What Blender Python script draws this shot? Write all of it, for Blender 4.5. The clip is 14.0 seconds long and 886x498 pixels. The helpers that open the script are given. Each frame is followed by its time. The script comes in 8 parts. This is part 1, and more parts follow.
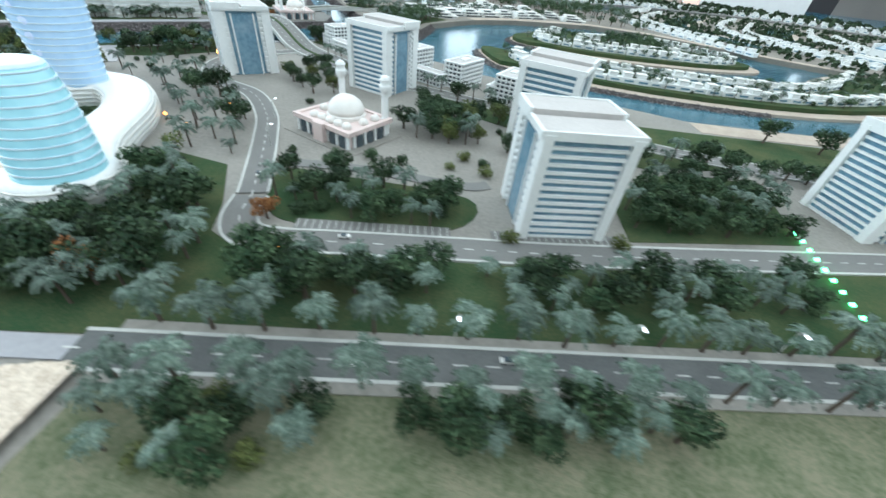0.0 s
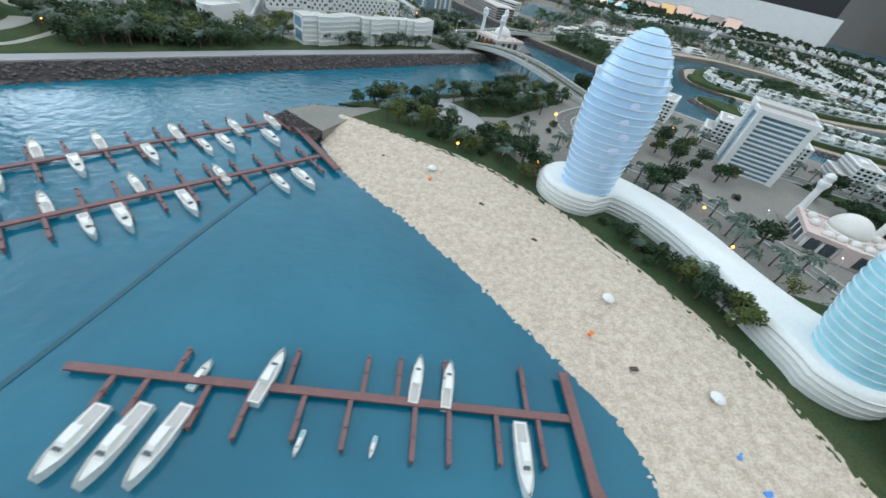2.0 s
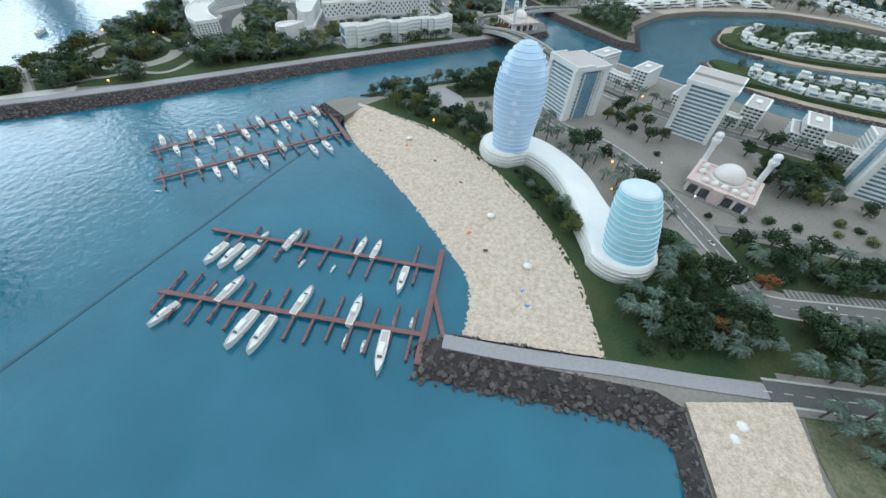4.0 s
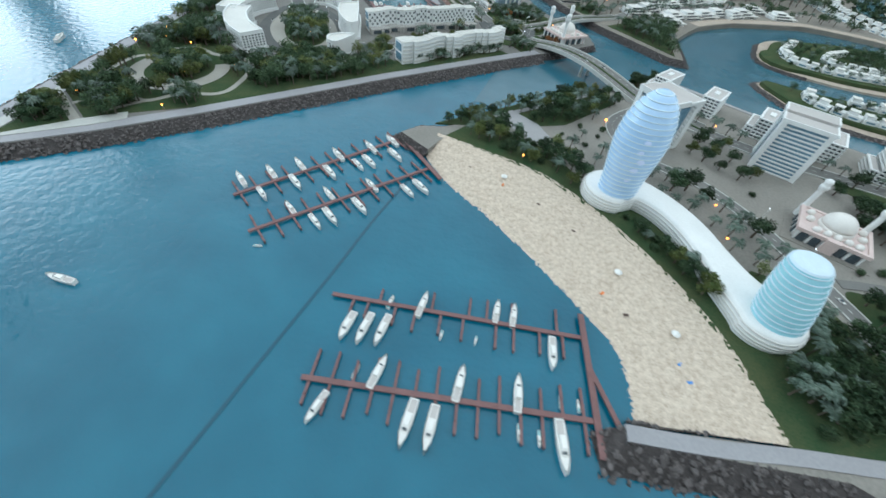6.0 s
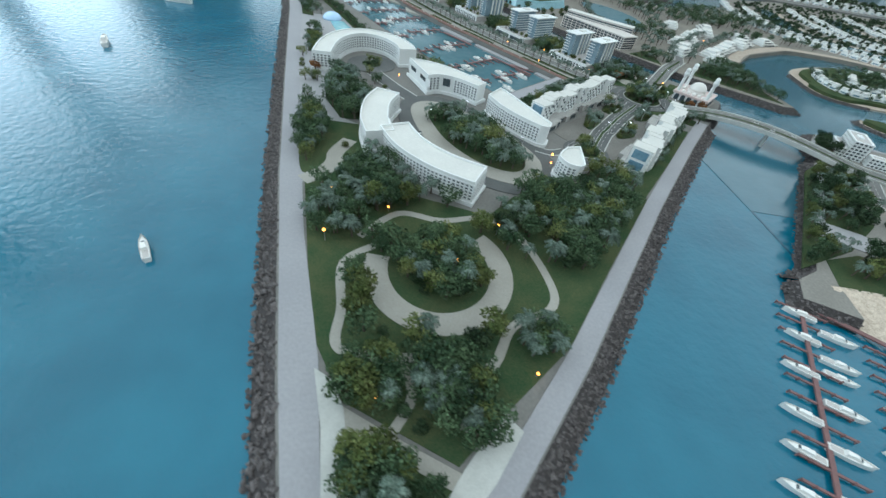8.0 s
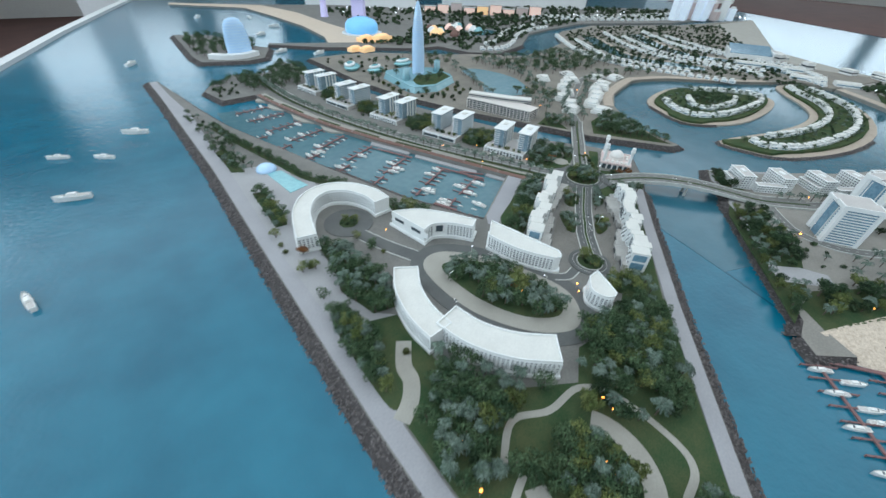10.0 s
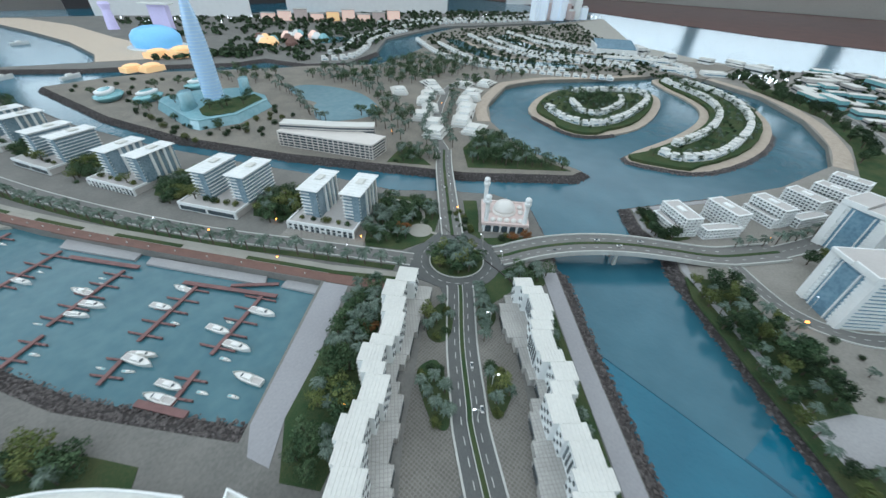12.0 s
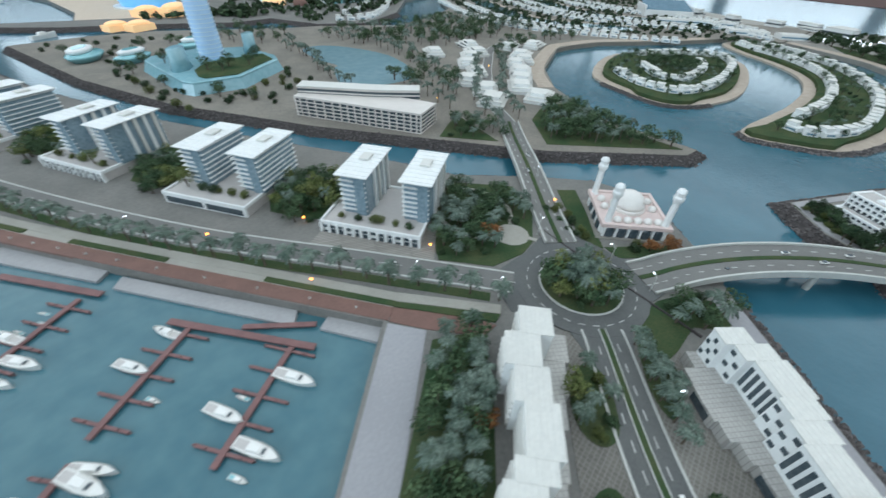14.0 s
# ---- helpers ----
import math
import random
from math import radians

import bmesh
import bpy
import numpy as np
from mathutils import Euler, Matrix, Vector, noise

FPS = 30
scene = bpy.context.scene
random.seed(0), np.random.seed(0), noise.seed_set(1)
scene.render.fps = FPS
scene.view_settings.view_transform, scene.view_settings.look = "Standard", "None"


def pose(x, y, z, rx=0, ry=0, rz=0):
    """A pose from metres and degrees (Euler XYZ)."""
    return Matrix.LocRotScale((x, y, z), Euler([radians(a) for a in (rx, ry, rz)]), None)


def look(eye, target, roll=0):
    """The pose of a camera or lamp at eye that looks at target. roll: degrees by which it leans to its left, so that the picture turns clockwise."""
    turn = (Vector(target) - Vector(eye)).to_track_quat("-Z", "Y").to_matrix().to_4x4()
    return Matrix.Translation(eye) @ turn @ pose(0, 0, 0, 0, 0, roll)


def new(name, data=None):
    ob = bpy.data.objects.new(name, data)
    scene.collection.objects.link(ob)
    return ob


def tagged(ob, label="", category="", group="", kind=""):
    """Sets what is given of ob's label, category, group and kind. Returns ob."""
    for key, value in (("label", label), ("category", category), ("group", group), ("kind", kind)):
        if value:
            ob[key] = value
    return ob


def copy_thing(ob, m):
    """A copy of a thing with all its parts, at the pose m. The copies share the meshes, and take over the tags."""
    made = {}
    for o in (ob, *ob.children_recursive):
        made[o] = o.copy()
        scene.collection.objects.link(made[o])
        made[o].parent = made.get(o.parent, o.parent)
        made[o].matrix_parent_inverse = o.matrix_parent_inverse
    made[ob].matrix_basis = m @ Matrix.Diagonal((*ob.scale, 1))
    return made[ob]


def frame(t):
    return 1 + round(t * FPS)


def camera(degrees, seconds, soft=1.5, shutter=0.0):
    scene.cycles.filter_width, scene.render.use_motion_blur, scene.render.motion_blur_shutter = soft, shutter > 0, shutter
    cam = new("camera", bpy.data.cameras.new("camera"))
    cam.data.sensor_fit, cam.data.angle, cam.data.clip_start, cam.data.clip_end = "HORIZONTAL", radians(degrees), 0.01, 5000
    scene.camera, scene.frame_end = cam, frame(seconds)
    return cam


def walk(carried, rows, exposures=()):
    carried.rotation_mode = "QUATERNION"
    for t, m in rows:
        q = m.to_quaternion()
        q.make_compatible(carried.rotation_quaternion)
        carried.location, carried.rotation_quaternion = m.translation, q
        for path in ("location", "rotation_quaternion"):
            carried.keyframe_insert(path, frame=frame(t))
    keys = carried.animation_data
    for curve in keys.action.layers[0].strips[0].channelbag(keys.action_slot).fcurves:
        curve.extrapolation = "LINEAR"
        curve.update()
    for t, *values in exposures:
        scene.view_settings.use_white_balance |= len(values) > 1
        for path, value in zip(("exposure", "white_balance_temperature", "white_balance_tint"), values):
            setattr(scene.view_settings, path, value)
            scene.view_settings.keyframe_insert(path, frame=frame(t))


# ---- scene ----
cam = camera(100.02, 14.0, shutter=0.2)
PATH = [
    (0, pose(0.6675, -0.0704, 0.3147, 51.03, -5.31, 6.66)),
    (0.5, pose(0.3618, -0.0339, 0.3547, 51.04, -6.25, 3.96)),
    (1, pose(0.1639, 0.0030, 0.3708, 51.12, -8.01, 1.76)),
    (1.5, pose(-0.0886, 0.0437, 0.3435, 50.66, -9.96, 1.14)),
    (2, pose(-0.3377, 0.0169, 0.3395, 49.26, -10.44, 4.03)),
    (2.5, pose(-0.3813, -0.0670, 0.3474, 47.76, -9.37, 8.56)),
    (3, pose(-0.2219, -0.1614, 0.4266, 46.55, -7.22, 12.12)),
    (3.2, pose(-0.1487, -0.2004, 0.4474, 46.23, -6.07, 12.99)),
    (5.3, pose(-0.0439, -0.2663, 0.6157, 41.18, -1.56, 13.14)),
    (5.5, pose(-0.1247, -0.2559, 0.6071, 41.23, -2.39, 12.97)),
    (6, pose(-0.3878, -0.1853, 0.5729, 42.49, -5.16, 11.51)),
    (6.5, pose(-0.7272, -0.0758, 0.5829, 44.92, -7.13, 8.19)),
    (7, pose(-1.0450, 0.0377, 0.5592, 46.07, -7.11, 3.33)),
    (7.5, pose(-1.3031, 0.2454, 0.5257, 45.52, -7.34, -2.68)),
    (7.7, pose(-1.3923, 0.3068, 0.5206, 45.28, -7.25, -5.29)),
    (9.8, pose(-1.8808, 0.7038, 0.8167, 50.82, -2.54, -29.60)),
    (10, pose(-1.8102, 0.7572, 0.8241, 51.11, -1.93, -31.91)),
    (10.5, pose(-1.6130, 0.8671, 0.8628, 52.00, -0.83, -38.47)),
    (11, pose(-1.4127, 0.9100, 0.8791, 52.90, -0.78, -43.97)),
    (11.5, pose(-1.2195, 1.0049, 0.7996, 53.34, -1.53, -47.00)),
    (12, pose(-1.0459, 1.2362, 0.6475, 53.09, -1.97, -48.32)),
    (12.5, pose(-0.9441, 1.3592, 0.4977, 52.55, -2.42, -49.78)),
    (13, pose(-0.8764, 1.4435, 0.4719, 51.60, -2.66, -51.59)),
    (13.5, pose(-0.7825, 1.5065, 0.4597, 51.41, -2.79, -52.02)),
    (14, pose(-0.9441, 1.5889, 0.4874, 50.20, -1.85, -47.67)),
]
walk(cam, PATH, [(0.0, 0.64, 5900, 3), (0.5, 0.38, 5900, 1), (1.0, 0.20, 5900, 2), (1.5, 0.06, 5950, 6), (2.5, 0.08, 5950, 6), (3.0, 0.04, 5950, 6), (5.5, 0.08, 5900, 4), (6.5, 0.05, 5850, 2), (7.0, -0.08, 5800, 1),
                 (7.5, 0.0, 5850, 1), (10.0, 0.02, 5950, 6), (11.0, -0.10, 5950, 6), (12.5, -0.02, 5950, 6), (14.0, -0.02, 5950, 6)])

# ---- light ----
LZ = 0.024  # height of the land over the water
world = bpy.data.worlds.new("showroom_sky")
scene.world = world
world.use_nodes = True
wn = world.node_tree
sky = wn.nodes.new("ShaderNodeTexSky")
sky.sky_type, sky.sun_disc, sky.sun_elevation, sky.sun_rotation = "NISHITA", False, radians(35), radians(300)
wn.links.new(sky.outputs[0], wn.nodes["Background"].inputs[0])
wn.nodes["Background"].inputs[1].default_value = 0.12


def area_lamp(name, eye, target, sx, sy, watts, color):
    data = bpy.data.lights.new(name, "AREA")
    data.shape, data.size, data.size_y, data.energy, data.color = "RECTANGLE", sx, sy, watts, color
    ob = new(name, data)
    ob.matrix_world = look(eye, target)
    return ob


# Added room-wide overhead fill for soft top light; the ceiling has no such fixture.
area_lamp("luminous_ceiling", (2.0, 2.6, 3.42), (2.0, 2.6, 0), 15.5, 15.0, 800, (0.95, 0.98, 1.0))
for k in range(4):
    area_lamp("window_lamp", (-6.3, -0.5 + 3.2 * k, 2.1), (0, -0.2 + 3.0 * k, 0.4), 2.6, 2.6, 54, (0.82, 0.93, 1.0))
for k in range(4):
    area_lamp("window_lamp", (14.6, -1.0 + 3.6 * k, 1.7), (6, -0.5 + 3.0 * k, 0.3), 3.2, 2.4, 46, (0.84, 0.94, 1.0))
# North lamps are added before a solid wall to brighten the far water.
for k in range(-1, 3):
    area_lamp("window_lamp", (1.0 + 4.2 * k, 14.6, 2.1), (1.0 + 3.6 * k, 4, 0.3), 3.4, 2.0, 37, (0.84, 0.94, 1.0))


# ---- materials ----
def mat(name, color, rough=0.6, metal=0.0, spot=None, scale=60.0, fine=400.0, amount=0.5, bump=0.0, bump_scale=300.0,
        emit=0.0, spec=0.5, vary=0.0, alpha=1.0, transmit=0.0):
    """A procedural surface: two scales of variation between color and spot, fine relief, some variety from thing to thing."""
    m = bpy.data.materials.new(name)
    m.use_nodes = True
    n, l = m.node_tree.nodes, m.node_tree.links
    b = n["Principled BSDF"]
    b.inputs["Roughness"].default_value = rough
    b.inputs["Metallic"].default_value = metal
    b.inputs["Specular IOR Level"].default_value = spec
    spot = spot or tuple(c * 0.75 for c in color)
    tc = n.new("ShaderNodeTexCoord")
    n1 = n.new("ShaderNodeTexNoise")
    n1.inputs["Scale"].default_value, n1.inputs["Detail"].default_value = scale, 4
    n2 = n.new("ShaderNodeTexNoise")
    n2.inputs["Scale"].default_value, n2.inputs["Detail"].default_value = fine, 2
    l.new(tc.outputs["Object"], n1.inputs["Vector"])
    l.new(tc.outputs["Object"], n2.inputs["Vector"])
    add = n.new("ShaderNodeMath")
    add.operation = "ADD"
    l.new(n1.outputs[0], add.inputs[0])
    l.new(n2.outputs[0], add.inputs[1])
    ramp = n.new("ShaderNodeMapRange")
    ramp.inputs["From Min"].default_value, ramp.inputs["From Max"].default_value = 0.75, 1.25
    ramp.inputs["To Max"].default_value = amount
    l.new(add.outputs[0], ramp.inputs["Value"])
    mix = n.new("ShaderNodeMix")
    mix.data_type = "RGBA"
    mix.inputs["A"].default_value, mix.inputs["B"].default_value = (*color, 1), (*spot, 1)
    l.new(ramp.outputs[0], mix.inputs["Factor"])
    out = mix.outputs["Result"]
    if vary:
        info = n.new("ShaderNodeObjectInfo")
        geo = n.new("ShaderNodeNewGeometry")
        su = n.new("ShaderNodeMath")
        su.operation = "ADD"
        l.new(info.outputs["Random"], su.inputs[0])
        l.new(geo.outputs["Random Per Island"], su.inputs[1])
        mr = n.new("ShaderNodeMapRange")
        mr.inputs["From Max"].default_value = 2.0
        mr.inputs["To Min"].default_value, mr.inputs["To Max"].default_value = 1 - vary, 1 + vary
        l.new(su.outputs[0], mr.inputs["Value"])
        hsv = n.new("ShaderNodeHueSaturation")
        l.new(mr.outputs[0], hsv.inputs["Value"])
        l.new(out, hsv.inputs["Color"])
        out = hsv.outputs[0]
    l.new(out, b.inputs["Base Color"])
    if emit:
        l.new(out, b.inputs["Emission Color"])
        b.inputs["Emission Strength"].default_value = emit
    if transmit:
        b.inputs["Transmission Weight"].default_value = transmit
    if bump:
        bp = n.new("ShaderNodeBump")
        bp.inputs["Strength"].default_value, bp.inputs["Distance"].default_value = bump, 0.002
        nb = n.new("ShaderNodeTexNoise")
        nb.inputs["Scale"].default_value, nb.inputs["Detail"].default_value = bump_scale, 3
        l.new(tc.outputs["Object"], nb.inputs["Vector"])
        l.new(nb.outputs[0], bp.inputs["Height"])
        l.new(bp.outputs[0], b.inputs["Normal"])
    return m


WATER = mat("painted_acrylic_water", (0.005, 0.098, 0.162), 0.13, spot=(0.014, 0.145, 0.222), scale=0.7, fine=6, amount=1.0, bump=0.75, bump_scale=55)
MARINA_WATER = mat("marina_water", (0.045, 0.13, 0.165), 0.16, spot=(0.075, 0.17, 0.20), scale=3, fine=30, amount=1.0, bump=0.10, bump_scale=90)
PAVING = mat("taupe_paving", (0.205, 0.20, 0.185), 0.75, spot=(0.145, 0.145, 0.135), scale=12, fine=180, amount=0.9, bump=0.2, spec=0.25)
PLAZA = mat("beige_taupe_paving", (0.275, 0.262, 0.235), 0.75, spot=(0.200, 0.192, 0.172), scale=9, fine=170, amount=0.9, bump=0.2, spec=0.25)
PALE_PATH = mat("pale_sand_path", (0.36, 0.35, 0.31), 0.8, spot=(0.29, 0.28, 0.245), scale=20, fine=300, amount=0.8, bump=0.2)
PROMENADE = mat("grey_promenade", (0.355, 0.355, 0.36), 0.7, spot=(0.285, 0.285, 0.29), scale=8, fine=200, amount=0.8, bump=0.15)
SEAWALK = mat("lilac_grey_paving", (0.33, 0.33, 0.345), 0.7, spot=(0.27, 0.27, 0.285), scale=8, fine=200, amount=0.8, bump=0.15)
SANDYPAV = mat("sandy_taupe_ground", (0.25, 0.23, 0.195), 0.8, spot=(0.175, 0.165, 0.145), scale=9, fine=150, amount=1.0, bump=0.3, spec=0.2)
GRASS = mat("flock_grass", (0.034, 0.072, 0.034), 0.95, spot=(0.088, 0.102, 0.050), scale=16, fine=500, amount=1.0, bump=0.8, bump_scale=700, spec=0.04)
MEADOW = mat("dry_meadow", (0.095, 0.120, 0.066), 0.95, spot=(0.205, 0.200, 0.135), scale=30, fine=260, amount=1.0, bump=0.9, bump_scale=500, spec=0.1)
SAND = mat("beach_sand", (0.68, 0.59, 0.485), 0.9, spot=(0.43, 0.355, 0.28), scale=120, fine=430, amount=0.95, bump=1.0, bump_scale=260, spec=0.15)
SANDRIM = mat("darker_sand_rim", (0.47, 0.405, 0.335), 0.9, spot=(0.36, 0.305, 0.25), scale=40, fine=300, amount=0.9, bump=0.6, bump_scale=260, spec=0.15)
# Greyer than WATER: pale room reflections are put into the base colour.
LAGOON = mat("reflection_toned_lagoon_water", (0.026, 0.106, 0.150), 0.13, spot=(0.046, 0.142, 0.192), scale=1.2, fine=9, amount=1.0, bump=0.3, bump_scale=75)
ASPHALT = mat("asphalt", (0.10, 0.105, 0.105), 0.8, spot=(0.14, 0.145, 0.14), scale=15, fine=400, amount=0.8, bump=0.2, spec=0.25)
ROADGREY = mat("grey_road", (0.19, 0.19, 0.18), 0.8, spot=(0.15, 0.15, 0.145), scale=15, fine=300, amount=0.8, bump=0.2, spec=0.25)
MARKING = mat("road_marking", (0.56, 0.57, 0.54), 0.7, spot=(0.30, 0.30, 0.29), scale=60, fine=500, amount=0.9)
KERB = mat("kerb_stone", (0.50, 0.51, 0.48), 0.7, amount=0.6)
ROCK = mat("riprap_stone", (0.085, 0.078, 0.078), 0.85, spot=(0.17, 0.155, 0.15), scale=200, fine=900, amount=1.0, bump=0.6, bump_scale=800, vary=0.5, spec=0.15)
BANK = mat("dark_bank", (0.05, 0.046, 0.046), 0.9, spot=(0.09, 0.082, 0.08), scale=90, fine=400, amount=1.0, bump=0.8, bump_scale=400, spec=0.1)
REDPAVE = mat("red_brown_paving", (0.19, 0.105, 0.085), 0.75, spot=(0.14, 0.08, 0.065), scale=30, fine=300, amount=0.9, bump=0.2)
WHITE = mat("white_model_plastic", (0.78, 0.80, 0.79), 0.45, spot=(0.68, 0.70, 0.69), scale=25, fine=250, amount=0.7, bump=0.05, bump_scale=200)
ROOFWHITE = mat("matt_white_roof", (0.66, 0.66, 0.62), 0.7, spot=(0.57, 0.57, 0.54), scale=18, fine=220, amount=0.8, bump=0.1)
ROOFGREY = mat("warm_grey_roof", (0.50, 0.48, 0.46), 0.7, spot=(0.42, 0.40, 0.385), scale=18, fine=220, amount=0.8, bump=0.1)
CREAM = mat("cream_stone", (0.66, 0.54, 0.505), 0.6, spot=(0.55, 0.445, 0.42), scale=40, fine=300, amount=0.8, bump=0.1)
DOME = mat("ivory_dome", (0.74, 0.72, 0.68), 0.4, amount=0.4)
PANELWHITE = mat("white_painted_rim", (0.66, 0.67, 0.67), 0.5, amount=0.5)
GLASS = mat("blue_tinted_glazing", (0.19, 0.32, 0.41), 0.10, spot=(0.11, 0.21, 0.29), scale=30, fine=120, amount=0.9, spec=0.9)
APTGLASS = mat("pale_blue_glazing", (0.25, 0.335, 0.385), 0.15, spot=(0.15, 0.225, 0.275), scale=40, fine=160, amount=1.0, spec=0.8)
DARKGLASS = mat("dark_glazing", (0.035, 0.055, 0.07), 0.15, spot=(0.08, 0.10, 0.11), scale=80, fine=300, amount=1.0, spec=0.7)
# Weak emission in both acrylics stands in for light from inside the towers.
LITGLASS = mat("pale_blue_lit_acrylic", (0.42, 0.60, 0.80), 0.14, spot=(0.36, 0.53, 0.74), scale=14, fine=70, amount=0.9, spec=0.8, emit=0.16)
AQUAGLASS = mat("pale_aqua_glow_acrylic", (0.36, 0.66, 0.74), 0.16, spot=(0.28, 0.56, 0.66), scale=14, fine=70, amount=0.9, spec=0.8, emit=0.08)
PALERING = mat("pale_blue_floor_edge", (0.60, 0.74, 0.84), 0.3, amount=0.4)
ICEGLASS = mat("aqua_acrylic", (0.25, 0.52, 0.55), 0.15, spot=(0.18, 0.40, 0.45), scale=14, fine=90, amount=0.9, spec=0.8)
PALEAQUA = mat("pale_aqua_tier", (0.20, 0.39, 0.44), 0.2, spot=(0.28, 0.47, 0.53), scale=10, fine=60, amount=0.9, spec=0.7)
# Paled base colour replaces a reflection that the pond doesn't catch.
PONDWATER = mat("reflection_pale_pond_water", (0.17, 0.29, 0.34), 0.12, spot=(0.22, 0.34, 0.38), scale=4, fine=30, amount=1.0)
OFFWHITE = mat("warm_offwhite_plastic", (0.66, 0.62, 0.58), 0.55, spot=(0.57, 0.54, 0.50), scale=25, fine=250, amount=0.7)
JETTY = mat("red_brown_jetty", (0.215, 0.115, 0.11), 0.7, spot=(0.15, 0.08, 0.078), scale=60, fine=500, amount=0.9, bump=0.2)
TRUNK = mat("palm_trunk", (0.12, 0.10, 0.08), 0.9, amount=0.8, bump=0.4, spec=0.1)
# Dark base and pale spot put frond shade and highlights into the colour.
PALM = mat("highlight_toned_palm_green", (0.042, 0.074, 0.054), 0.5, spot=(0.200, 0.256, 0.210), scale=34, fine=400, amount=1.0, vary=0.55, spec=0.2)
# Wide leaf-to-leaf tone imitates the crowns' dark gaps and bright tips.
LEAF = mat("dark_leaf_green", (0.011, 0.030, 0.014), 0.55, spot=(0.076, 0.114, 0.058), scale=34, fine=420, amount=1.0, vary=0.75, spec=0.10)
LEAF2 = mat("olive_leaf_green", (0.050, 0.078, 0.022), 0.55, spot=(0.165, 0.180, 0.066), scale=34, fine=420, amount=1.0, vary=0.5, spec=0.12)
LEAF3 = mat("rust_leaf", (0.17, 0.070, 0.030), 0.8, spot=(0.25, 0.125, 0.045), scale=120, fine=600, amount=1.0, vary=0.4, spec=0.15)
HULL = mat("white_boat_gelcoat", (0.80, 0.80, 0.77), 0.3, amount=0.4)
WARM = mat("warm_led", (1.0, 0.36, 0.06), 0.5, emit=5.0, amount=0.1)
# Emissive colour for facade discs that imitate light from within the tower.
GLOW = mat("soft_pink_white_glow", (0.60, 0.70, 0.92), 0.4, emit=0.12, amount=0.2)
COOL = mat("cool_led", (0.9, 0.92, 1.0), 0.5, emit=3.5, amount=0.1)
GREENLED = mat("green_led", (0.15, 1.0, 0.35), 0.5, emit=9.0, amount=0.1)
def paving(name, turn, w, h, joint, a, b, c):
    """Rectangular paving: two stone colours and a joint colour, worn at a larger scale."""
    m = bpy.data.materials.new(name)
    m.use_nodes = True
    n, l = m.node_tree.nodes, m.node_tree.links
    tc, mp, br, no = n.new("ShaderNodeTexCoord"), n.new("ShaderNodeMapping"), n.new("ShaderNodeTexBrick"), n.new("ShaderNodeTexNoise")
    mp.inputs["Rotation"].default_value = (0, 0, radians(turn))
    br.offset = 0.0
    br.inputs["Scale"].default_value, br.inputs["Brick Width"].default_value, br.inputs["Row Height"].default_value = 1.0, w, h
    br.inputs["Mortar Size"].default_value, br.inputs["Mortar Smooth"].default_value = joint, 0.4
    br.inputs["Color1"].default_value, br.inputs["Color2"].default_value, br.inputs["Mortar"].default_value = (*a, 1), (*b, 1), (*c, 1)
    no.inputs["Scale"].default_value = 14
    mx = n.new("ShaderNodeMix")
    mx.data_type, mx.blend_type = "RGBA", "MULTIPLY"
    mx.inputs["Factor"].default_value = 0.5
    l.new(tc.outputs["Object"], mp.inputs["Vector"])
    l.new(mp.outputs[0], br.inputs["Vector"])
    l.new(tc.outputs["Object"], no.inputs["Vector"])
    l.new(br.outputs["Color"], mx.inputs["A"])
    l.new(no.outputs[0], mx.inputs["B"])
    l.new(mx.outputs["Result"], n["Principled BSDF"].inputs["Base Color"])
    n["Principled BSDF"].inputs["Roughness"].default_value = 0.8
    return m


TILES = paving("lattice_paving", 87, 0.0058, 0.0058, 0.0007, (0.17, 0.16, 0.14), (0.21, 0.20, 0.175), (0.285, 0.275, 0.25))
PLANKS = paving("striped_forecourt_paving", 28, 0.06, 0.0052, 0.0010, (0.40, 0.38, 0.345), (0.32, 0.30, 0.27), (0.20, 0.19, 0.17))
TERRACE = paving("grey_terrace_tiles", 41, 0.0062, 0.0062, 0.0006, (0.52, 0.51, 0.48), (0.58, 0.57, 0.535), (0.40, 0.39, 0.37))
STEEL = mat("grey_steel", (0.45, 0.46, 0.46), 0.4, metal=0.6, amount=0.5)


# ---- shape helpers ----
def part(name, bm, material, parent=None, label="", smooth=False):
    me = bpy.data.meshes.new(name)
    bmesh.ops.recalc_face_normals(bm, faces=bm.faces)
    if smooth:
        for f in bm.faces:
            f.smooth = True
    bm.to_mesh(me)
    bm.free()
    me.materials.append(material)
    ob = new(name, me)
    if parent:
        ob.parent = parent
    if label:
        ob["label"] = label
    return ob


def piece(name, me, parent, m=None):
    ob = new(name, me)
    ob.parent = parent
    if m is not None:
        ob.matrix_local = m
    return ob


def empty(name, m=None):
    ob = new(name)
    ob.empty_display_size = 0.02
    if m is not None:
        ob.matrix_basis = m
    return ob


def spline(p, n=6, closed=False):
    out, k = [], len(p)
    for i in range(k if closed else k - 1):
        q = [Vector(p[j % k] if closed else p[max(0, min(k - 1, j))]) for j in (i - 1, i, i + 1, i + 2)]
        for s in range(n):
            u = s / n
            out.append(0.5 * (2 * q[1] + (q[2] - q[0]) * u + (2 * q[0] - 5 * q[1] + 4 * q[2] - q[3]) * u * u
                              + (3 * q[1] - q[0] - 3 * q[2] + q[3]) * u ** 3))
    if not closed:
        out.append(Vector(p[-1]))
    return [(v[0], v[1]) for v in out]


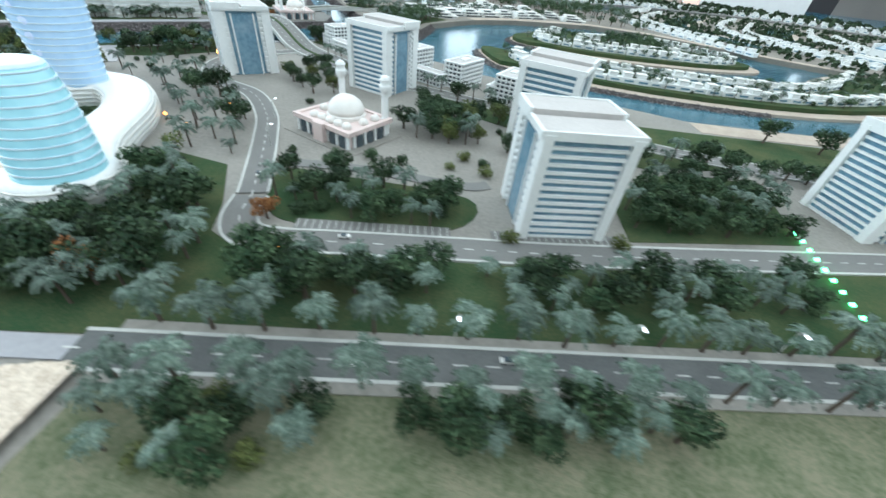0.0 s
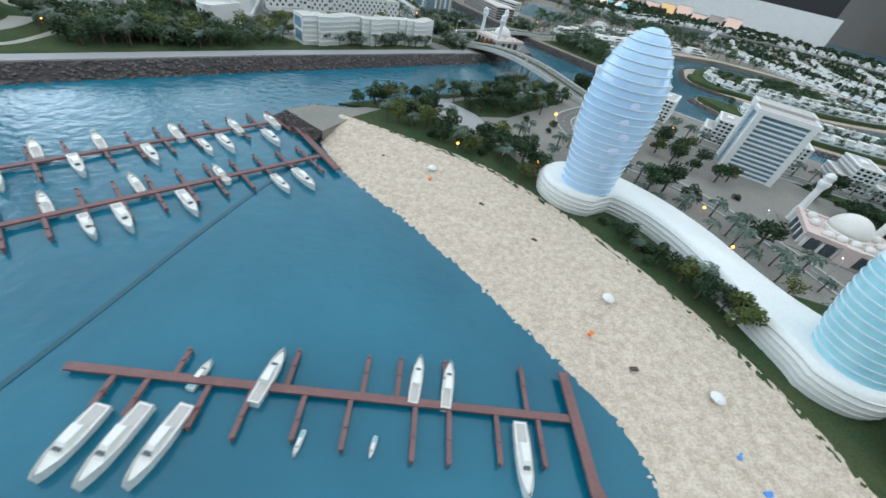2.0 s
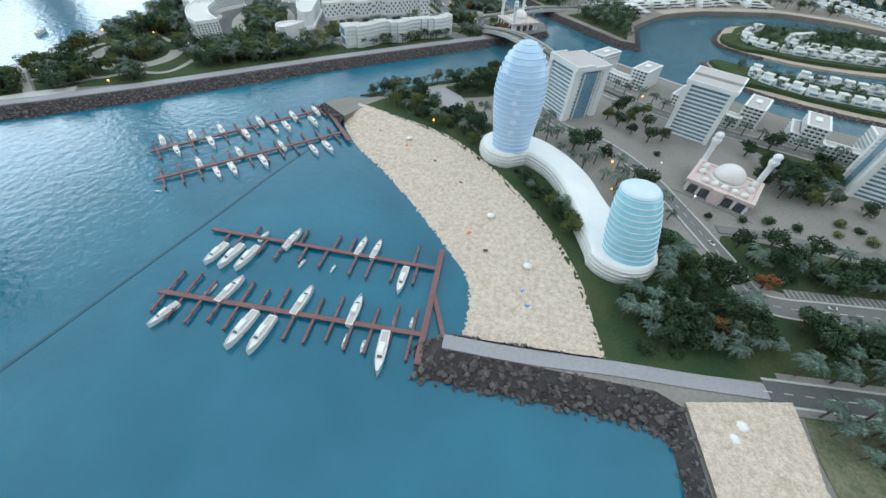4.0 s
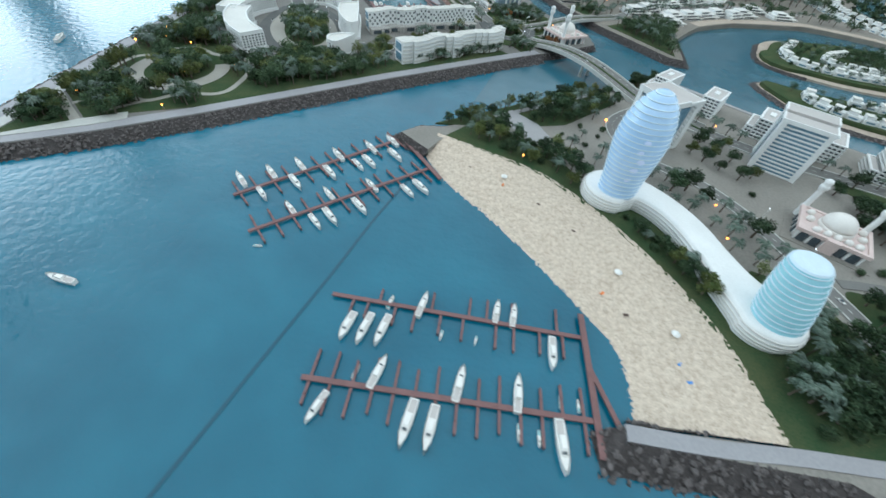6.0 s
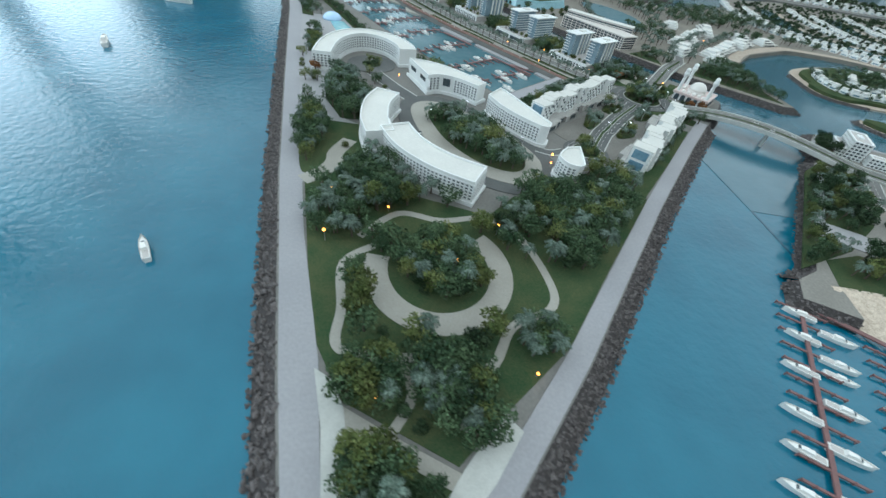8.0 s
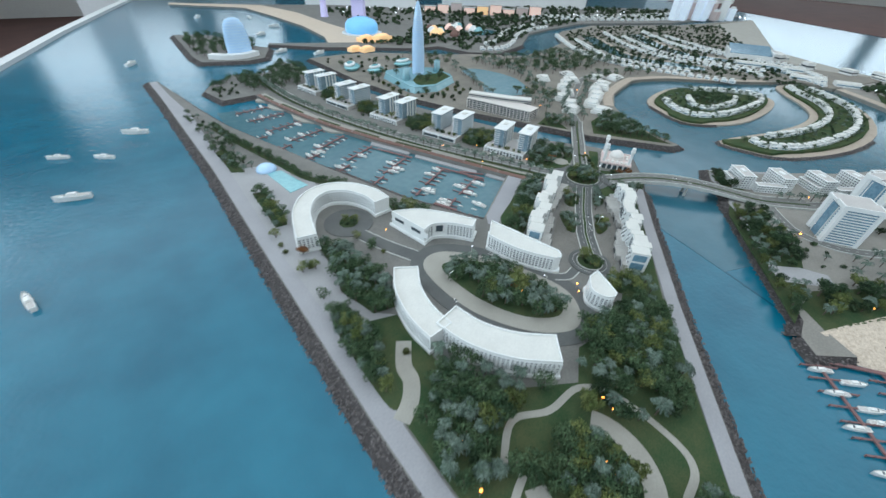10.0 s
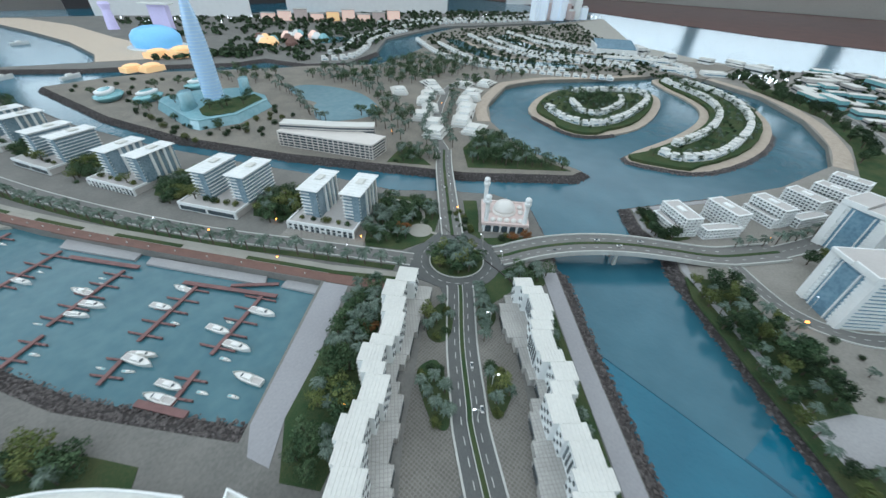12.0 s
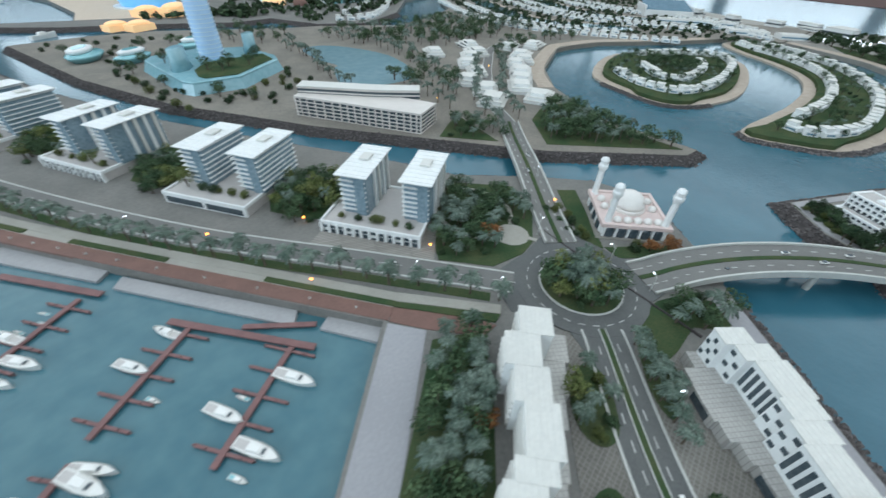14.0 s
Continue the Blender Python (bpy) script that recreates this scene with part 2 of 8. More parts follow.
def offs(p, d, closed=False):
    """The line moved by d to its left."""
    out, k = [], len(p)
    for i in range(k):
        a = Vector(p[i - 1] if (i or closed) else p[0])
        b, c = Vector(p[i]), Vector(p[(i + 1) % k] if (i < k - 1 or closed) else p[-1])
        e = [v.normalized() for v in (b - a, c - b) if v.length > 1e-9]
        ns = [Vector((-v.y, v.x)) for v in e]
        m = sum(ns, Vector((0, 0)))
        m = m.normalized() if m.length > 1e-6 else ns[0]
        cosv = max(0.5, m.dot(ns[0]))
        out.append(tuple(b + m * d / cosv))
    return out


def area_of(p):
    return sum(p[i - 1][0] * p[i][1] - p[i][0] * p[i - 1][1] for i in range(len(p))) / 2


def inside(p, x, y):
    c = False
    for i in range(len(p)):
        (x1, y1), (x2, y2) = p[i - 1], p[i]
        if (y1 > y) != (y2 > y) and x < (x2 - x1) * (y - y1) / (y2 - y1) + x1:
            c = not c
    return c


def prism(bm, p, z0, z1, bottom=False):
    if area_of(p) < 0:
        p = p[::-1]
    lo = [bm.verts.new((x, y, z0)) for x, y in p]
    hi = [bm.verts.new((x, y, z1)) for x, y in p]
    for i in range(len(p)):
        bm.faces.new((lo[i - 1], lo[i], hi[i], hi[i - 1]))
    bm.faces.new(hi)
    if bottom:
        bm.faces.new(lo[::-1])
    return bm


def box(bm, x, y, z, sx, sy, sz, rot=0.0):
    """A box that stands on z, centred at x, y, turned by rot degrees."""
    c, s = math.cos(radians(rot)), math.sin(radians(rot))
    p = [(x + c * a - s * b, y + s * a + c * b) for a, b in ((-sx / 2, -sy / 2), (sx / 2, -sy / 2), (sx / 2, sy / 2), (-sx / 2, sy / 2))]
    return prism(bm, p, z, z + sz, True)


def ribbon(bm, p, w, z0, z1, closed=False):
    a, b = offs(p, w / 2, closed), offs(p, -w / 2, closed)
    v = [[bm.verts.new((*q, z)) for q in line] for line, z in ((a, z1), (b, z1), (a, z0), (b, z0))]
    k = len(p)
    for i in range(k if closed else k - 1):
        j = (i + 1) % k
        bm.faces.new((v[0][i], v[1][i], v[1][j], v[0][j]))
        bm.faces.new((v[0][i], v[0][j], v[2][j], v[2][i]))
        bm.faces.new((v[1][j], v[1][i], v[3][i], v[3][j]))
    if not closed:
        for i in (0, k - 1):
            bm.faces.new((v[0][i], v[2][i], v[3][i], v[1][i]))
    return bm


def lathe(bm, prof, n=14, x=0.0, y=0.0, z=0.0, ex=1.0, ey=1.0, rot=0.0):
    """A turned shape from (radius, height) pairs, stretched by ex and ey."""
    c, s = math.cos(radians(rot)), math.sin(radians(rot))
    rings = []
    for r, h in prof:
        ring = []
        for i in range(n):
            a = 2 * math.pi * i / n
            px, py = r * ex * math.cos(a), r * ey * math.sin(a)
            ring.append(bm.verts.new((x + c * px - s * py, y + s * px + c * py, z + h)))
        rings.append(ring)
    for p, q in zip(rings, rings[1:]):
        for i in range(n):
            bm.faces.new((p[i - 1], p[i], q[i], q[i - 1]))
    bm.faces.new(rings[-1])
    bm.faces.new(rings[0][::-1])
    return bm


def ribbed(bm, x, y, z, lx, ly, h, ang, ribs, rib):
    """A slab whose top carries ribs that run along its length, in one closed shape."""
    prof = [(-ly / 2, 0.0), (ly / 2, 0.0), (ly / 2, h)]
    for k in range(ribs):
        c = ly / 2 - ly * (k + 0.5) / ribs
        prof += [(c + 0.0006, h), (c + 0.0004, h + rib), (c - 0.0004, h + rib), (c - 0.0006, h)]
    prof.append((-ly / 2, h))
    co, si = math.cos(radians(ang)), math.sin(radians(ang))
    ends = [[bm.verts.new((x + co * e - si * b, y + si * e + co * b, z + c)) for b, c in prof] for e in (-lx / 2, lx / 2)]
    for i in range(len(prof)):
        bm.faces.new((ends[0][i - 1], ends[0][i], ends[1][i], ends[1][i - 1]))
    bm.faces.new(ends[0])
    bm.faces.new(ends[1][::-1])
    return bm


def stand(name, label, category, m=None, group=""):
    return tagged(empty(name, m), label, category, group)


B = bmesh.new

# ---- the model's plan ----
PEN = [(-1.594, 0.302), (-1.560, 0.288), (-1.510, 0.328), (-1.347, 0.455), (-1.174, 0.616), (-1.012, 0.782), (-0.779, 1.019), (-0.468, 1.318),
       (-0.270, 1.50), (-0.18, 1.57), (-0.03, 1.73), (-0.05, 1.86), (-0.14, 1.98), (-0.28, 2.13), (-0.36, 2.34), (-0.50, 2.62),
       (-0.72, 3.10), (-0.90, 3.65), (-1.02, 4.20), (-1.12, 4.50), (-1.30, 4.14), (-1.56, 4.17), (-1.73, 3.92), (-1.77, 3.81),
       (-1.69, 3.56), (-1.49, 3.60), (-1.43, 3.38), (-1.29, 2.97), (-1.14, 2.65), (-0.97, 2.34), (-0.72, 1.90), (-1.034, 1.662),
       (-1.222, 1.942), (-1.415, 2.365), (-1.73, 3.10), (-1.83, 3.43), (-1.95, 3.89), (-2.03, 4.20), (-2.085, 4.20), (-2.025, 3.80),
       (-1.862, 2.57), (-1.778, 1.75), (-1.713, 1.15), (-1.646, 0.65), (-1.608, 0.40)]
EAST = [(-0.115, 0.05), (-0.11, 0.03), (0.20, 0.045), (0.235, 0.03), (0.25, -0.10), (0.28, -0.40), (0.50, -2.0), (4.5, -2.0),
        (4.2, 0.30), (4.13, 0.65), (3.90, 1.0), (3.61, 1.66), (2.72, 1.77), (2.42, 1.36), (1.97, 1.10), (1.54, 0.98), (1.22, 0.96),
        (0.80, 1.10), (0.50, 1.27), (0.20, 1.47), (0.10, 1.40), (0.04, 1.29), (-0.04, 1.25), (-0.10, 1.19), (-0.36, 0.95),
        (-0.53, 0.79), (-0.60, 0.77), (-0.64, 0.72), (-0.55, 0.66), (-0.52, 0.735), (-0.40, 0.70), (-0.24, 0.64), (-0.10, 0.52),
        (0.02, 0.37), (0.09, 0.24), (0.12, 0.12), (0.13, 0.075)]
NORTH = [(0.36, 1.72), (0.37, 1.80), (0.39, 2.01), (0.50, 2.20), (0.59, 2.33), (0.83, 2.52), (1.28, 2.70), (1.42, 2.69), (1.66, 2.62),
         (1.92, 2.44), (2.19, 2.26), (2.40, 2.15), (2.71, 2.01), (2.72, 1.785), (3.61, 1.675), (3.72, 2.07), (4.06, 2.81), (7.0, 4.40),
         (5.0, 4.50), (3.38, 4.95), (2.54, 4.72), (2.24, 4.50), (1.95, 4.13), (1.50, 3.93), (1.06, 3.79), (0.61, 4.07), (0.40, 4.14),
         (-0.23, 4.48), (-0.53, 4.53), (-0.87, 4.49), (-0.75, 3.65), (-0.60, 3.13), (-0.36, 2.65), (-0.15, 2.31), (0.02, 2.04), (0.30, 1.73)]
BAY = [(-1.06, 5.22), (-0.61, 4.90), (-0.14, 4.70), (0.24, 4.50), (0.50, 4.52), (0.64, 4.14), (0.92, 3.99), (1.41, 4.22), (2.01, 4.76),
       (2.60, 4.95), (3.40, 5.15), (5.0, 4.70), (7.3, 4.75), (8.0, 5.3), (5.0, 6.9), (2.0, 7.8), (-0.5, 8.45), (-1.77, 9.0), (-1.77, 8.75),
       (-0.80, 8.07), (-0.60, 7.12), (-0.45, 6.20), (-0.43, 5.42), (-0.50, 5.10), (-1.05, 5.28)]
NWISLE = [(-1.84, 6.06), (-1.75, 4.90), (-1.70, 4.68), (-1.35, 4.60), (-1.21, 4.66), (-1.09, 5.06), (-1.20, 5.20), (-1.50, 5.90)]
ISLE_A = spline([(1.00, 2.35), (0.83, 2.13), (0.80, 1.90), (1.13, 1.75), (1.63, 1.79), (1.93, 1.92), (1.86, 2.16), (1.50, 2.44)], 4, True)
ISLE_B = spline([(0.68, 1.66), (0.67, 1.51), (0.79, 1.34), (1.23, 1.21), (1.75, 1.23), (2.24, 1.43), (2.55, 1.75), (2.64, 1.96),
                 (2.42, 2.08), (2.20, 1.95), (1.99, 1.74), (1.77, 1.60), (1.47, 1.55), (1.10, 1.58)], 3, True)


def land(name, outline, material, label, z=LZ, low=-0.03):
    return tagged(part(name, prism(B(), outline, low, z), material), label, "land", kind="structure")


SHORE = [(-4.6, -2.6), (9.5, -2.6), (9.5, 9.6), (-2.26, 9.6), (-2.50, 8.3), (-2.80, 6.6), (-3.02, 5.0), (-3.40, 3.2), (-4.05, 0.6)]
tagged(part("table_rim", ribbon(B(), offs(SHORE[3:] + SHORE[:1], -0.045), 0.09, -0.06, 0.03), PANELWHITE), "white raised rim of the model table", "rim", kind="structure")
# Separate sheet whose greyer colour carries the room's reflection.
tagged(part("lagoon_water", prism(B(), [(-0.475, 1.03), (0.0, 0.9), (3.7, 0.8), (3.7, 2.6), (2.4, 4.95), (0.6, 4.65), (-0.9, 4.75), (-1.2, 4.40), (-0.5, 2.3), (-0.33, 1.85), (-0.42, 1.38)], -0.02, 0.0009), LAGOON),
       "grey-teal glossy lagoon and canal water, reflections put into its colour", "water", kind="structure")
tagged(part("water", prism(B(), SHORE, -0.06, 0.0), WATER),
       "glossy teal painted acrylic water of the model", "water", kind="structure")
tagged(part("marina_water", prism(B(), [(-1.036, 1.659), (-0.71, 1.89), (-0.96, 2.35), (-1.28, 2.98), (-1.42, 3.39), (-1.75, 3.40), (-1.73, 3.10), (-1.418, 2.363), (-1.226, 1.940)], -0.02, 0.002), MARINA_WATER),
       "pale glossy water of the marina basin", "water", kind="structure")
land("peninsula", PEN, PAVING, "grey-taupe paved peninsula of the scale model")
land("mainland_east", EAST, PLAZA, "grey-taupe paved mainland beside the beach")
land("mainland_north", NORTH, SANDYPAV, "paved land north of the canal")
land("bay_land", BAY, PAVING, "paved land round the far bay")
land("northwest_island", NWISLE, PAVING, "small rocky island by the open water")
for nm, isle, tip in (("island_round", ISLE_A, (0.80, 1.96)), ("island_crescent", ISLE_B, (0.68, 1.50))):
    land(nm + "_beach", isle, SANDRIM, "pale sandy rim of a villa island", 0.010)
    inner = offs(isle, 0.052 if area_of(isle) > 0 else -0.052, True)
    green = [Vector(p).lerp(Vector(q), 0.25 if math.dist(p, tip) < 0.17 else 0.9) for p, q in zip(isle, inner)]
    land(nm, [tuple(p) for p in green], GRASS, "green villa island in the lagoon", LZ)


# ---- beaches, banks, lawns and roads ----
def beach(name, inland, shore, label, z_in=LZ + 0.0012, z_out=-0.002, rows=22, n=10):
    """A sandy slope between an inland line and the water's edge."""
    a, b = spline(inland, n), spline(shore, n)
    bm = B()
    grid = []
    for (p, q) in zip(a, b):
        line = []
        for i in range(rows + 1):
            u = i / rows
            x, y = p[0] + (q[0] - p[0]) * u, p[1] + (q[1] - p[1]) * u
            z = z_in + (z_out - z_in) * u ** 1.6
            z += 0.0030 * noise.noise((x * 60, y * 60, 3)) * min(1, 4 * u) * min(1, 4 * (1 - u)) + 0.0016 * noise.noise((x * 190, y * 190, 7))
            line.append(bm.verts.new((x, y, z)))
        grid.append(line)
    for r, s in zip(grid, grid[1:]):
        for i in range(rows):
            bm.faces.new((r[i], r[i + 1], s[i + 1], s[i]))
    return tagged(part(name, bm, SAND, smooth=True), label, "beach", kind="structure")


beach("beach", [(-0.54, 0.748), (-0.40, 0.705), (-0.24, 0.645), (-0.10, 0.525), (0.02, 0.375), (0.09, 0.245), (0.122, 0.12), (0.132, 0.078)],
      [(-0.555, 0.652), (-0.48, 0.555), (-0.375, 0.465), (-0.27, 0.365), (-0.18, 0.27), (-0.115, 0.195), (-0.098, 0.135), (-0.098, 0.062)],
      "pale grainy sand beach sloping to the water", rows=64, n=26)
beach("beach_south", [(0.385, 0.074), (0.385, 0.0), (0.385, -0.06), (0.42, -0.3), (0.50, -0.8), (0.7, -1.9)],
      [(0.236, 0.036), (0.240, 0.0), (0.247, -0.06), (0.272, -0.30), (0.336, -0.8), (0.49, -1.9)],
      "pale lumpy sand beach beside the palm road", z_in=LZ + 0.008, z_out=LZ + 0.006, rows=40, n=20)


def slab(name, outline, material, label, z=LZ + 0.001, category="ground"):
    return tagged(part(name, prism(B(), outline, LZ - 0.004, z), material), label, category, kind="structure")


def road(name, line, w, material=ASPHALT, z=LZ + 0.002, kerb=True, dash=0.0, closed=False, label="grey model road with pale kerbs", median=0.0, n=8):
    p = spline(line, n, closed)
    r = tagged(part(name, ribbon(B(), p, w, LZ - 0.004, z, closed), material), label, "road", kind="structure")
    if kerb:
        for s in (-1, 1):
            part("kerb", ribbon(B(), offs(p, s * (w / 2 + 0.0018), closed), 0.0036, LZ - 0.004, z + 0.0007, closed), KERB, r)
    lanes = (-w / 4, w / 4) if median else (0.0,)
    if median:
        part("median", ribbon(B(), p, median, z, z + 0.0018, closed), GRASS, r, "green planted median")
        for s in (-1, 1):
            part("kerb", ribbon(B(), offs(p, s * median / 2, closed), 0.0016, z, z + 0.0021, closed), KERB, r)
    if dash:
        bm = B()
        for o in lanes:
            q = offs(p, o, closed)
            run, due = 0.0, 0.0
            for c, d in zip(q, q[1:]):
                seg = Vector(d) - Vector(c)
                while due < run + seg.length:
                    m = Vector(c) + seg * ((due - run) / seg.length)
                    box(bm, m.x, m.y, z, dash * 0.42, 0.0016, 0.0005, math.degrees(math.atan2(seg.y, seg.x)))
                    due += dash
                run += seg.length
        part("lane_marks", bm, MARKING, r, "white dashed lane marks")
    return r


# lawns of the mainland
slab("lawn_beach", [(0.128, 0.076), (0.116, 0.12), (0.084, 0.243), (0.014, 0.371), (-0.105, 0.520), (-0.243, 0.639), (-0.402, 0.699), (-0.52, 0.740),
                    (-0.47, 0.82), (-0.36, 0.83), (-0.22, 0.76), (-0.14, 0.64), (0.0, 0.60), (0.10, 0.50), (0.16, 0.40), (0.20, 0.44), (0.30, 0.42),
                    (0.352, 0.32), (0.372, 0.262), (0.41, 0.240), (0.50, 0.246), (0.80, 0.285), (1.2, 0.36), (1.5, 0.42), (1.5, 0.262), (1.1, 0.205), (0.67, 0.147), (0.37, 0.103), (0.25, 0.0865), (0.14, 0.0765)],
     GRASS, "dark green flocked lawn behind the beach")
slab("canal_lawn", [(-0.56, 0.80), (-0.36, 0.985), (-0.13, 1.20), (-0.06, 1.235), (0.0, 1.15), (-0.18, 0.93), (-0.36, 0.845)], GRASS, "dark green flocked strip along the canal")
slab("meadow", [(0.40, 0.066), (0.73, 0.100), (1.1, 0.148), (1.6, 0.205), (3.0, 0.30), (3.0, -1.9), (0.72, -1.9), (0.51, -0.8), (0.43, -0.3), (0.395, 0.0)],
     MEADOW, "dry olive meadow of coarse flock beside the road")
slab("garden_islet", spline([(0.385, 0.43), (0.40, 0.345), (0.46, 0.30), (0.655, 0.33), (0.675, 0.42), (0.46, 0.435)], 5, True), GRASS, "dark green garden islet with a pale kerb")
slab("tower_lawn", [(0.905, 0.49), (0.905, 0.365), (1.17, 0.42), (1.22, 0.62), (1.05, 0.62)], GRASS, "green lawn beside the office towers")
slab("lagoon_lawn", [(0.55, 0.90), (0.62, 0.80), (1.0, 0.62), (1.4, 0.72), (1.9, 0.85), (2.6, 1.15), (2.9, 1.55), (2.62, 1.45), (2.1, 1.02), (1.6, 0.89), (1.2, 0.87), (0.9, 0.86)],
     GRASS, "dark green planted belt by the lagoon")
road("palm_road", [(0.36, 0.086), (0.52, 0.106), (0.73, 0.132), (1.1, 0.178), (1.6, 0.235), (3.0, 0.34)], 0.036, ASPHALT, dash=0.03, label="asphalt road between rows of palms")
road("quay_walk", [(-0.112, 0.041), (0.02, 0.049), (0.14, 0.064), (0.25, 0.074), (0.36, 0.086)], 0.024, SEAWALK, kerb=False, label="grey concrete quay walkway")
for side in (0.0265, -0.0265):
    tagged(part("palm_walk", ribbon(B(), offs(spline([(0.385, 0.0895), (0.52, 0.106), (0.73, 0.132), (1.1, 0.178), (1.6, 0.235)], 6), side), 0.011, LZ - 0.003, LZ + 0.0022), PLAZA), "taupe footway beside the palm road", "path", kind="structure")
road("tower_road", [(0.378, 0.345), (0.388, 0.298), (0.412, 0.266), (0.455, 0.262), (0.52, 0.272), (0.66, 0.292), (0.84, 0.318), (1.2, 0.385), (1.6, 0.46)], 0.040, ROADGREY, dash=0.028)
road("mosque_road", [(0.376, 0.352), (0.366, 0.38), (0.31, 0.52), (0.255, 0.635), (0.17, 0.74), (0.06, 0.80), (-0.02, 0.90), (-0.02, 1.02), (0.10, 1.16)], 0.036, ROADGREY, z=LZ + 0.0024, dash=0.028)
road("mosque_lane", [(0.385, 0.455), (0.50, 0.465), (0.66, 0.455), (0.705, 0.47)], 0.024, ROADGREY, z=LZ + 0.0017, kerb=False)
road("lagoon_road", [(0.25, 1.065), (0.45, 0.96), (0.75, 0.86), (1.1, 0.72), (1.5, 0.70), (2.1, 0.86), (2.9, 1.25)], 0.05, ROADGREY, dash=0.03)

slab("canal_parking", [(-0.347, 0.964), (-0.262, 0.900), (-0.225, 0.835), (-0.275, 0.795), (-0.399, 0.905)], PROMENADE, "pale paved car park beside the canal", LZ + 0.0014)


def bays(name, a, b, count, depth, label):
    """A row of parking bay lines along a to b."""
    u = (Vector(b) - Vector(a))
    n = Vector((-u.y, u.x)).normalized()
    bm = B()
    for k in range(count + 1):
        q = Vector(a) + u * k / count + n * depth / 2
        box(bm, q.x, q.y, LZ + 0.0021, depth, 0.0013, 0.0005, math.degrees(math.atan2(n.y, n.x)))
    return tagged(part(name, bm, MARKING), label, "bay marks", kind="structure")


slab("bay_paving", [(0.462, 0.286), (0.660, 0.313), (0.656, 0.336), (0.459, 0.309)], ROADGREY, "grey paved parking bays by the garden", LZ + 0.0018)
slab("bay_paving", [(0.715, 0.319), (0.90, 0.350), (0.896, 0.373), (0.711, 0.342)], ROADGREY, "grey paved parking bays by the office tower", LZ + 0.0018)
bays("bay_marks", (0.465, 0.290), (0.655, 0.316), 20, 0.018, "white parking bay lines by the garden")
bays("bay_marks", (0.72, 0.324), (0.89, 0.352), 18, 0.018, "white parking bay lines by the office tower")

# the park and the quarter on the peninsula
slab("sea_promenade", [(-1.590, 0.306), (-1.604, 0.40), (-1.642, 0.65), (-1.709, 1.15), (-1.774, 1.75), (-1.858, 2.57), (-2.021, 3.80), (-2.08, 4.19), (-2.035, 4.19), (-1.970, 3.80), (-1.886, 3.38), (-1.796, 2.50), (-1.738, 1.81), (-1.700, 1.51), (-1.664, 1.18), (-1.637, 0.95), (-1.590, 0.67), (-1.575, 0.50), (-1.552, 0.34), (-1.552, 0.302), (-1.560, 0.293)],
     SEAWALK, "wide pale grey promenade along the sea wall", LZ + 0.0012)
slab("west_plaza", [(-1.657, 1.115), (-1.664, 1.18), (-1.700, 1.51), (-1.738, 1.81), (-1.796, 2.50), (-1.75, 2.52), (-1.56, 2.50), (-1.50, 2.22), (-1.60, 2.13), (-1.655, 2.0), (-1.69, 1.80), (-1.63, 1.80), (-1.612, 1.62), (-1.634, 1.56), (-1.582, 1.44), (-1.53, 1.40), (-1.535, 1.236), (-1.612, 1.155)], PROMENADE, "pale paved plaza beside the promenade", LZ + 0.0006)
slab("plaza_hedge_lawn", spline([(-1.682, 1.50), (-1.645, 1.50), (-1.618, 1.37), (-1.630, 1.25), (-1.645, 1.165), (-1.665, 1.165), (-1.680, 1.27), (-1.694, 1.43)], 4, True), GRASS, "lens-shaped green bed beside the promenade", LZ + 0.0016)
slab("white_walk", [(-1.556, 0.300), (-1.538, 0.330), (-1.521, 0.366), (-1.534, 0.375), (-1.537, 0.455), (-1.552, 0.593), (-1.566, 0.634), (-1.594, 0.655), (-1.580, 0.573), (-1.570, 0.428)], KERB, "white paved walk beside the promenade", LZ + 0.0024)
slab("canal_walk", offs(PEN[1:9], 0.003) + offs(PEN[1:9], 0.040)[::-1], SEAWALK, "pale grey walk along the canal wall", LZ + 0.0017)
slab("canal_ledge", offs(PEN[2:5], 0.033)[:2] + [(-1.315, 0.535), (-1.335, 0.563), (-1.405, 0.500), (-1.528, 0.369)], KERB, "white paved walk along the lawn", LZ + 0.0030)
slab("park_lawn_south", [(-1.532, 0.369), (-1.412, 0.487), (-1.549, 0.587), (-1.534, 0.449)], GRASS, "dark green triangular lawn with trees")
PARK = [(-1.556, 0.605), (-1.41, 0.505), (-1.345, 0.553), (-1.196, 0.652), (-1.042, 0.812), (-0.808, 1.048), (-0.90, 1.13), (-0.985, 1.08), (-1.06, 1.06), (-1.17, 1.06), (-1.25, 0.99),
        (-1.40, 1.06), (-1.51, 1.20), (-1.53, 1.40), (-1.62, 1.42), (-1.655, 1.15), (-1.605, 0.72)]
slab("park_lawn", PARK, GRASS, "dark green flocked park lawn")
ARENA = (-1.385, 0.835)
RING = [(ARENA[0] + 0.118 * math.cos(radians(a)), ARENA[1] + 0.122 * math.sin(radians(a))) for a in range(160, 408, 8)]
tagged(part("ring_walk", ribbon(B(), RING, 0.044, LZ - 0.003, LZ + 0.002), PALE_PATH), "pale broad ring walk in the park", "path", kind="structure")


def footpath(line, w=0.016, label="pale winding footpath in the park", z=LZ + 0.0016):
    return tagged(part("footpath", ribbon(B(), spline(line, 6), w, LZ - 0.003, z), PALE_PATH), label, "path", kind="structure")


footpath([(-1.57, 0.595), (-1.50, 0.545), (-1.41, 0.485)], 0.022, z=LZ + 0.0018)
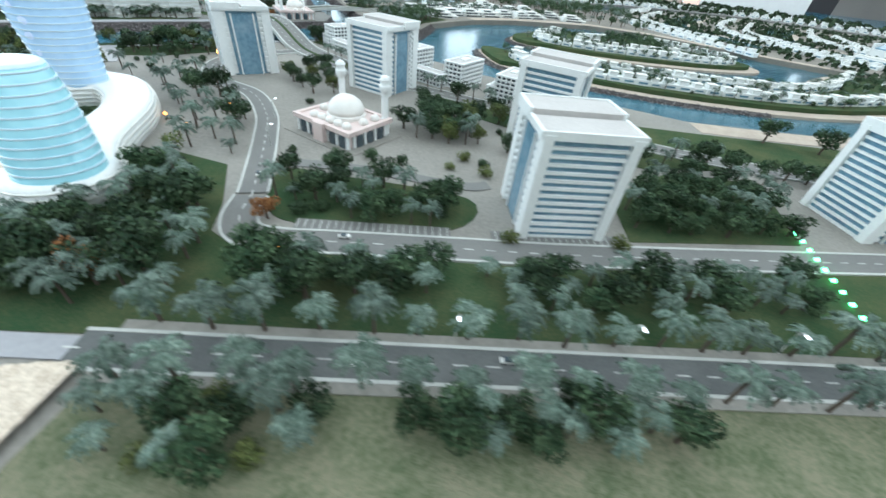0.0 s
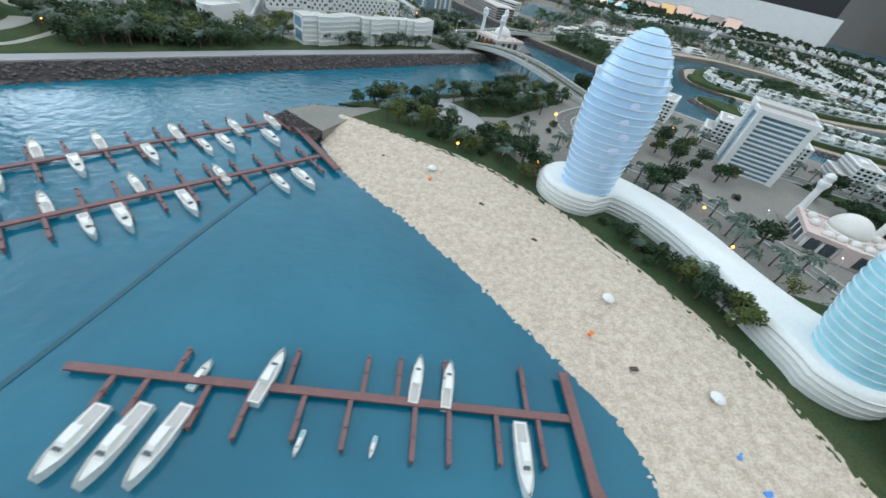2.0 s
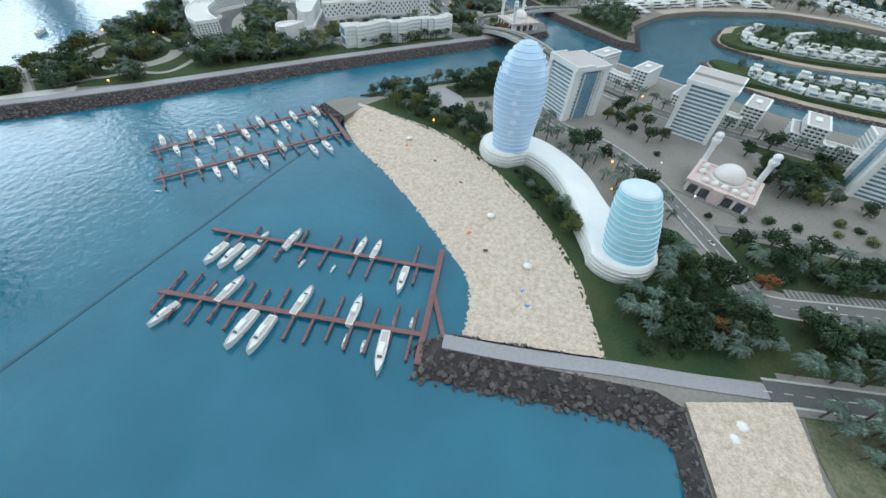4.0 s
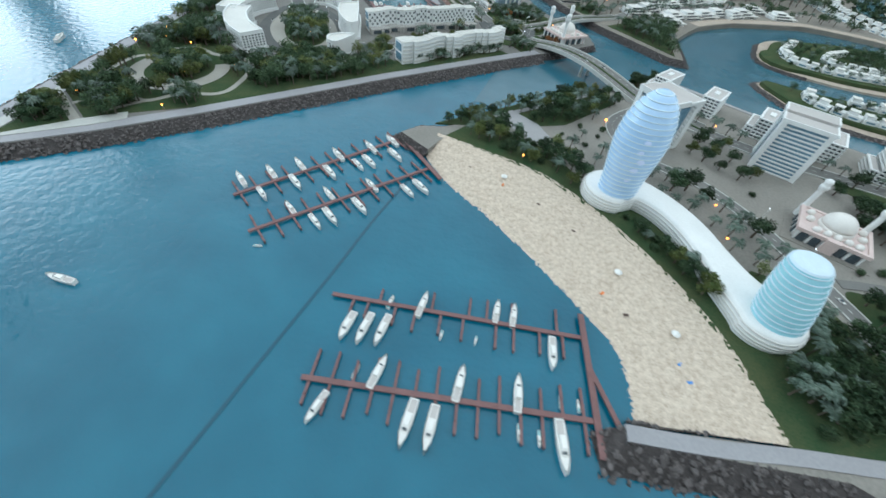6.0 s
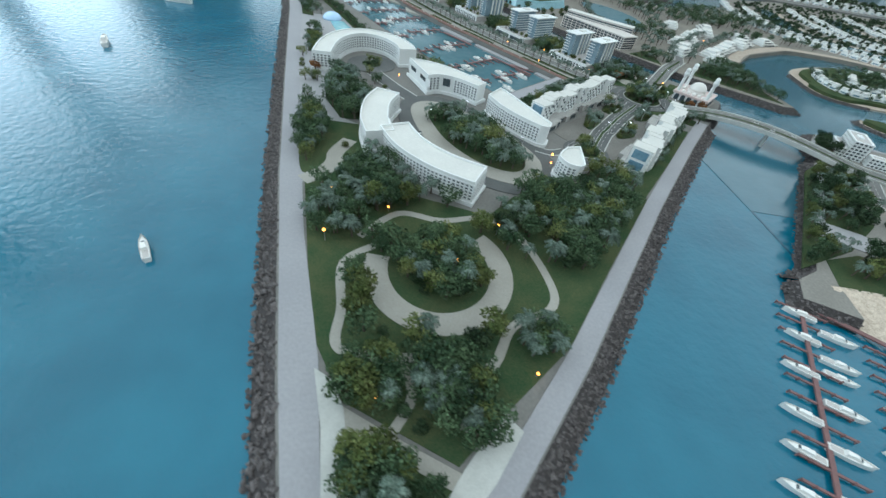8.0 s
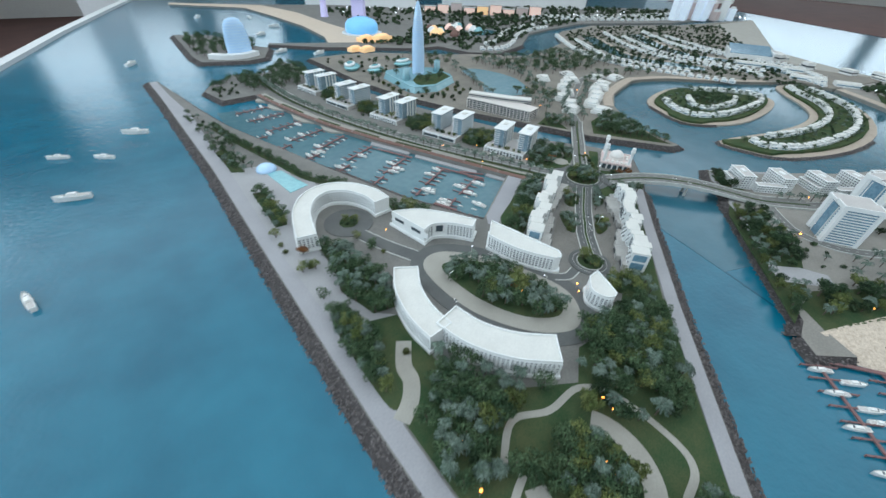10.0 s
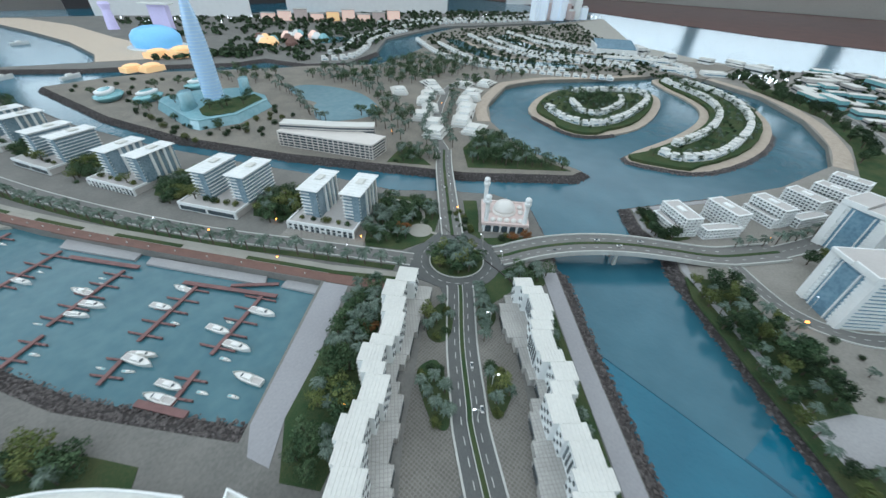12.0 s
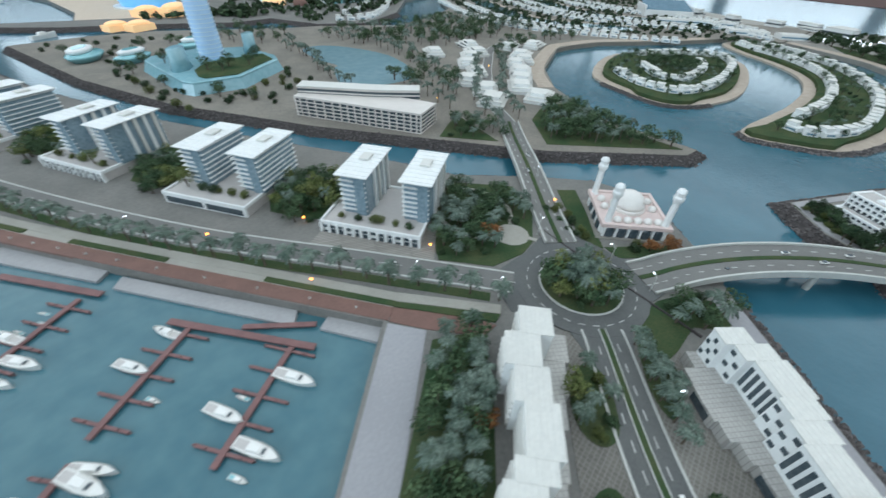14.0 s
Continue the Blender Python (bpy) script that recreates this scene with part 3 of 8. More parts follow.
footpath([(-1.50, 0.905), (-1.56, 0.86), (-1.56, 0.76), (-1.565, 0.69), (-1.51, 0.665), (-1.42, 0.655), (-1.34, 0.63), (-1.28, 0.70), (-1.20, 0.73), (-1.178, 0.79), (-1.20, 0.92), (-1.26, 0.98), (-1.36, 0.975), (-1.45, 1.0), (-1.53, 0.93)])
footpath([(-1.555, 1.31), (-1.588, 1.245), (-1.592, 1.20), (-1.618, 1.155), (-1.657, 1.123)], 0.040, z=LZ + 0.0016)
footpath([(-1.49, 0.555), (-1.46, 0.60), (-1.47, 0.655)], 0.014, z=LZ + 0.0013)
footpath([(-1.34, 0.63), (-1.37, 0.585), (-1.395, 0.545)], 0.014, z=LZ + 0.0014)
GROVE = [(-1.626, 1.815), (-1.56, 1.755), (-1.515, 1.62), (-1.498, 1.553), (-1.52, 1.43), (-1.584, 1.436), (-1.632, 1.569), (-1.615, 1.665)]
WESTLAWN = [(-1.75, 2.27), (-1.703, 2.27), (-1.676, 2.08), (-1.682, 1.985), (-1.722, 1.985)]
NORTHBED = [(-1.83, 2.75), (-1.782, 2.79), (-1.742, 2.48), (-1.792, 2.50)]
slab("grove_lawn", GROVE, GRASS, "dark green lawn under a palm grove")
slab("west_lawn", WESTLAWN, GRASS, "dark green lawn by the promenade", LZ + 0.0016)
slab("north_bed", NORTHBED, GRASS, "dark green lawn bed near the breakwater", LZ + 0.0016)
OVAL = spline([(-1.37, 1.53), (-1.28, 1.575), (-1.14, 1.45), (-1.045, 1.25), (-1.075, 1.14), (-1.15, 1.11), (-1.26, 1.18), (-1.35, 1.33)], 6, True)
OVAL_IN = spline([(-1.315, 1.51), (-1.20, 1.47), (-1.11, 1.33), (-1.09, 1.21), (-1.14, 1.165), (-1.23, 1.22), (-1.30, 1.35)], 6, True)
sgn = -1 if area_of(OVAL) > 0 else 1
tagged(part("oval_road", ribbon(B(), offs(OVAL, sgn * 0.021, True), 0.042, LZ - 0.003, LZ + 0.002, True), ASPHALT), "dark oval ring road round the garden", "road", kind="structure")
slab("oval_walk", OVAL, PALE_PATH, "pale walk round the oval garden", LZ + 0.003)
slab("oval_garden", OVAL_IN, GRASS, "dark green oval garden", LZ + 0.004)
road("court_road", [(-1.365, 1.60), (-1.42, 1.69), (-1.475, 1.80)], 0.05, ASPHALT, z=LZ + 0.0022)
road("court_circle", [(-1.485 + 0.062 * math.cos(a), 1.89 + 0.062 * math.sin(a)) for a in (0, 0.785, 1.57, 2.356, 3.14, 3.93, 4.71, 5.5)], 0.055, ASPHALT, z=LZ + 0.0024, closed=True, kerb=False, label="dark circular forecourt road")
slab("court_garden", [(-1.485 + 0.034 * math.cos(a), 1.89 + 0.034 * math.sin(a)) for a in (0, 0.6, 1.2, 1.8, 2.4, 3.0, 3.6, 4.2, 4.8, 5.4, 6.0)], GRASS, "small round garden in a forecourt", LZ + 0.003)
slab("quarter_lawn", [(-0.93, 1.16), (-0.812, 1.052), (-0.60, 1.248), (-0.40, 1.440), (-0.445, 1.470), (-0.70, 1.235), (-0.80, 1.18), (-0.87, 1.215)],
     GRASS, "green strip along the canal walk")
slab("marina_lawn", [(-0.985, 1.505), (-1.02, 1.56), (-0.962, 1.645), (-0.86, 1.708), (-0.692, 1.820), (-0.625, 1.775), (-0.70, 1.70), (-0.88, 1.56)], GRASS, "green strip between the marina and the terraces")
AVENUE = [(-0.835, 1.305), (-0.762, 1.396), (-0.727, 1.43), (-0.633, 1.522), (-0.522, 1.617), (-0.496, 1.641)]
slab("avenue_plaza", [(-0.93, 1.40), (-0.845, 1.475), (-0.64, 1.625), (-0.53, 1.69), (-0.40, 1.585), (-0.485, 1.505), (-0.68, 1.325), (-0.79, 1.235), (-0.85, 1.22)], TILES, "grey plaza paved in a fine pale lattice", LZ + 0.0007)
road("main_avenue", AVENUE, 0.060, ASPHALT, dash=0.034, median=0.010, label="dark dual carriageway with a green median")


def roundabout(x, y, r_in, r_out, label):
    r = tagged(part("roundabout", ribbon(B(), [(x + (r_in + r_out) / 2 * math.cos(k * 0.2094), y + (r_in + r_out) / 2 * math.sin(k * 0.2094)) for k in range(30)], r_out - r_in, LZ - 0.003, LZ + 0.0026, True), ASPHALT), label, "road", kind="structure")
    part("kerb", ribbon(B(), [(x + r_in * math.cos(k * 0.2094), y + r_in * math.sin(k * 0.2094)) for k in range(30)], 0.003, LZ, LZ + 0.0042, True), KERB, r)
    part("island", prism(B(), [(x + r_in * math.cos(k * 0.2094), y + r_in * math.sin(k * 0.2094)) for k in range(30)], LZ - 0.003, LZ + 0.0036), GRASS, r, "planted round island")
    bm = B()
    for k in range(26):
        a = k * 2 * math.pi / 26
        box(bm, x + (r_in + r_out) / 2 * math.cos(a), y + (r_in + r_out) / 2 * math.sin(a), LZ + 0.0026, 0.011, 0.0014, 0.0005, math.degrees(a) + 90)
    part("lane_marks", bm, MARKING, r, "white dashed lane marks")
    return r


for nm, pts, lab in (("corner_lawn", [(-0.441, 1.618), (-0.407, 1.604), (-0.369, 1.597), (-0.327, 1.573), (-0.285, 1.495), (-0.352, 1.490), (-0.387, 1.535), (-0.45, 1.539), (-0.494, 1.547), (-0.472, 1.590)], "green corner lawn beside the roundabout"),
                     ("garden_lawn", [(-0.483, 2.037), (-0.396, 2.121), (-0.306, 2.10), (-0.225, 1.991), (-0.290, 1.895), (-0.38, 1.838), (-0.425, 1.832), (-0.495, 1.852), (-0.552, 1.937)], "dark green public garden with a round plaza"),
                     ("mosque_garden", [(-0.160, 1.905), (-0.128, 1.872), (-0.297, 1.725), (-0.312, 1.761)], "green garden strip beside the mosque"),
                     ("mosque_garden", [(-0.292, 1.725), (-0.180, 1.618), (-0.215, 1.604), (-0.305, 1.690)], "green garden strip before the mosque"),
                     ("point_lawn", [(0.189, 1.462), (0.12, 1.395), (0.058, 1.335), (0.09, 1.305), (0.15, 1.27), (0.24, 1.395)], "green lawn on the lagoon point"),
                     ("bridge_lawn", [(-0.134, 2.321), (0.047, 2.413), (-0.030, 2.175)], "green triangular lawn beside the bridge")):
    slab(nm, pts, GRASS, lab, LZ + 0.0012)
slab("round_plaza", [(-0.39 + 0.036 * math.cos(a * 0.5236), 1.882 + 0.036 * math.sin(a * 0.5236)) for a in range(12)], PALE_PATH, "round pale plaza in a garden", LZ + 0.0020)
for q in ([(-0.42, 1.90), (-0.46, 1.95), (-0.45, 2.03), (-0.40, 2.10)], [(-0.36, 1.905), (-0.31, 1.95), (-0.30, 2.03), (-0.33, 2.09)], [(-0.375, 1.85), (-0.37, 1.835), (-0.365, 1.82)]):
    tagged(part("garden_path", ribbon(B(), spline(q, 6), 0.010, LZ - 0.003, LZ + 0.0017), PALE_PATH), "pale curved path in a garden", "path", kind="structure")
slab("forecourt", [(-0.700, 2.145), (-0.644, 2.172), (-0.548, 1.992), (-0.480, 2.028), (-0.478, 2.012), (-0.565, 1.936)], PLANKS, "striped pale forecourt before the apartments", LZ + 0.0014)
slab("roundabout_apron", [(-0.560, 1.625), (-0.534, 1.676), (-0.545, 1.72), (-0.562, 1.765), (-0.535, 1.815), (-0.49, 1.838), (-0.42, 1.830), (-0.36, 1.835), (-0.305, 1.80), (-0.300, 1.75), (-0.305, 1.69), (-0.280, 1.65), (-0.325, 1.590), (-0.37, 1.600), (-0.42, 1.616), (-0.462, 1.604), (-0.505, 1.585)],
     ASPHALT, "asphalt apron where the roads meet the roundabout", LZ + 0.0019)
slab("red_promenade_end", [(-0.714, 1.893), (-0.684, 1.840), (-0.634, 1.768), (-0.603, 1.766), (-0.612, 1.795), (-0.691, 1.911)], REDPAVE, "red-brown paved end of the promenade", LZ + 0.0014)
slab("promenade_lawn", [(-0.689, 1.911), (-0.680, 1.916), (-0.582, 1.774), (-0.599, 1.770)], GRASS, "narrow lawn strip beside the red promenade", LZ + 0.0030)
slab("boulevard_walk_end", [(-0.678, 1.917), (-0.661, 1.927), (-0.563, 1.786), (-0.579, 1.775)], PALE_PATH, "pale footway at the end of the boulevard", LZ + 0.0012)
slab("southwest_lawn", [(-1.223, 1.85), (-1.152, 1.736), (-1.169, 1.709), (-1.24, 1.785), (-1.315, 1.845), (-1.305, 1.93), (-1.251, 1.891)], GRASS, "dark green lawn beside the marina walk", LZ + 0.0012)
RA = (-0.425, 1.712)
roundabout(*RA, 0.072, 0.116, "roundabout with a densely planted island")
roundabout(-0.872, 1.283, 0.042, 0.068, "small roundabout with a round bush")
road("oval_link", [(-1.03, 1.29), (-0.99, 1.27), (-0.945, 1.28)], 0.026, ASPHALT, z=LZ + 0.0023)
BOUL = [(-0.505, 1.80), (-0.655, 2.04), (-0.835, 2.325), (-1.00, 2.65), (-1.14, 2.98), (-1.255, 3.32), (-1.32, 3.62), (-1.36, 4.0)]
road("boulevard", BOUL, 0.046, ROADGREY, dash=0.03, label="grey seafront boulevard with dashed lanes")
slab("boulevard_verge", offs(spline(BOUL, 5), 0.033)[1:] + offs(spline(BOUL, 5), 0.052)[1:][::-1], GRASS, "green verge strip with palms")
MARN = [(-0.715, 1.895), (-0.97, 2.34), (-1.14, 2.65), (-1.29, 2.97), (-1.43, 3.38), (-1.485, 3.59)]
mline = spline(MARN, 6)
slab("red_promenade", offs(mline, -0.001) + offs(mline, -0.029)[::-1], REDPAVE, "red-brown paved promenade along the marina", LZ + 0.0014)
slab("boulevard_walk", offs(mline, -0.043) + offs(mline, -0.062)[::-1], PALE_PATH, "pale footway between the palms and the red promenade", LZ + 0.0012)
slab("promenade_joint", offs(mline, -0.0292) + offs(mline, -0.0428)[::-1], PALE_PATH, "pale paved gap between lawn strips", LZ + 0.0008)
for k0 in range(0, len(mline) - 4, 5):
    slab("promenade_lawn", offs(mline, -0.031)[k0:k0 + 4] + offs(mline, -0.042)[k0:k0 + 4][::-1], GRASS, "narrow lawn strip beside the red promenade", LZ + 0.0030)
slab("quay_east", [(-0.718, 1.892), (-1.008, 1.676), (-1.035, 1.63), (-1.02, 1.59), (-0.962, 1.645), (-0.86, 1.708), (-0.686, 1.838)], SEAWALK, "pale grey quay beside the marina", LZ + 0.0012)
for led in ([(-0.966, 2.322), (-0.795, 2.031), (-0.815, 2.006), (-0.985, 2.300)], [(-0.767, 1.984), (-0.712, 1.894), (-0.737, 1.873), (-0.790, 1.972)], [(-1.098, 2.575), (-0.979, 2.356), (-1.000, 2.338), (-1.120, 2.540)]):
    tagged(part("quay_ledge", prism(B(), led, -0.01, 0.008), PROMENADE), "pale flat quay ledge over the water", "ledge", kind="structure")
for i in range(3, 7):
    k = 2 + 4 * i
    if k + 3 < len(mline):
        q = offs(mline, 0.0)[k:k + 4]
        o = offs(mline, 0.034)[k:k + 4]
        tagged(part("quay_ledge", prism(B(), q + [o[2], o[1]], -0.01, 0.010), PALE_PATH), "pale sloping quay ledge over the water", "ledge", kind="structure")

ce = EAST[18:25]
slab("canal_walk_east", offs(ce, 0.004) + offs(ce, 0.022)[::-1], PROMENADE, "pale walk along the eastern canal bank", LZ + 0.0016)
for k, (px, py) in enumerate(((-0.60, 2.29), (-0.765, 2.635), (-0.915, 2.995), (-1.03, 3.36))):
    slab("block_lawn", [(px + 0.085 * math.cos(a) * (1.0 + 0.2 * math.sin(3 * a)) , py + 0.095 * math.sin(a)) for a in (0.2, 0.9, 1.6, 2.3, 3.0, 3.7, 4.4, 5.1, 5.8)], GRASS, "dark green lawn between apartment blocks", LZ + 0.0008)

# lawns of the northern land
slab("spit_lawn", [(0.33, 1.75), (0.355, 2.0), (0.45, 2.2), (0.36, 2.25), (0.20, 2.20), (0.06, 2.06)], GRASS, "dark green wooded spit")
slab("rim_north", offs(spline(NORTH[4:12], 5), 0.004) + offs(spline(NORTH[4:12], 5), 0.07)[::-1], SANDRIM, "pale sandy rim of the lagoon")
slab("villa_beach_rim", offs(spline(EAST[12:17], 5), 0.004) + offs(spline(EAST[12:17], 5), 0.075)[::-1], SANDRIM, "pale sandy outer rim of the lagoon")
road("villa_road", [(0.12, 2.24), (0.26, 2.42), (0.50, 2.62), (0.72, 2.78), (1.0, 2.95), (1.4, 3.0)], 0.04, ROADGREY)
slab("pond", spline([(0.159, 3.56), (0.281, 3.582), (0.376, 3.45), (0.422, 3.189), (0.316, 2.894), (0.216, 2.819), (0.076, 2.834), (-0.041, 2.939), (0.068, 3.149), (0.115, 3.20), (0.106, 3.343)], 6, True), PONDWATER, "round lagoon pond among palms, reflection put into its pale colour", LZ + 0.001, "water")
ARCS = [[(2.23, 4.51), (1.74, 3.69), (1.67, 3.14), (1.84, 2.72), (2.08, 2.27)],
        [(3.02, 4.42), (2.51, 3.63), (2.39, 2.99), (2.6, 2.5), (2.54, 2.26)],
        [(3.63, 4.26), (3.13, 3.36), (3.23, 2.66), (2.88, 2.12), (2.73, 1.86)]]
for arc in ARCS[:2]:
    mid = spline(arc, 6)
    mid = offs(mid, 0.42)[:-3]
    tagged(part("villa_canal", ribbon(B(), mid, 0.17, LZ - 0.004, LZ + 0.001), MARINA_WATER), "narrow pale canal between villa rows", "water", kind="structure")
    tagged(part("villa_canal_rim", ribbon(B(), offs(mid, 0.11), 0.05, LZ - 0.004, LZ + 0.001), SANDRIM), "pale sand rim of a villa canal", "sand", kind="structure")
slab("theme_pond", spline([(1.2, 4.95), (1.55, 4.85), (1.7, 5.1), (1.45, 5.4), (1.15, 5.25)], 5, True), MARINA_WATER, "far pale lagoon", LZ + 0.001, "water")
for nm, pts in (("bay_sand", [(-1.77, 8.76), (-0.80, 8.08), (-0.60, 7.13), (-0.445, 6.20), (-0.425, 5.42), (-0.49, 5.10), (0.05, 4.92), (0.05, 5.4), (-0.1, 6.3), (-0.2, 7.4), (-0.5, 8.35), (-1.77, 8.98)]),
                ("far_sand", [(3.63, 1.70), (3.73, 2.08), (4.07, 2.80), (7.0, 4.38), (5.6, 4.30), (3.9, 3.1), (3.4, 2.2)])):
    slab(nm, pts, SAND if nm == "bay_sand" else PALE_PATH, "wide pale sand flat by the water")


# ---- rocky banks ----
STONES = []


def stone_meshes():
    """A few shared shapes of broken stone, one unit across."""
    for k in range(5):
        rnd = random.Random(40 + k)
        bm = B()
        bmesh.ops.create_icosphere(bm, subdivisions=1, radius=1.0)
        for v in bm.verts:
            v.co *= rnd.uniform(0.62, 1.12)
            v.co.z *= 0.8
        me = bpy.data.meshes.new("stone")
        bm.to_mesh(me)
        bm.free()
        me.materials.append(ROCK)
        STONES.append(me)


stone_meshes()


def bank(name, line, width=0.042, label="dark riprap stone bank", closed=False, rocks=1.0, z_top=LZ, near=None, singles=0):
    """A slope of broken stone that falls from the land's edge, to the line's right."""
    out = offs(line, -width, closed)
    bm = B()
    a = [bm.verts.new((*p, z_top - 0.001)) for p in line]
    b = [bm.verts.new((*p, -0.004)) for p in out]
    k = len(line)
    for i in range(k if closed else k - 1):
        j = (i + 1) % k
        bm.faces.new((a[i], b[i], b[j], a[j]))
    ob = tagged(part(name, bm, BANK), label, "bank", kind="structure")
    verts, faces = [], []
    for i in range(k if closed else k - 1):
        p, q = Vector(line[i]), Vector(line[(i + 1) % k])
        r, s = Vector(out[i]), Vector(out[(i + 1) % k])
        n = max(1, int((q - p).length * width * 26000 * rocks))
        for _ in range(n):
            u, v = random.random(), random.random() * 1.02
            c = p.lerp(q, u).lerp(r.lerp(s, u), v)
            z = z_top * (1 - v) - 0.001
            size = random.uniform(0.0028, 0.0062)
            if singles and near[0] < c.x < near[1] and near[2] < c.y < near[3] and random.random() < 0.3:
                singles -= 1
                piece("stone", random.choice(STONES), ob, pose(c.x, c.y, z + 0.0015, 0, 0, random.uniform(0, 360)) @ Matrix.Diagonal((size * 1.25, size, size, 1)))
                continue
            o = len(verts)
            turn = random.random() * 6.28
            for d in ((1, 0, 0), (-0.5, 0.87, 0), (-0.5, -0.87, 0), (0.1, 0.1, 1), (0.6, 0.5, 0.5)):
                x, y = d[0] * math.cos(turn) - d[1] * math.sin(turn), d[0] * math.sin(turn) + d[1] * math.cos(turn)
                w = random.uniform(0.65, 1.2) * size
                verts.append((c.x + x * w, c.y + y * w, z + d[2] * w * 0.75))
            faces += [(o, o + 1, o + 3), (o + 1, o + 2, o + 3), (o + 2, o, o + 3), (o, o + 4, o + 1), (o + 4, o + 3, o + 1), (o, o + 3, o + 4)]
    me = bpy.data.meshes.new("stones")
    me.from_pydata(verts, [], faces)
    me.materials.append(ROCK)
    st = new("stones", me)
    st.parent = ob
    tagged(st, kind="stuff")
    return ob


bank("mosque_bank", PEN[8:13], 0.016)
bank("hotel_canal_bank", PEN[12:20], 0.03)
bank("seawall", PEN[37:45] + PEN[:9], 0.041, "broken stone sea wall round the peninsula", near=(-1.75, -1.15, 0.2, 0.95), singles=290)
bank("marina_bank", PEN[31:34], 0.046, "dark riprap bank below the marina plaza")
bank("marina_bank_far", PEN[33:37], 0.022)
bank("spit_bank", PEN[19:26], 0.03)
bank("canal_bank_east", EAST[18:27], 0.034)
bank("quay_bank", EAST[0:4], 0.05, "dark riprap bank below the quay walkway", near=(-0.15, 0.25, -0.05, 0.1), singles=190)
bank("south_bank", EAST[3:7], 0.022, "dark riprap bank below the southern sand")
bank("quay_bank_inner", [(0.10, 0.075), (0.0, 0.066), (-0.10, 0.056)], 0.014)
bank("jetty_bank", EAST[26:29], 0.022)
bank("north_bank", NORTH[29:] + NORTH[:3], 0.035)
bank("bay_bank", BAY[:8], 0.05, rocks=0.5)
bank("isle_bank", NWISLE[:6], 0.05, rocks=0.5)
isa = ISLE_A if area_of(ISLE_A) > 0 else ISLE_A[::-1]
bank("round_isle_bank", isa[2:11], 0.022, z_top=0.012)
bank("crescent_bank", (ISLE_B if area_of(ISLE_B) > 0 else ISLE_B[::-1])[0:12], 0.025, z_top=0.012)


# ---- towers by the beach ----
def office_tower(x, y, rot, label):
    """White-framed slab tower: banded long fronts, glazed ends, a stepped roof."""
    t = stand("office_tower", label, "tower", pose(x, y, LZ, 0, 0, rot), "office towers")
    w, d, h, n = 0.118, 0.118, 0.143, 13
    part("glass_core", box(B(), 0, 0, 0, w - 0.012, d - 0.012, h - 0.006), GLASS, t, "blue tinted glazing")
    step = (h - 0.007) / n
    bm = B()
    box(bm, 0, 0, 0, w - 0.02, d - 0.004, step * 0.36)
    band = part("floor_band", bm, WHITE, t)
    for i in range(1, n + 1):
        piece("floor_band", band.data, t, pose(0, 0, i * step))
    for sx in (-1, 1):
        for sy in (-1, 1):
            part("corner_fin", box(B(), sx * (w / 2 - 0.006), sy * (d / 2 - 0.008), 0, 0.012, 0.020, h), WHITE, t)
            comb = [(0.0, 0.004), (0.0, n * step)]
            for i in range(n - 1, -1, -1):
                z = i * step + 0.004
                comb += [(0.0012, z + step * 0.45), (0.0052, z + step * 0.45), (0.0052, z), (0.0012, z)]
            bm = B()
            ends = [[bm.verts.new((sx * (w / 2 - 0.0062 + a), sy * (d / 2 - 0.021) + e, b)) for a, b in comb] for e in (-0.005, 0.005)]
            for i in range(len(comb)):
                bm.faces.new((ends[0][i - 1], ends[0][i], ends[1][i], ends[1][i - 1]))
            bm.faces.new(ends[0])
            bm.faces.new(ends[1][::-1])
            part("balcony_rib", bm, WHITE, t)
    for sx in (-1, 1):
        part("end_glazing", box(B(), sx * (w / 2 - 0.0045), 0, 0, 0.003, 0.046, h - 0.014), GLASS, t)
        for sy in (-1, 1):
            part("end_mullion", box(B(), sx * (w / 2 - 0.003), sy * 0.024, 0, 0.004, 0.003, h - 0.012), WHITE, t)
        part("end_header", box(B(), sx * (w / 2 - 0.005), 0, h - 0.007, 0.012, d - 0.006, 0.007), WHITE, t)
    for sy in (-1, 1):
        part("roof_edge", ribbon(B(), [(-w / 2 - 0.001, sy * d * 0.026), (-w / 2 - 0.001, sy * d * 0.494), (w / 2 + 0.001, sy * d * 0.494), (w / 2 + 0.001, sy * d * 0.026)], 0.003, h - 0.006, h + (0.0045 if sy < 0 else 0.0098)), WHITE, t)
        part("roof_slab", box(B(), 0, sy * d * 0.26, h - 0.003, w + 0.004, d * 0.47, 0.006 if sy < 0 else 0.011), ROOFGREY, t, "warm grey roof")
        for sx in (-1, 1):
            part("parapet", box(B(), sx * (w / 2 + 0.002), sy * d * 0.26, h - 0.003, 0.004, d * 0.49, 0.007 if sy < 0 else 0.0125), WHITE, t)
    return t


office_tower(0.795, 0.405, 10, "white framed office tower with blue glazed bands near the palm road")
office_tower(0.815, 0.725, -22, "white framed office tower with blue bands beside a grid block")
office_tower(0.425, 0.915, -26, "white framed office tower with blue glazed bands behind the mosque")
office_tower(0.065, 0.925, 128, "white framed office tower with blue glazed bands by the canal")
office_tower(1.33, 0.52, 100, "white framed office tower with blue bands at the row's end")


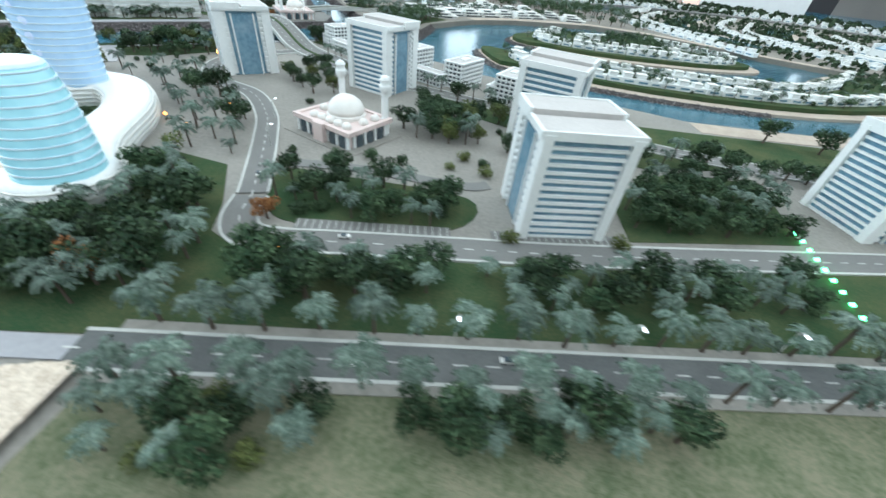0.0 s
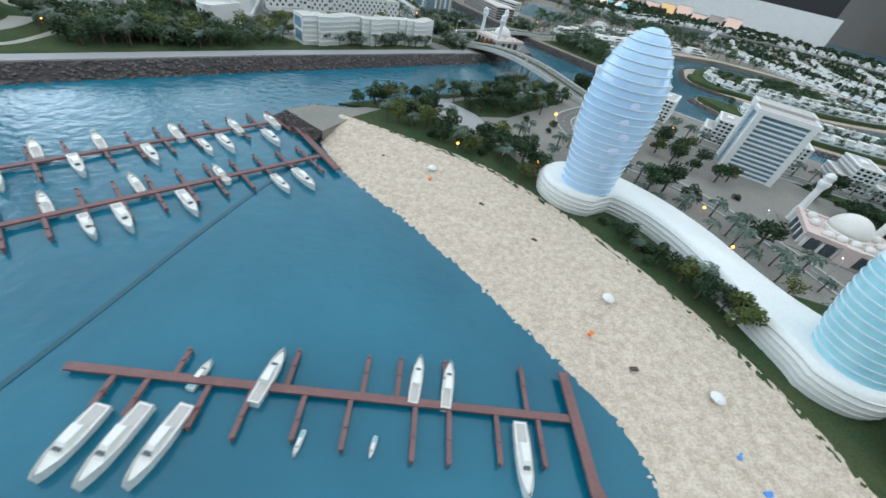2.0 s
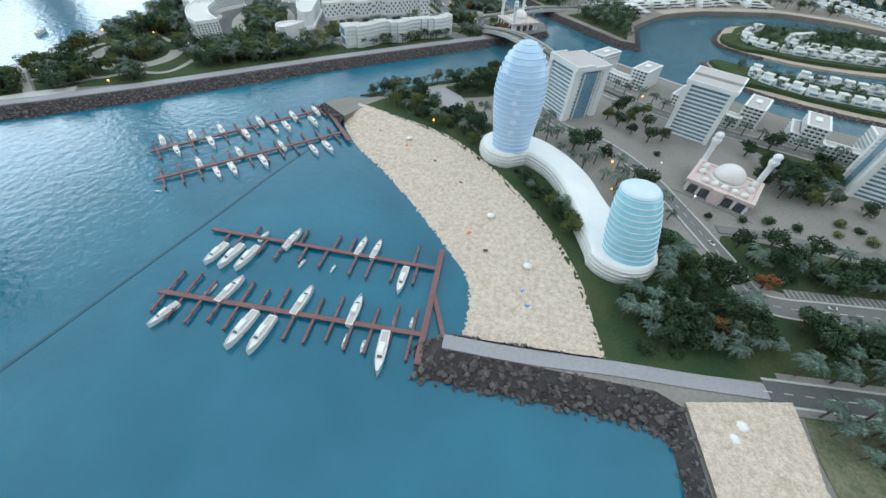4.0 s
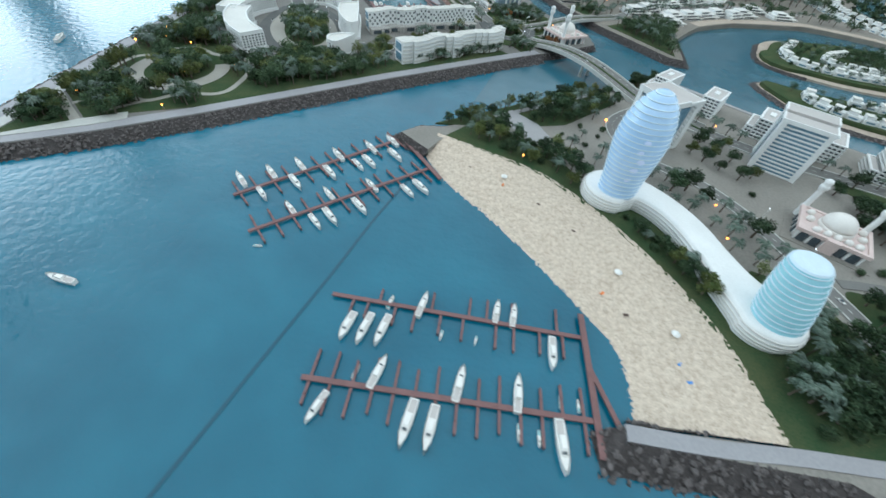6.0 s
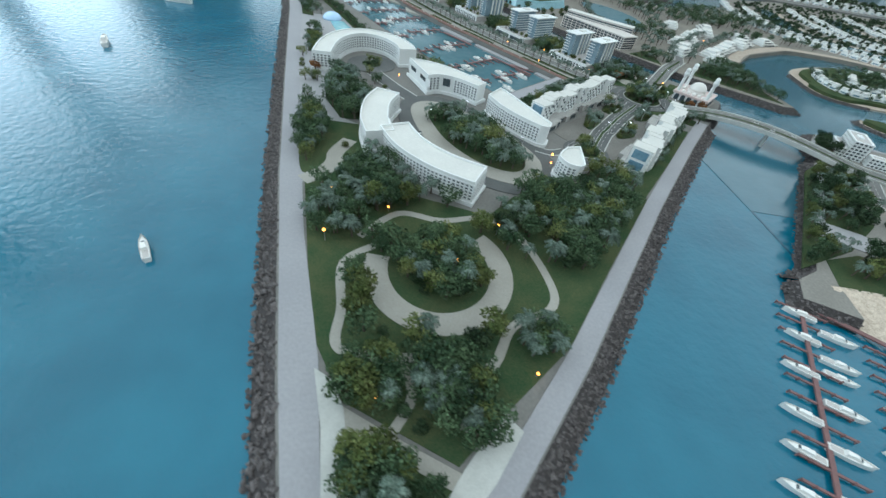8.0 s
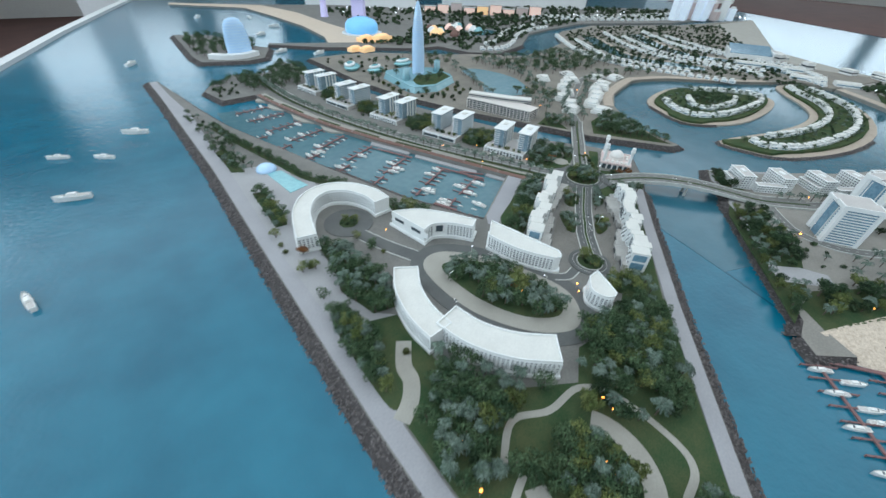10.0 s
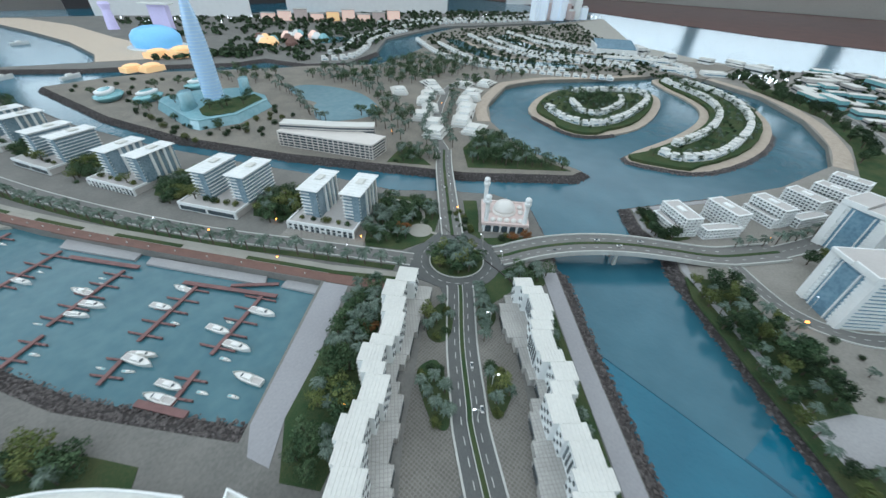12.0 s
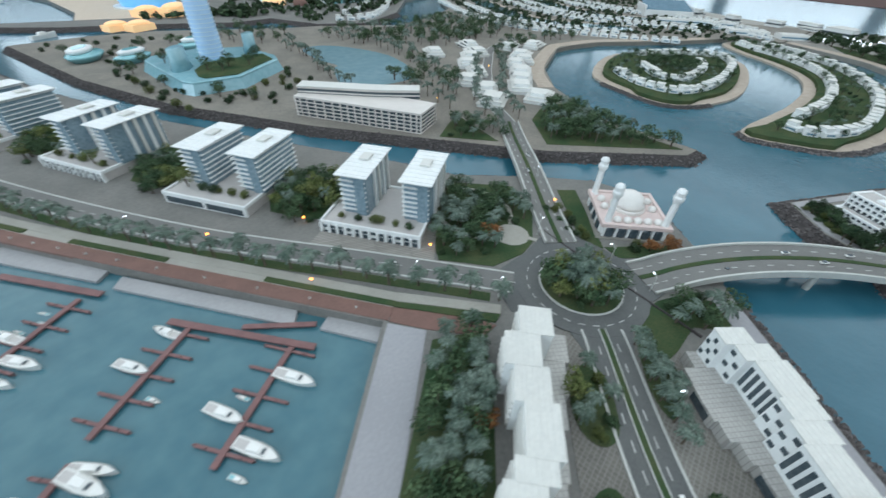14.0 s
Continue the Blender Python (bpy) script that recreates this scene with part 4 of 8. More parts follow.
# ---- low grid blocks by the lagoon ----
def grid_block(x, y, rot, length, depth, storeys, label, hut=True):
    """White low block wrapped in an open square grid, with a terrace roof."""
    t = stand("grid_block", label, "apartment block", pose(x, y, LZ, 0, 0, rot), "grid blocks by the lagoon")
    step = 0.0102
    h = storeys * step
    part("glazing", box(B(), 0, 0, 0, length - 0.006, depth - 0.006, h - 0.001), DARKGLASS, t, "dark glazing behind the grid")
    for i in range(storeys + 1):
        part("floor_band", ribbon(B(), [(-length / 2, -depth / 2), (length / 2, -depth / 2), (length / 2, depth / 2), (-length / 2, depth / 2)], 0.006, i * step - 0.0016 if i else 0, i * step + 0.0018, True), WHITE, t)
    post = part("grid_post", box(B(), 0, 0, 0, 0.0038, 0.0034, h), WHITE, t)
    spots = []
    nx, ny = max(2, round(length / 0.0118)), max(2, round(depth / 0.0118))
    for i in range(nx + 1):
        spots += [(-length / 2 + length * i / nx, s * depth / 2) for s in (-1, 1)]
    for i in range(1, ny):
        spots += [(s * length / 2, -depth / 2 + depth * i / ny) for s in (-1, 1)]
    post.matrix_local = pose(*spots[0], 0)
    for sx, sy in spots[1:]:
        piece("grid_post", post.data, t, pose(sx, sy, 0))
    part("roof", box(B(), 0, 0, h - 0.002, length - 0.007, depth - 0.007, 0.002), ROOFGREY, t)
    if hut:
        part("roof_hut", box(B(), 0.004, 0.002, h, length * 0.28, depth * 0.30, 0.004), WHITE, t)
    return t


for k, ((bx, by), ba) in enumerate((((0.190, 1.326), 52), ((0.324, 1.222), 57), ((0.466, 1.118), 59), ((0.620, 1.040), 61), ((0.754, 0.967), 66), ((0.905, 0.923), 74))):
    grid_block(bx, by, ba, 0.110, 0.052, 6, "white gridded low-rise block with a grey terrace roof by the lagoon")
    c, s = math.cos(radians(ba)), math.sin(radians(ba))
    if k % 2 == 0:
        grid_block(bx - s * 0.037, by + c * 0.037, ba, 0.104, 0.022, 3, "white gridded stepped wing of a lagoon block", False)
for lx, ly, la in ((0.232, 1.217, -39), (0.520, 1.018, -31), (0.816, 0.880, -22)):
    grid_block(lx, ly, la, 0.120, 0.032, 3, "white gridded low link between two lagoon blocks", False)


# ---- mosques ----
def mosque(x, y, rot, minarets, label, w=0.135, d=0.105, porch=True, apron=0.02):
    t = stand("mosque", label, "mosque", pose(x, y, LZ, 0, 0, rot))
    h = 0.030
    part("hall", box(B(), 0, 0, 0, w - 0.008, d - 0.008, h), CREAM, t, "pinkish cream stone hall")
    part("cornice", ribbon(B(), [(-w / 2, -d / 2), (w / 2, -d / 2), (w / 2, d / 2), (-w / 2, d / 2)], 0.008, h - 0.005, h + 0.003, True), CREAM, t)
    # Solid dark bodies stand in for the shade inside the arches.
    arch = part("arch_opening", lathe(B(), [(0.0088, 0), (0.0088, 0.014), (0.0076, 0.019), (0.0050, 0.0225), (0.0015, 0.0245)], 12, 0, 0, 0.001, 1, 0.45), DARKGLASS, t)
    arch.matrix_local = pose(0, -d / 2 + 0.001, 0)
    for s in range(-2, 3):
        for side in (-1, 1):
            if s or side > 0:
                piece("arch_opening", arch.data, t, pose(s * w / 5.4, side * (d / 2 - 0.001), 0))
            if abs(s) < 2:
                piece("arch_opening", arch.data, t, pose(side * (w / 2 - 0.001), s * d / 4.0, 0, 0, 0, 90))
    col = part("arcade_pier", box(B(), 0, 0, 0, 0.005, 0.005, h - 0.004), WHITE, t)
    spots = [((s + 0.5) * w / 5.4, side * (d / 2 - 0.001)) for s in range(-3, 3) for side in (-1, 1)] + [(side * (w / 2 - 0.002), (s + 0.5) * d / 4.0) for s in range(-2, 2) for side in (-1, 1)]
    col.matrix_local = pose(*spots[0], 0)
    for p in spots[1:]:
        piece("arcade_pier", col.data, t, pose(*p, 0))
    part("drum", lathe(B(), [(0.036, 0), (0.036, 0.006), (0.034, 0.008)], 24, 0, 0.008, h), DOME, t)
    part("dome", lathe(B(), [(0.034 * math.cos(a), 0.031 * math.sin(a)) for a in (0, 0.25, 0.5, 0.75, 1.0, 1.2, 1.4, 1.52)], 24, 0, 0.008, h + 0.008), DOME, t, "smooth ivory dome", True)
    small = part("small_dome", lathe(B(), [(0.0085, 0), (0.0085, 0.003)] + [(0.0085 * math.cos(a), 0.003 + 0.008 * math.sin(a)) for a in (0.3, 0.6, 0.9, 1.2, 1.5)], 12), DOME, t, smooth=True)
    sp = [(-0.036 + 0.0205 * i, -d / 2 + 0.016) for i in range(5)] + [(-w / 2 + 0.016, 0.03), (w / 2 - 0.016, 0.03), (-w / 2 + 0.016, 0.0), (w / 2 - 0.016, 0.0)]
    small.matrix_local = pose(*sp[0], h)
    for p in sp[1:]:
        piece("small_dome", small.data, t, pose(*p, h))
    if porch:
        part("porch", box(B(), 0, -d / 2 - 0.003, 0, 0.026, 0.016, h + 0.004), CREAM, t)
    part("courtyard", prism(B(), [(-w / 2 - apron, -d / 2 - 0.9 * apron), (w / 2 + apron, -d / 2 - 0.9 * apron), (w / 2 + apron, d / 2 + 0.6 * apron), (-w / 2 - apron, d / 2 + 0.6 * apron)], -0.003, 0.0014), PLAZA, t)
    for mx, my, top in minarets:
        m = part("minaret", lathe(B(), [(0.0085, 0), (0.0085, 0.03), (0.0066, 0.034), (0.0062, top - 0.030), (0.0100, top - 0.022), (0.0106, top - 0.016), (0.0086, top - 0.013), (0.0086, top - 0.007), (0.0098, top - 0.005), (0.0070, top), (0.001, top + 0.003)], 12, mx, my), WHITE, t, "slim white minaret")
    return t


mosque(0.425, 0.603, -28, [(-0.064, 0.060, 0.105), (0.058, 0.050, 0.105)], "pinkish cream mosque with an ivory dome and slim minarets")
mosque(-0.170, 1.736, -53, [(-0.058, 0.058, 0.116), (-0.056, -0.054, 0.116), (0.057, -0.058, 0.116)], "pinkish cream mosque by the bridge with three slim minarets", 0.132, 0.132, False, 0.010)


# ---- twin curved hotel ----
def ringed_tower(t, x, y, prof, ex, ey, rot, floors, name, mtl, lean=(0.0, 0.0), ring=None, proud=0.0022):
    """A rounded glass tower with a pale floor ring at every storey."""
    dense = []
    for (r0, z0), (r1, z1) in zip(prof, prof[1:]):
        dense += [(r0 + (r1 - r0) * k / 4, z0 + (z1 - z0) * k / 4) for k in range(4)]
    dense.append(prof[-1])
    bm = lathe(B(), dense, 36, x, y, 0, ex, ey, rot)
    for v in bm.verts:
        v.co.x += lean[0] * (v.co.z - prof[0][1])
        v.co.y += lean[1] * (v.co.z - prof[0][1])
    body = part(name, bm, mtl, t, "pale acrylic tower with a slight even glow", True)
    zs = [prof[0][1] + (prof[-1][1] - prof[0][1]) * (i + 0.5) / floors for i in range(floors)]
    for z in zs:
        for (r0, z0), (r1, z1) in zip(prof, prof[1:]):
            if z0 <= z <= z1:
                r = r0 + (r1 - r0) * (z - z0) / (z1 - z0)
        part("floor_ring", lathe(B(), [(r + 0.0002, -0.0011), (r + proud, -0.0008), (r + proud, 0.0008), (r + 0.0002, 0.0011)], 36,
                                 x + lean[0] * (z - prof[0][1]), y + lean[1] * (z - prof[0][1]), z, ex, ey, rot), ring or PALERING, body, smooth=False)
    return body


hotel = stand("twin_tower_hotel", "white and pale aqua twin-tower hotel on a curved podium", "hotel", pose(0, 0, 0))
spine = spline([(-0.085, 0.606), (-0.025, 0.612), (0.034, 0.570), (0.077, 0.506), (0.104, 0.432), (0.130, 0.362), (0.163, 0.302)], 7)
def dumbbell(grow):
    """The podium's outline: a narrow curved link that swells round both tower feet."""
    k = len(spine)
    left, right = [], []
    for i, p in enumerate(spine):
        a, b = Vector(spine[max(0, i - 1)]), Vector(spine[min(k - 1, i + 1)])
        n = Vector((-(b - a).y, (b - a).x)).normalized()
        u = i / (k - 1)
        w = 0.037 + 0.028 * abs(2 * u - 1) ** 3.2 + grow
        left.append(Vector(p) + n * w)
        right.append(Vector(p) - n * w)
    def cap(c, tip, r, a0):
        d = (Vector(c) - Vector(tip)).normalized()
        t0 = math.atan2(d.y, d.x)
        return [Vector(c) + Vector((math.cos(t0 + a), math.sin(t0 + a))) * r for a in a0]
    fan = [radians(x) for x in range(-75, 76, 15)]
    ring = right + cap(spine[-1], spine[-2], 0.065 + grow, fan) + left[::-1] + cap(spine[0], spine[1], 0.065 + grow, fan)
    return [tuple(v) for v in ring]


bm = B()
loops = [[bm.verts.new((*q, z)) for q in dumbbell(g)] for z, g in ((LZ - 0.004, 0.0), (0.030, 0.0015), (0.038, 0.0022), (0.046, 0.0012), (0.052, -0.001), (0.0565, -0.0032), (0.0595, -0.0058), (0.0605, -0.0085))]
for lo, hi in zip(loops, loops[1:]):
    for i in range(len(lo)):
        bm.faces.new((lo[i - 1], lo[i], hi[i], hi[i - 1]))
bm.faces.new(loops[-1])
pod = part("podium", bm, WHITE, hotel, "smooth white hull-shaped podium", True)
for z, g in ((0.032, 0.0022), (0.039, 0.0026), (0.046, 0.0018), (0.053, -0.0008)):
    ring = dumbbell(g)
    part("podium_band", ribbon(B(), ring, 0.0026, z, z + 0.0016, True), ROOFWHITE, pod)
# Both bodies glow through their material; no lamp stands inside.
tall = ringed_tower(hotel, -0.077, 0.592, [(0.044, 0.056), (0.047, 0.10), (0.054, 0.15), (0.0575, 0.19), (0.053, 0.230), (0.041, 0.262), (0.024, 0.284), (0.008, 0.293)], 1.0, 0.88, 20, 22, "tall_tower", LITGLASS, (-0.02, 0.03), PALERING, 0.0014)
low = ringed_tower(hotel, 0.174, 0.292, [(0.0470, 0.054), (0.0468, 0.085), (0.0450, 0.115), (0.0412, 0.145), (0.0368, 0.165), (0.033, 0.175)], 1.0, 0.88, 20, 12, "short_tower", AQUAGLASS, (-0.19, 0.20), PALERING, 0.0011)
# Glowing discs added on the facade imitate inner light showing through.
for k, (z, r) in enumerate(((0.115, 0.0490), (0.140, 0.0530), (0.162, 0.0555), (0.183, 0.0575), (0.206, 0.0565))):
    a = radians(-98 + 5 * (k % 3))
    m = part("light_spot", lathe(B(), [(0.0005, -0.0010), (0.0120 - 0.0008 * k, 0.0), (0.0005, 0.0010)], 18, 0, 0, 0, 0.75, 0.6), GLOW, tall, "pale glowing disc on the facade, for light inside")
    m.matrix_local = pose(-0.077 - 0.02 * (z - 0.056) + r * math.cos(a), 0.592 + 0.03 * (z - 0.056) + 0.89 * r * math.sin(a), z, 90, 0, math.degrees(a) + 90)
part("tower_cap", lathe(B(), [(0.0345, 0), (0.031, 0.003), (0.024, 0.004)], 30, 0.151, 0.316, 0.174, 1, 0.88, 20), PALERING, low, "pale rounded cap")


# ---- perforated white buildings of the quarter ----
def perforate(t, line, z0, z1, rows, pitch, skip=()):
    """Rows of small recessed windows along a wall line whose outside is to its right."""
    pts = []
    run = 0.0
    for c, d in zip(line, line[1:]):
        run += (Vector(d) - Vector(c)).length
    n = max(2, int(run / pitch))
    step, acc, k = run / n, 0.0, 0
    due = step / 2
    for c, d in zip(line, line[1:]):
        seg = Vector(d) - Vector(c)
        while k < n and due <= acc + seg.length + 1e-9:
            p = Vector(c) + seg * ((due - acc) / seg.length)
            pts.append((p.x, p.y, math.degrees(math.atan2(seg.y, seg.x))))
            k += 1
            due += step
        acc += seg.length
    rh = (z1 - z0) / rows
    pane = None
    for r in range(rows):
        for i, (x, y, a) in enumerate(pts):
            m = pose(x, y, z0 + (r + 0.5) * rh, 0, 0, a)
            if pane is None:
                pane = part("window", box(B(), 0, 0, -rh * 0.29, step * 0.56, 0.0012, rh * 0.58), DARKGLASS, t)
                pane.matrix_local = m
            else:
                piece("window", pane.data, t, m)
    small = rows + 1 + len(pts) <= 24
    grid = B()
    for r in range(rows + 1):
        if small and r:
            part("facade_band", grid, WHITE, t)
            grid = B()
        ribbon(grid, offs(line, -0.0009), 0.0018, z0 + r * rh - rh * 0.20, z0 + r * rh + rh * 0.20)
    for i in range(len(pts)):
        if small:
            part("facade_pier" if i else "facade_band", grid, WHITE, t)
            grid = B()
        x, y, a = pts[i]
        ux, uy = math.cos(radians(a)), math.sin(radians(a))
        box(grid, x + ux * step / 2 + uy * 0.0008, y + uy * step / 2 - ux * 0.0008, z0, step * 0.42, 0.0016, z1 - z0, a)
    part("facade_pier" if small else "facade_grid", grid, WHITE, t, "white punched facade grid")


def white_block(name, outline, top, label, faces, roof=ROOFWHITE, rows=5, plinth=True, pitch=0.0106):
    """outline counter-clockwise; faces: spans of corner indices that carry windows."""
    if area_of(outline) < 0:
        outline = outline[::-1]
    t = stand(name, label, "building")
    part("body", prism(B(), outline, LZ - 0.003, top - 0.006), WHITE, t)
    part("roof", prism(B(), offs(outline, 0.002, True), top - 0.0062, top - 0.0048), roof, t, "matt pale roof")
    part("parapet", ribbon(B(), offs(outline, 0.0008, True), 0.0030, top - 0.0062, top, True), WHITE, t)
    if plinth:
        part("plinth", ribbon(B(), offs(outline, -0.002, True), 0.008, LZ - 0.003, LZ + 0.010, True), WHITE, t)
    k = len(outline)
    for a, b in faces:
        line = [outline[i % k] for i in range(a, b + 1)]
        perforate(t, line, LZ + (0.013 if plinth else 0.006), top - 0.010, rows, pitch)
    return t


def band(center, w):
    """A closed outline round a curved centre line."""
    c = spline(center, 5)
    return offs(c, -w / 2) + offs(c, w / 2)[::-1]


s1 = band([(-1.262, 1.060), (-1.345, 1.120), (-1.408, 1.200), (-1.440, 1.288)][::-1], 0.078)
n1 = len(s1) // 2
white_block("curved_apartment_wing", s1, 0.088, "white curved apartment wing with small punched windows and a flat roof", [(0, n1 - 1), (n1 - 1, n1), (n1, 2 * n1 - 1)])
s2 = band([(-1.478, 1.252), (-1.490, 1.335), (-1.478, 1.430), (-1.445, 1.505)][::-1], 0.072)
n2 = len(s2) // 2
white_block("curved_apartment_wing", s2, 0.0855, "white curved apartment wing with punched windows facing the sea", [(0, n2 - 1), (n2, 2 * n2 - 1)])
cc = band([(-1.655, 1.795), (-1.635, 1.93), (-1.585, 2.030), (-1.505, 2.070), (-1.420, 2.035), (-1.365, 1.955), (-1.350, 1.885)][::-1], 0.062)
nc = len(cc) // 2
white_block("crescent_building", cc, 0.088, "white crescent building with punched windows round a forecourt", [(0, nc - 1), (nc - 1, nc), (nc, 2 * nc - 1)])
g_in = spline([(-1.305, 1.640), (-1.262, 1.655), (-1.205, 1.630), (-1.150, 1.575)], 5)
g_out = spline([(-1.115, 1.605), (-1.185, 1.695), (-1.265, 1.765), (-1.352, 1.795)], 5)
white_block("fan_building", g_in + g_out, 0.088, "white fan-shaped building with a large dark window and flat roof", [])
gg = stand("fan_facade", "white punched curved facade with one large dark window", "facade")
perforate(gg, g_in[1:6], LZ + 0.013, 0.078, 5, 0.0106)
perforate(gg, g_in[9:], LZ + 0.013, 0.078, 5, 0.0106)
part("large_window", ribbon(B(), offs(g_in[6:9], -0.001), 0.003, 0.052, 0.076), DARKGLASS, gg, "large dark recessed window")
perforate(gg, [(-1.352, 1.795), (-1.305, 1.640)], 0.052, 0.076, 1, 0.09)
h_out = spline([(-0.985, 1.330), (-1.010, 1.400), (-1.040, 1.490), (-1.072, 1.572)], 5)
h_in = spline([(-1.130, 1.510), (-1.105, 1.430), (-1.068, 1.365), (-1.025, 1.312)], 5)
white_block("long_fan_building", h_in + spline([(-1.025, 1.312), (-1.002, 1.305), (-0.985, 1.330)], 4)[1:-1] + h_out, 0.088, "white long curved building with punched windows and rounded end", [(0, len(h_in) - 1)])
f_out = [(-0.950, 1.205)] + spline([(-0.990, 1.200), (-1.028, 1.160), (-1.020, 1.120), (-0.995, 1.105)], 4) + spline([(-0.978, 1.112), (-0.965, 1.150), (-0.950, 1.205)], 3)[:-1]
white_block("wedge_building", f_out, 0.085, "small white wedge-shaped building with a rounded front", [(2, 12)] if area_of(f_out) > 0 else [(1, 11)])


# ---- terraced rows beside the avenue ----
def terrace_row(a, b, side, modules, edge, label):
    """Stepped apartment row from a towards b. modules: (start, end, left, right) across the line, left towards the line's right hand;
    side +1: the low terrace lies at the right end of each module, -1: at the left; edge: its outer offsets."""
    t = stand("terraced_apartments", label, "apartment row")
    u = (Vector(b) - Vector(a)).normalized()
    n = Vector((-u.y, u.x))
    ang = math.degrees(math.atan2(u.y, u.x))
    top = 0.076
    for i, (s0, s1, l, r) in enumerate(modules):
        length, w = s1 - s0, r - l
        c = Vector(a) + u * (s0 + s1) / 2 + n * (l + r) / 2
        h = top - 0.0008 * (i % 3)
        blk = part("apartment_module", box(B(), c.x, c.y, LZ - 0.003, length, w, h, ang), WHITE, t)
        part("roof", ribbed(B(), c.x, c.y, LZ + h - 0.003, length + 0.0014, w + 0.002, 0.0014, ang, max(4, int(w / 0.0058)), 0.0006), ROOFWHITE, blk, "finely ribbed matt white roof")
        inner = r if side > 0 else l
        out = edge[min(i, len(edge) - 1)]
        depth = max(0.014, abs(out - inner))
        m = Vector(a) + u * (s0 + s1) / 2 + n * (inner + side * depth / 2)
        ter = part("terrace", box(B(), m.x, m.y, LZ - 0.003, length * 1.01, depth, 0.0235 - 0.0007 * (i % 3), ang), TERRACE, t, "low flat tiled terrace block")
        if length > 0.03:
            e = Vector(a) + u * (s0 + s1) / 2 + n * (inner + side * (depth + 0.0002))
            part("shopfront", box(B(), e.x, e.y, LZ + 0.002, length * 0.66, 0.0016, 0.013, ang), DARKGLASS, ter, "dark shop glazing")
        f = Vector(a) + u * (s0 + s1) / 2 + n * (inner + side * 0.0002)
        cols = max(2, int(length / 0.0085))
        if i % 3 == 2 and side < 0:
            for k in range(cols):
                q = f + u * length * ((k + 0.5) / cols - 0.5)
                part("tall_window", box(B(), q.x, q.y, LZ + 0.027, length / cols * 0.55, 0.0014, 0.036, ang), DARKGLASS, blk)
        else:
            pane = None
            for k in range(cols):
                for z in range(4):
                    if (k + z + i) % 2 == 0:
                        q = f + u * length * ((k + 0.5) / cols - 0.5)
                        m4 = pose(q.x, q.y, LZ + 0.0255 + 0.0112 * z, 0, 0, ang)
                        if pane is None:
                            pane = part("window", box(B(), 0, 0, 0, length / cols * 0.62, 0.0014, 0.0072), DARKGLASS, blk)
                            pane.matrix_local = m4
                        else:
                            piece("window", pane.data, blk, m4)
        outer = l if side > 0 else r
        g = Vector(a) + u * (s0 + s1) / 2 + n * (outer - side * 0.0012)
        rail = part("balcony_front", box(B(), 0, 0, 0, length * 0.92, 0.0042, 0.0045), ROOFWHITE, blk, "white balcony front")
        rail.matrix_local = pose(g.x, g.y, LZ + 0.008, 0, 0, ang)
        for z in range(1, 5):
            piece("balcony_front", rail.data, blk, pose(g.x, g.y, LZ + 0.008 + 0.0125 * z, 0, 0, ang))
    s0, s1, l, r = modules[-1]
    e = Vector(a) + u * (s1 + 0.0006) + n * (l + r) / 2
    for k in range(2):
        part("end_glazing", box(B(), e.x, e.y, LZ + 0.010 + 0.032 * k, 0.002, (r - l) * 0.72, 0.024, ang), GLASS, t, "blue glazed end wall")
    return t


terrace_row((-0.5925, 1.716), (-0.985, 1.44), 1, [(0.0, 0.046, -0.024, 0.019), (0.046, 0.094, -0.043, 0.001), (0.094, 0.140, -0.032, 0.009), (0.140, 0.199, -0.022, 0.016), (0.199, 0.222, -0.0335, 0.008), (0.222, 0.260, -0.0455, -0.004),
            (0.260, 0.284, -0.033, 0.005), (0.284, 0.335, -0.022, 0.019), (0.335, 0.360, -0.0285, 0.0115), (0.360, 0.400, -0.039, 0.003), (0.400, 0.432, -0.032, 0.010), (0.432, 0.482, -0.026, 0.022)],
            [0.052, 0.046, 0.040, 0.034, 0.030, 0.020, 0.030, 0.042, 0.046, 0.040, 0.050, 0.056], "stepped white terraced apartments with ribbed roofs beside the marina")
terrace_row((-0.443, 1.509), (-0.776, 1.19), -1, [(0.0, 0.026, -0.018, 0.021), (0.026, 0.050, -0.006, 0.038), (0.050, 0.100, 0.005, 0.045), (0.100, 0.125, -0.002, 0.038), (0.125, 0.150, -0.008, 0.031), (0.150, 0.199, -0.012, 0.025), (0.199, 0.224, -0.009, 0.032),
            (0.224, 0.262, 0.005, 0.044), (0.262, 0.287, -0.006, 0.034), (0.287, 0.336, -0.021, 0.021), (0.336, 0.362, -0.011, 0.030), (0.362, 0.402, -0.004, 0.038), (0.402, 0.430, -0.012, 0.044), (0.430, 0.472, -0.021, 0.034)],
            [-0.034, -0.050, -0.051, -0.047, -0.036, -0.030, -0.024, -0.012, -0.030, -0.038, -0.044, -0.048, -0.050, -0.036], "stepped white terraced apartments with staggered windows by the canal")


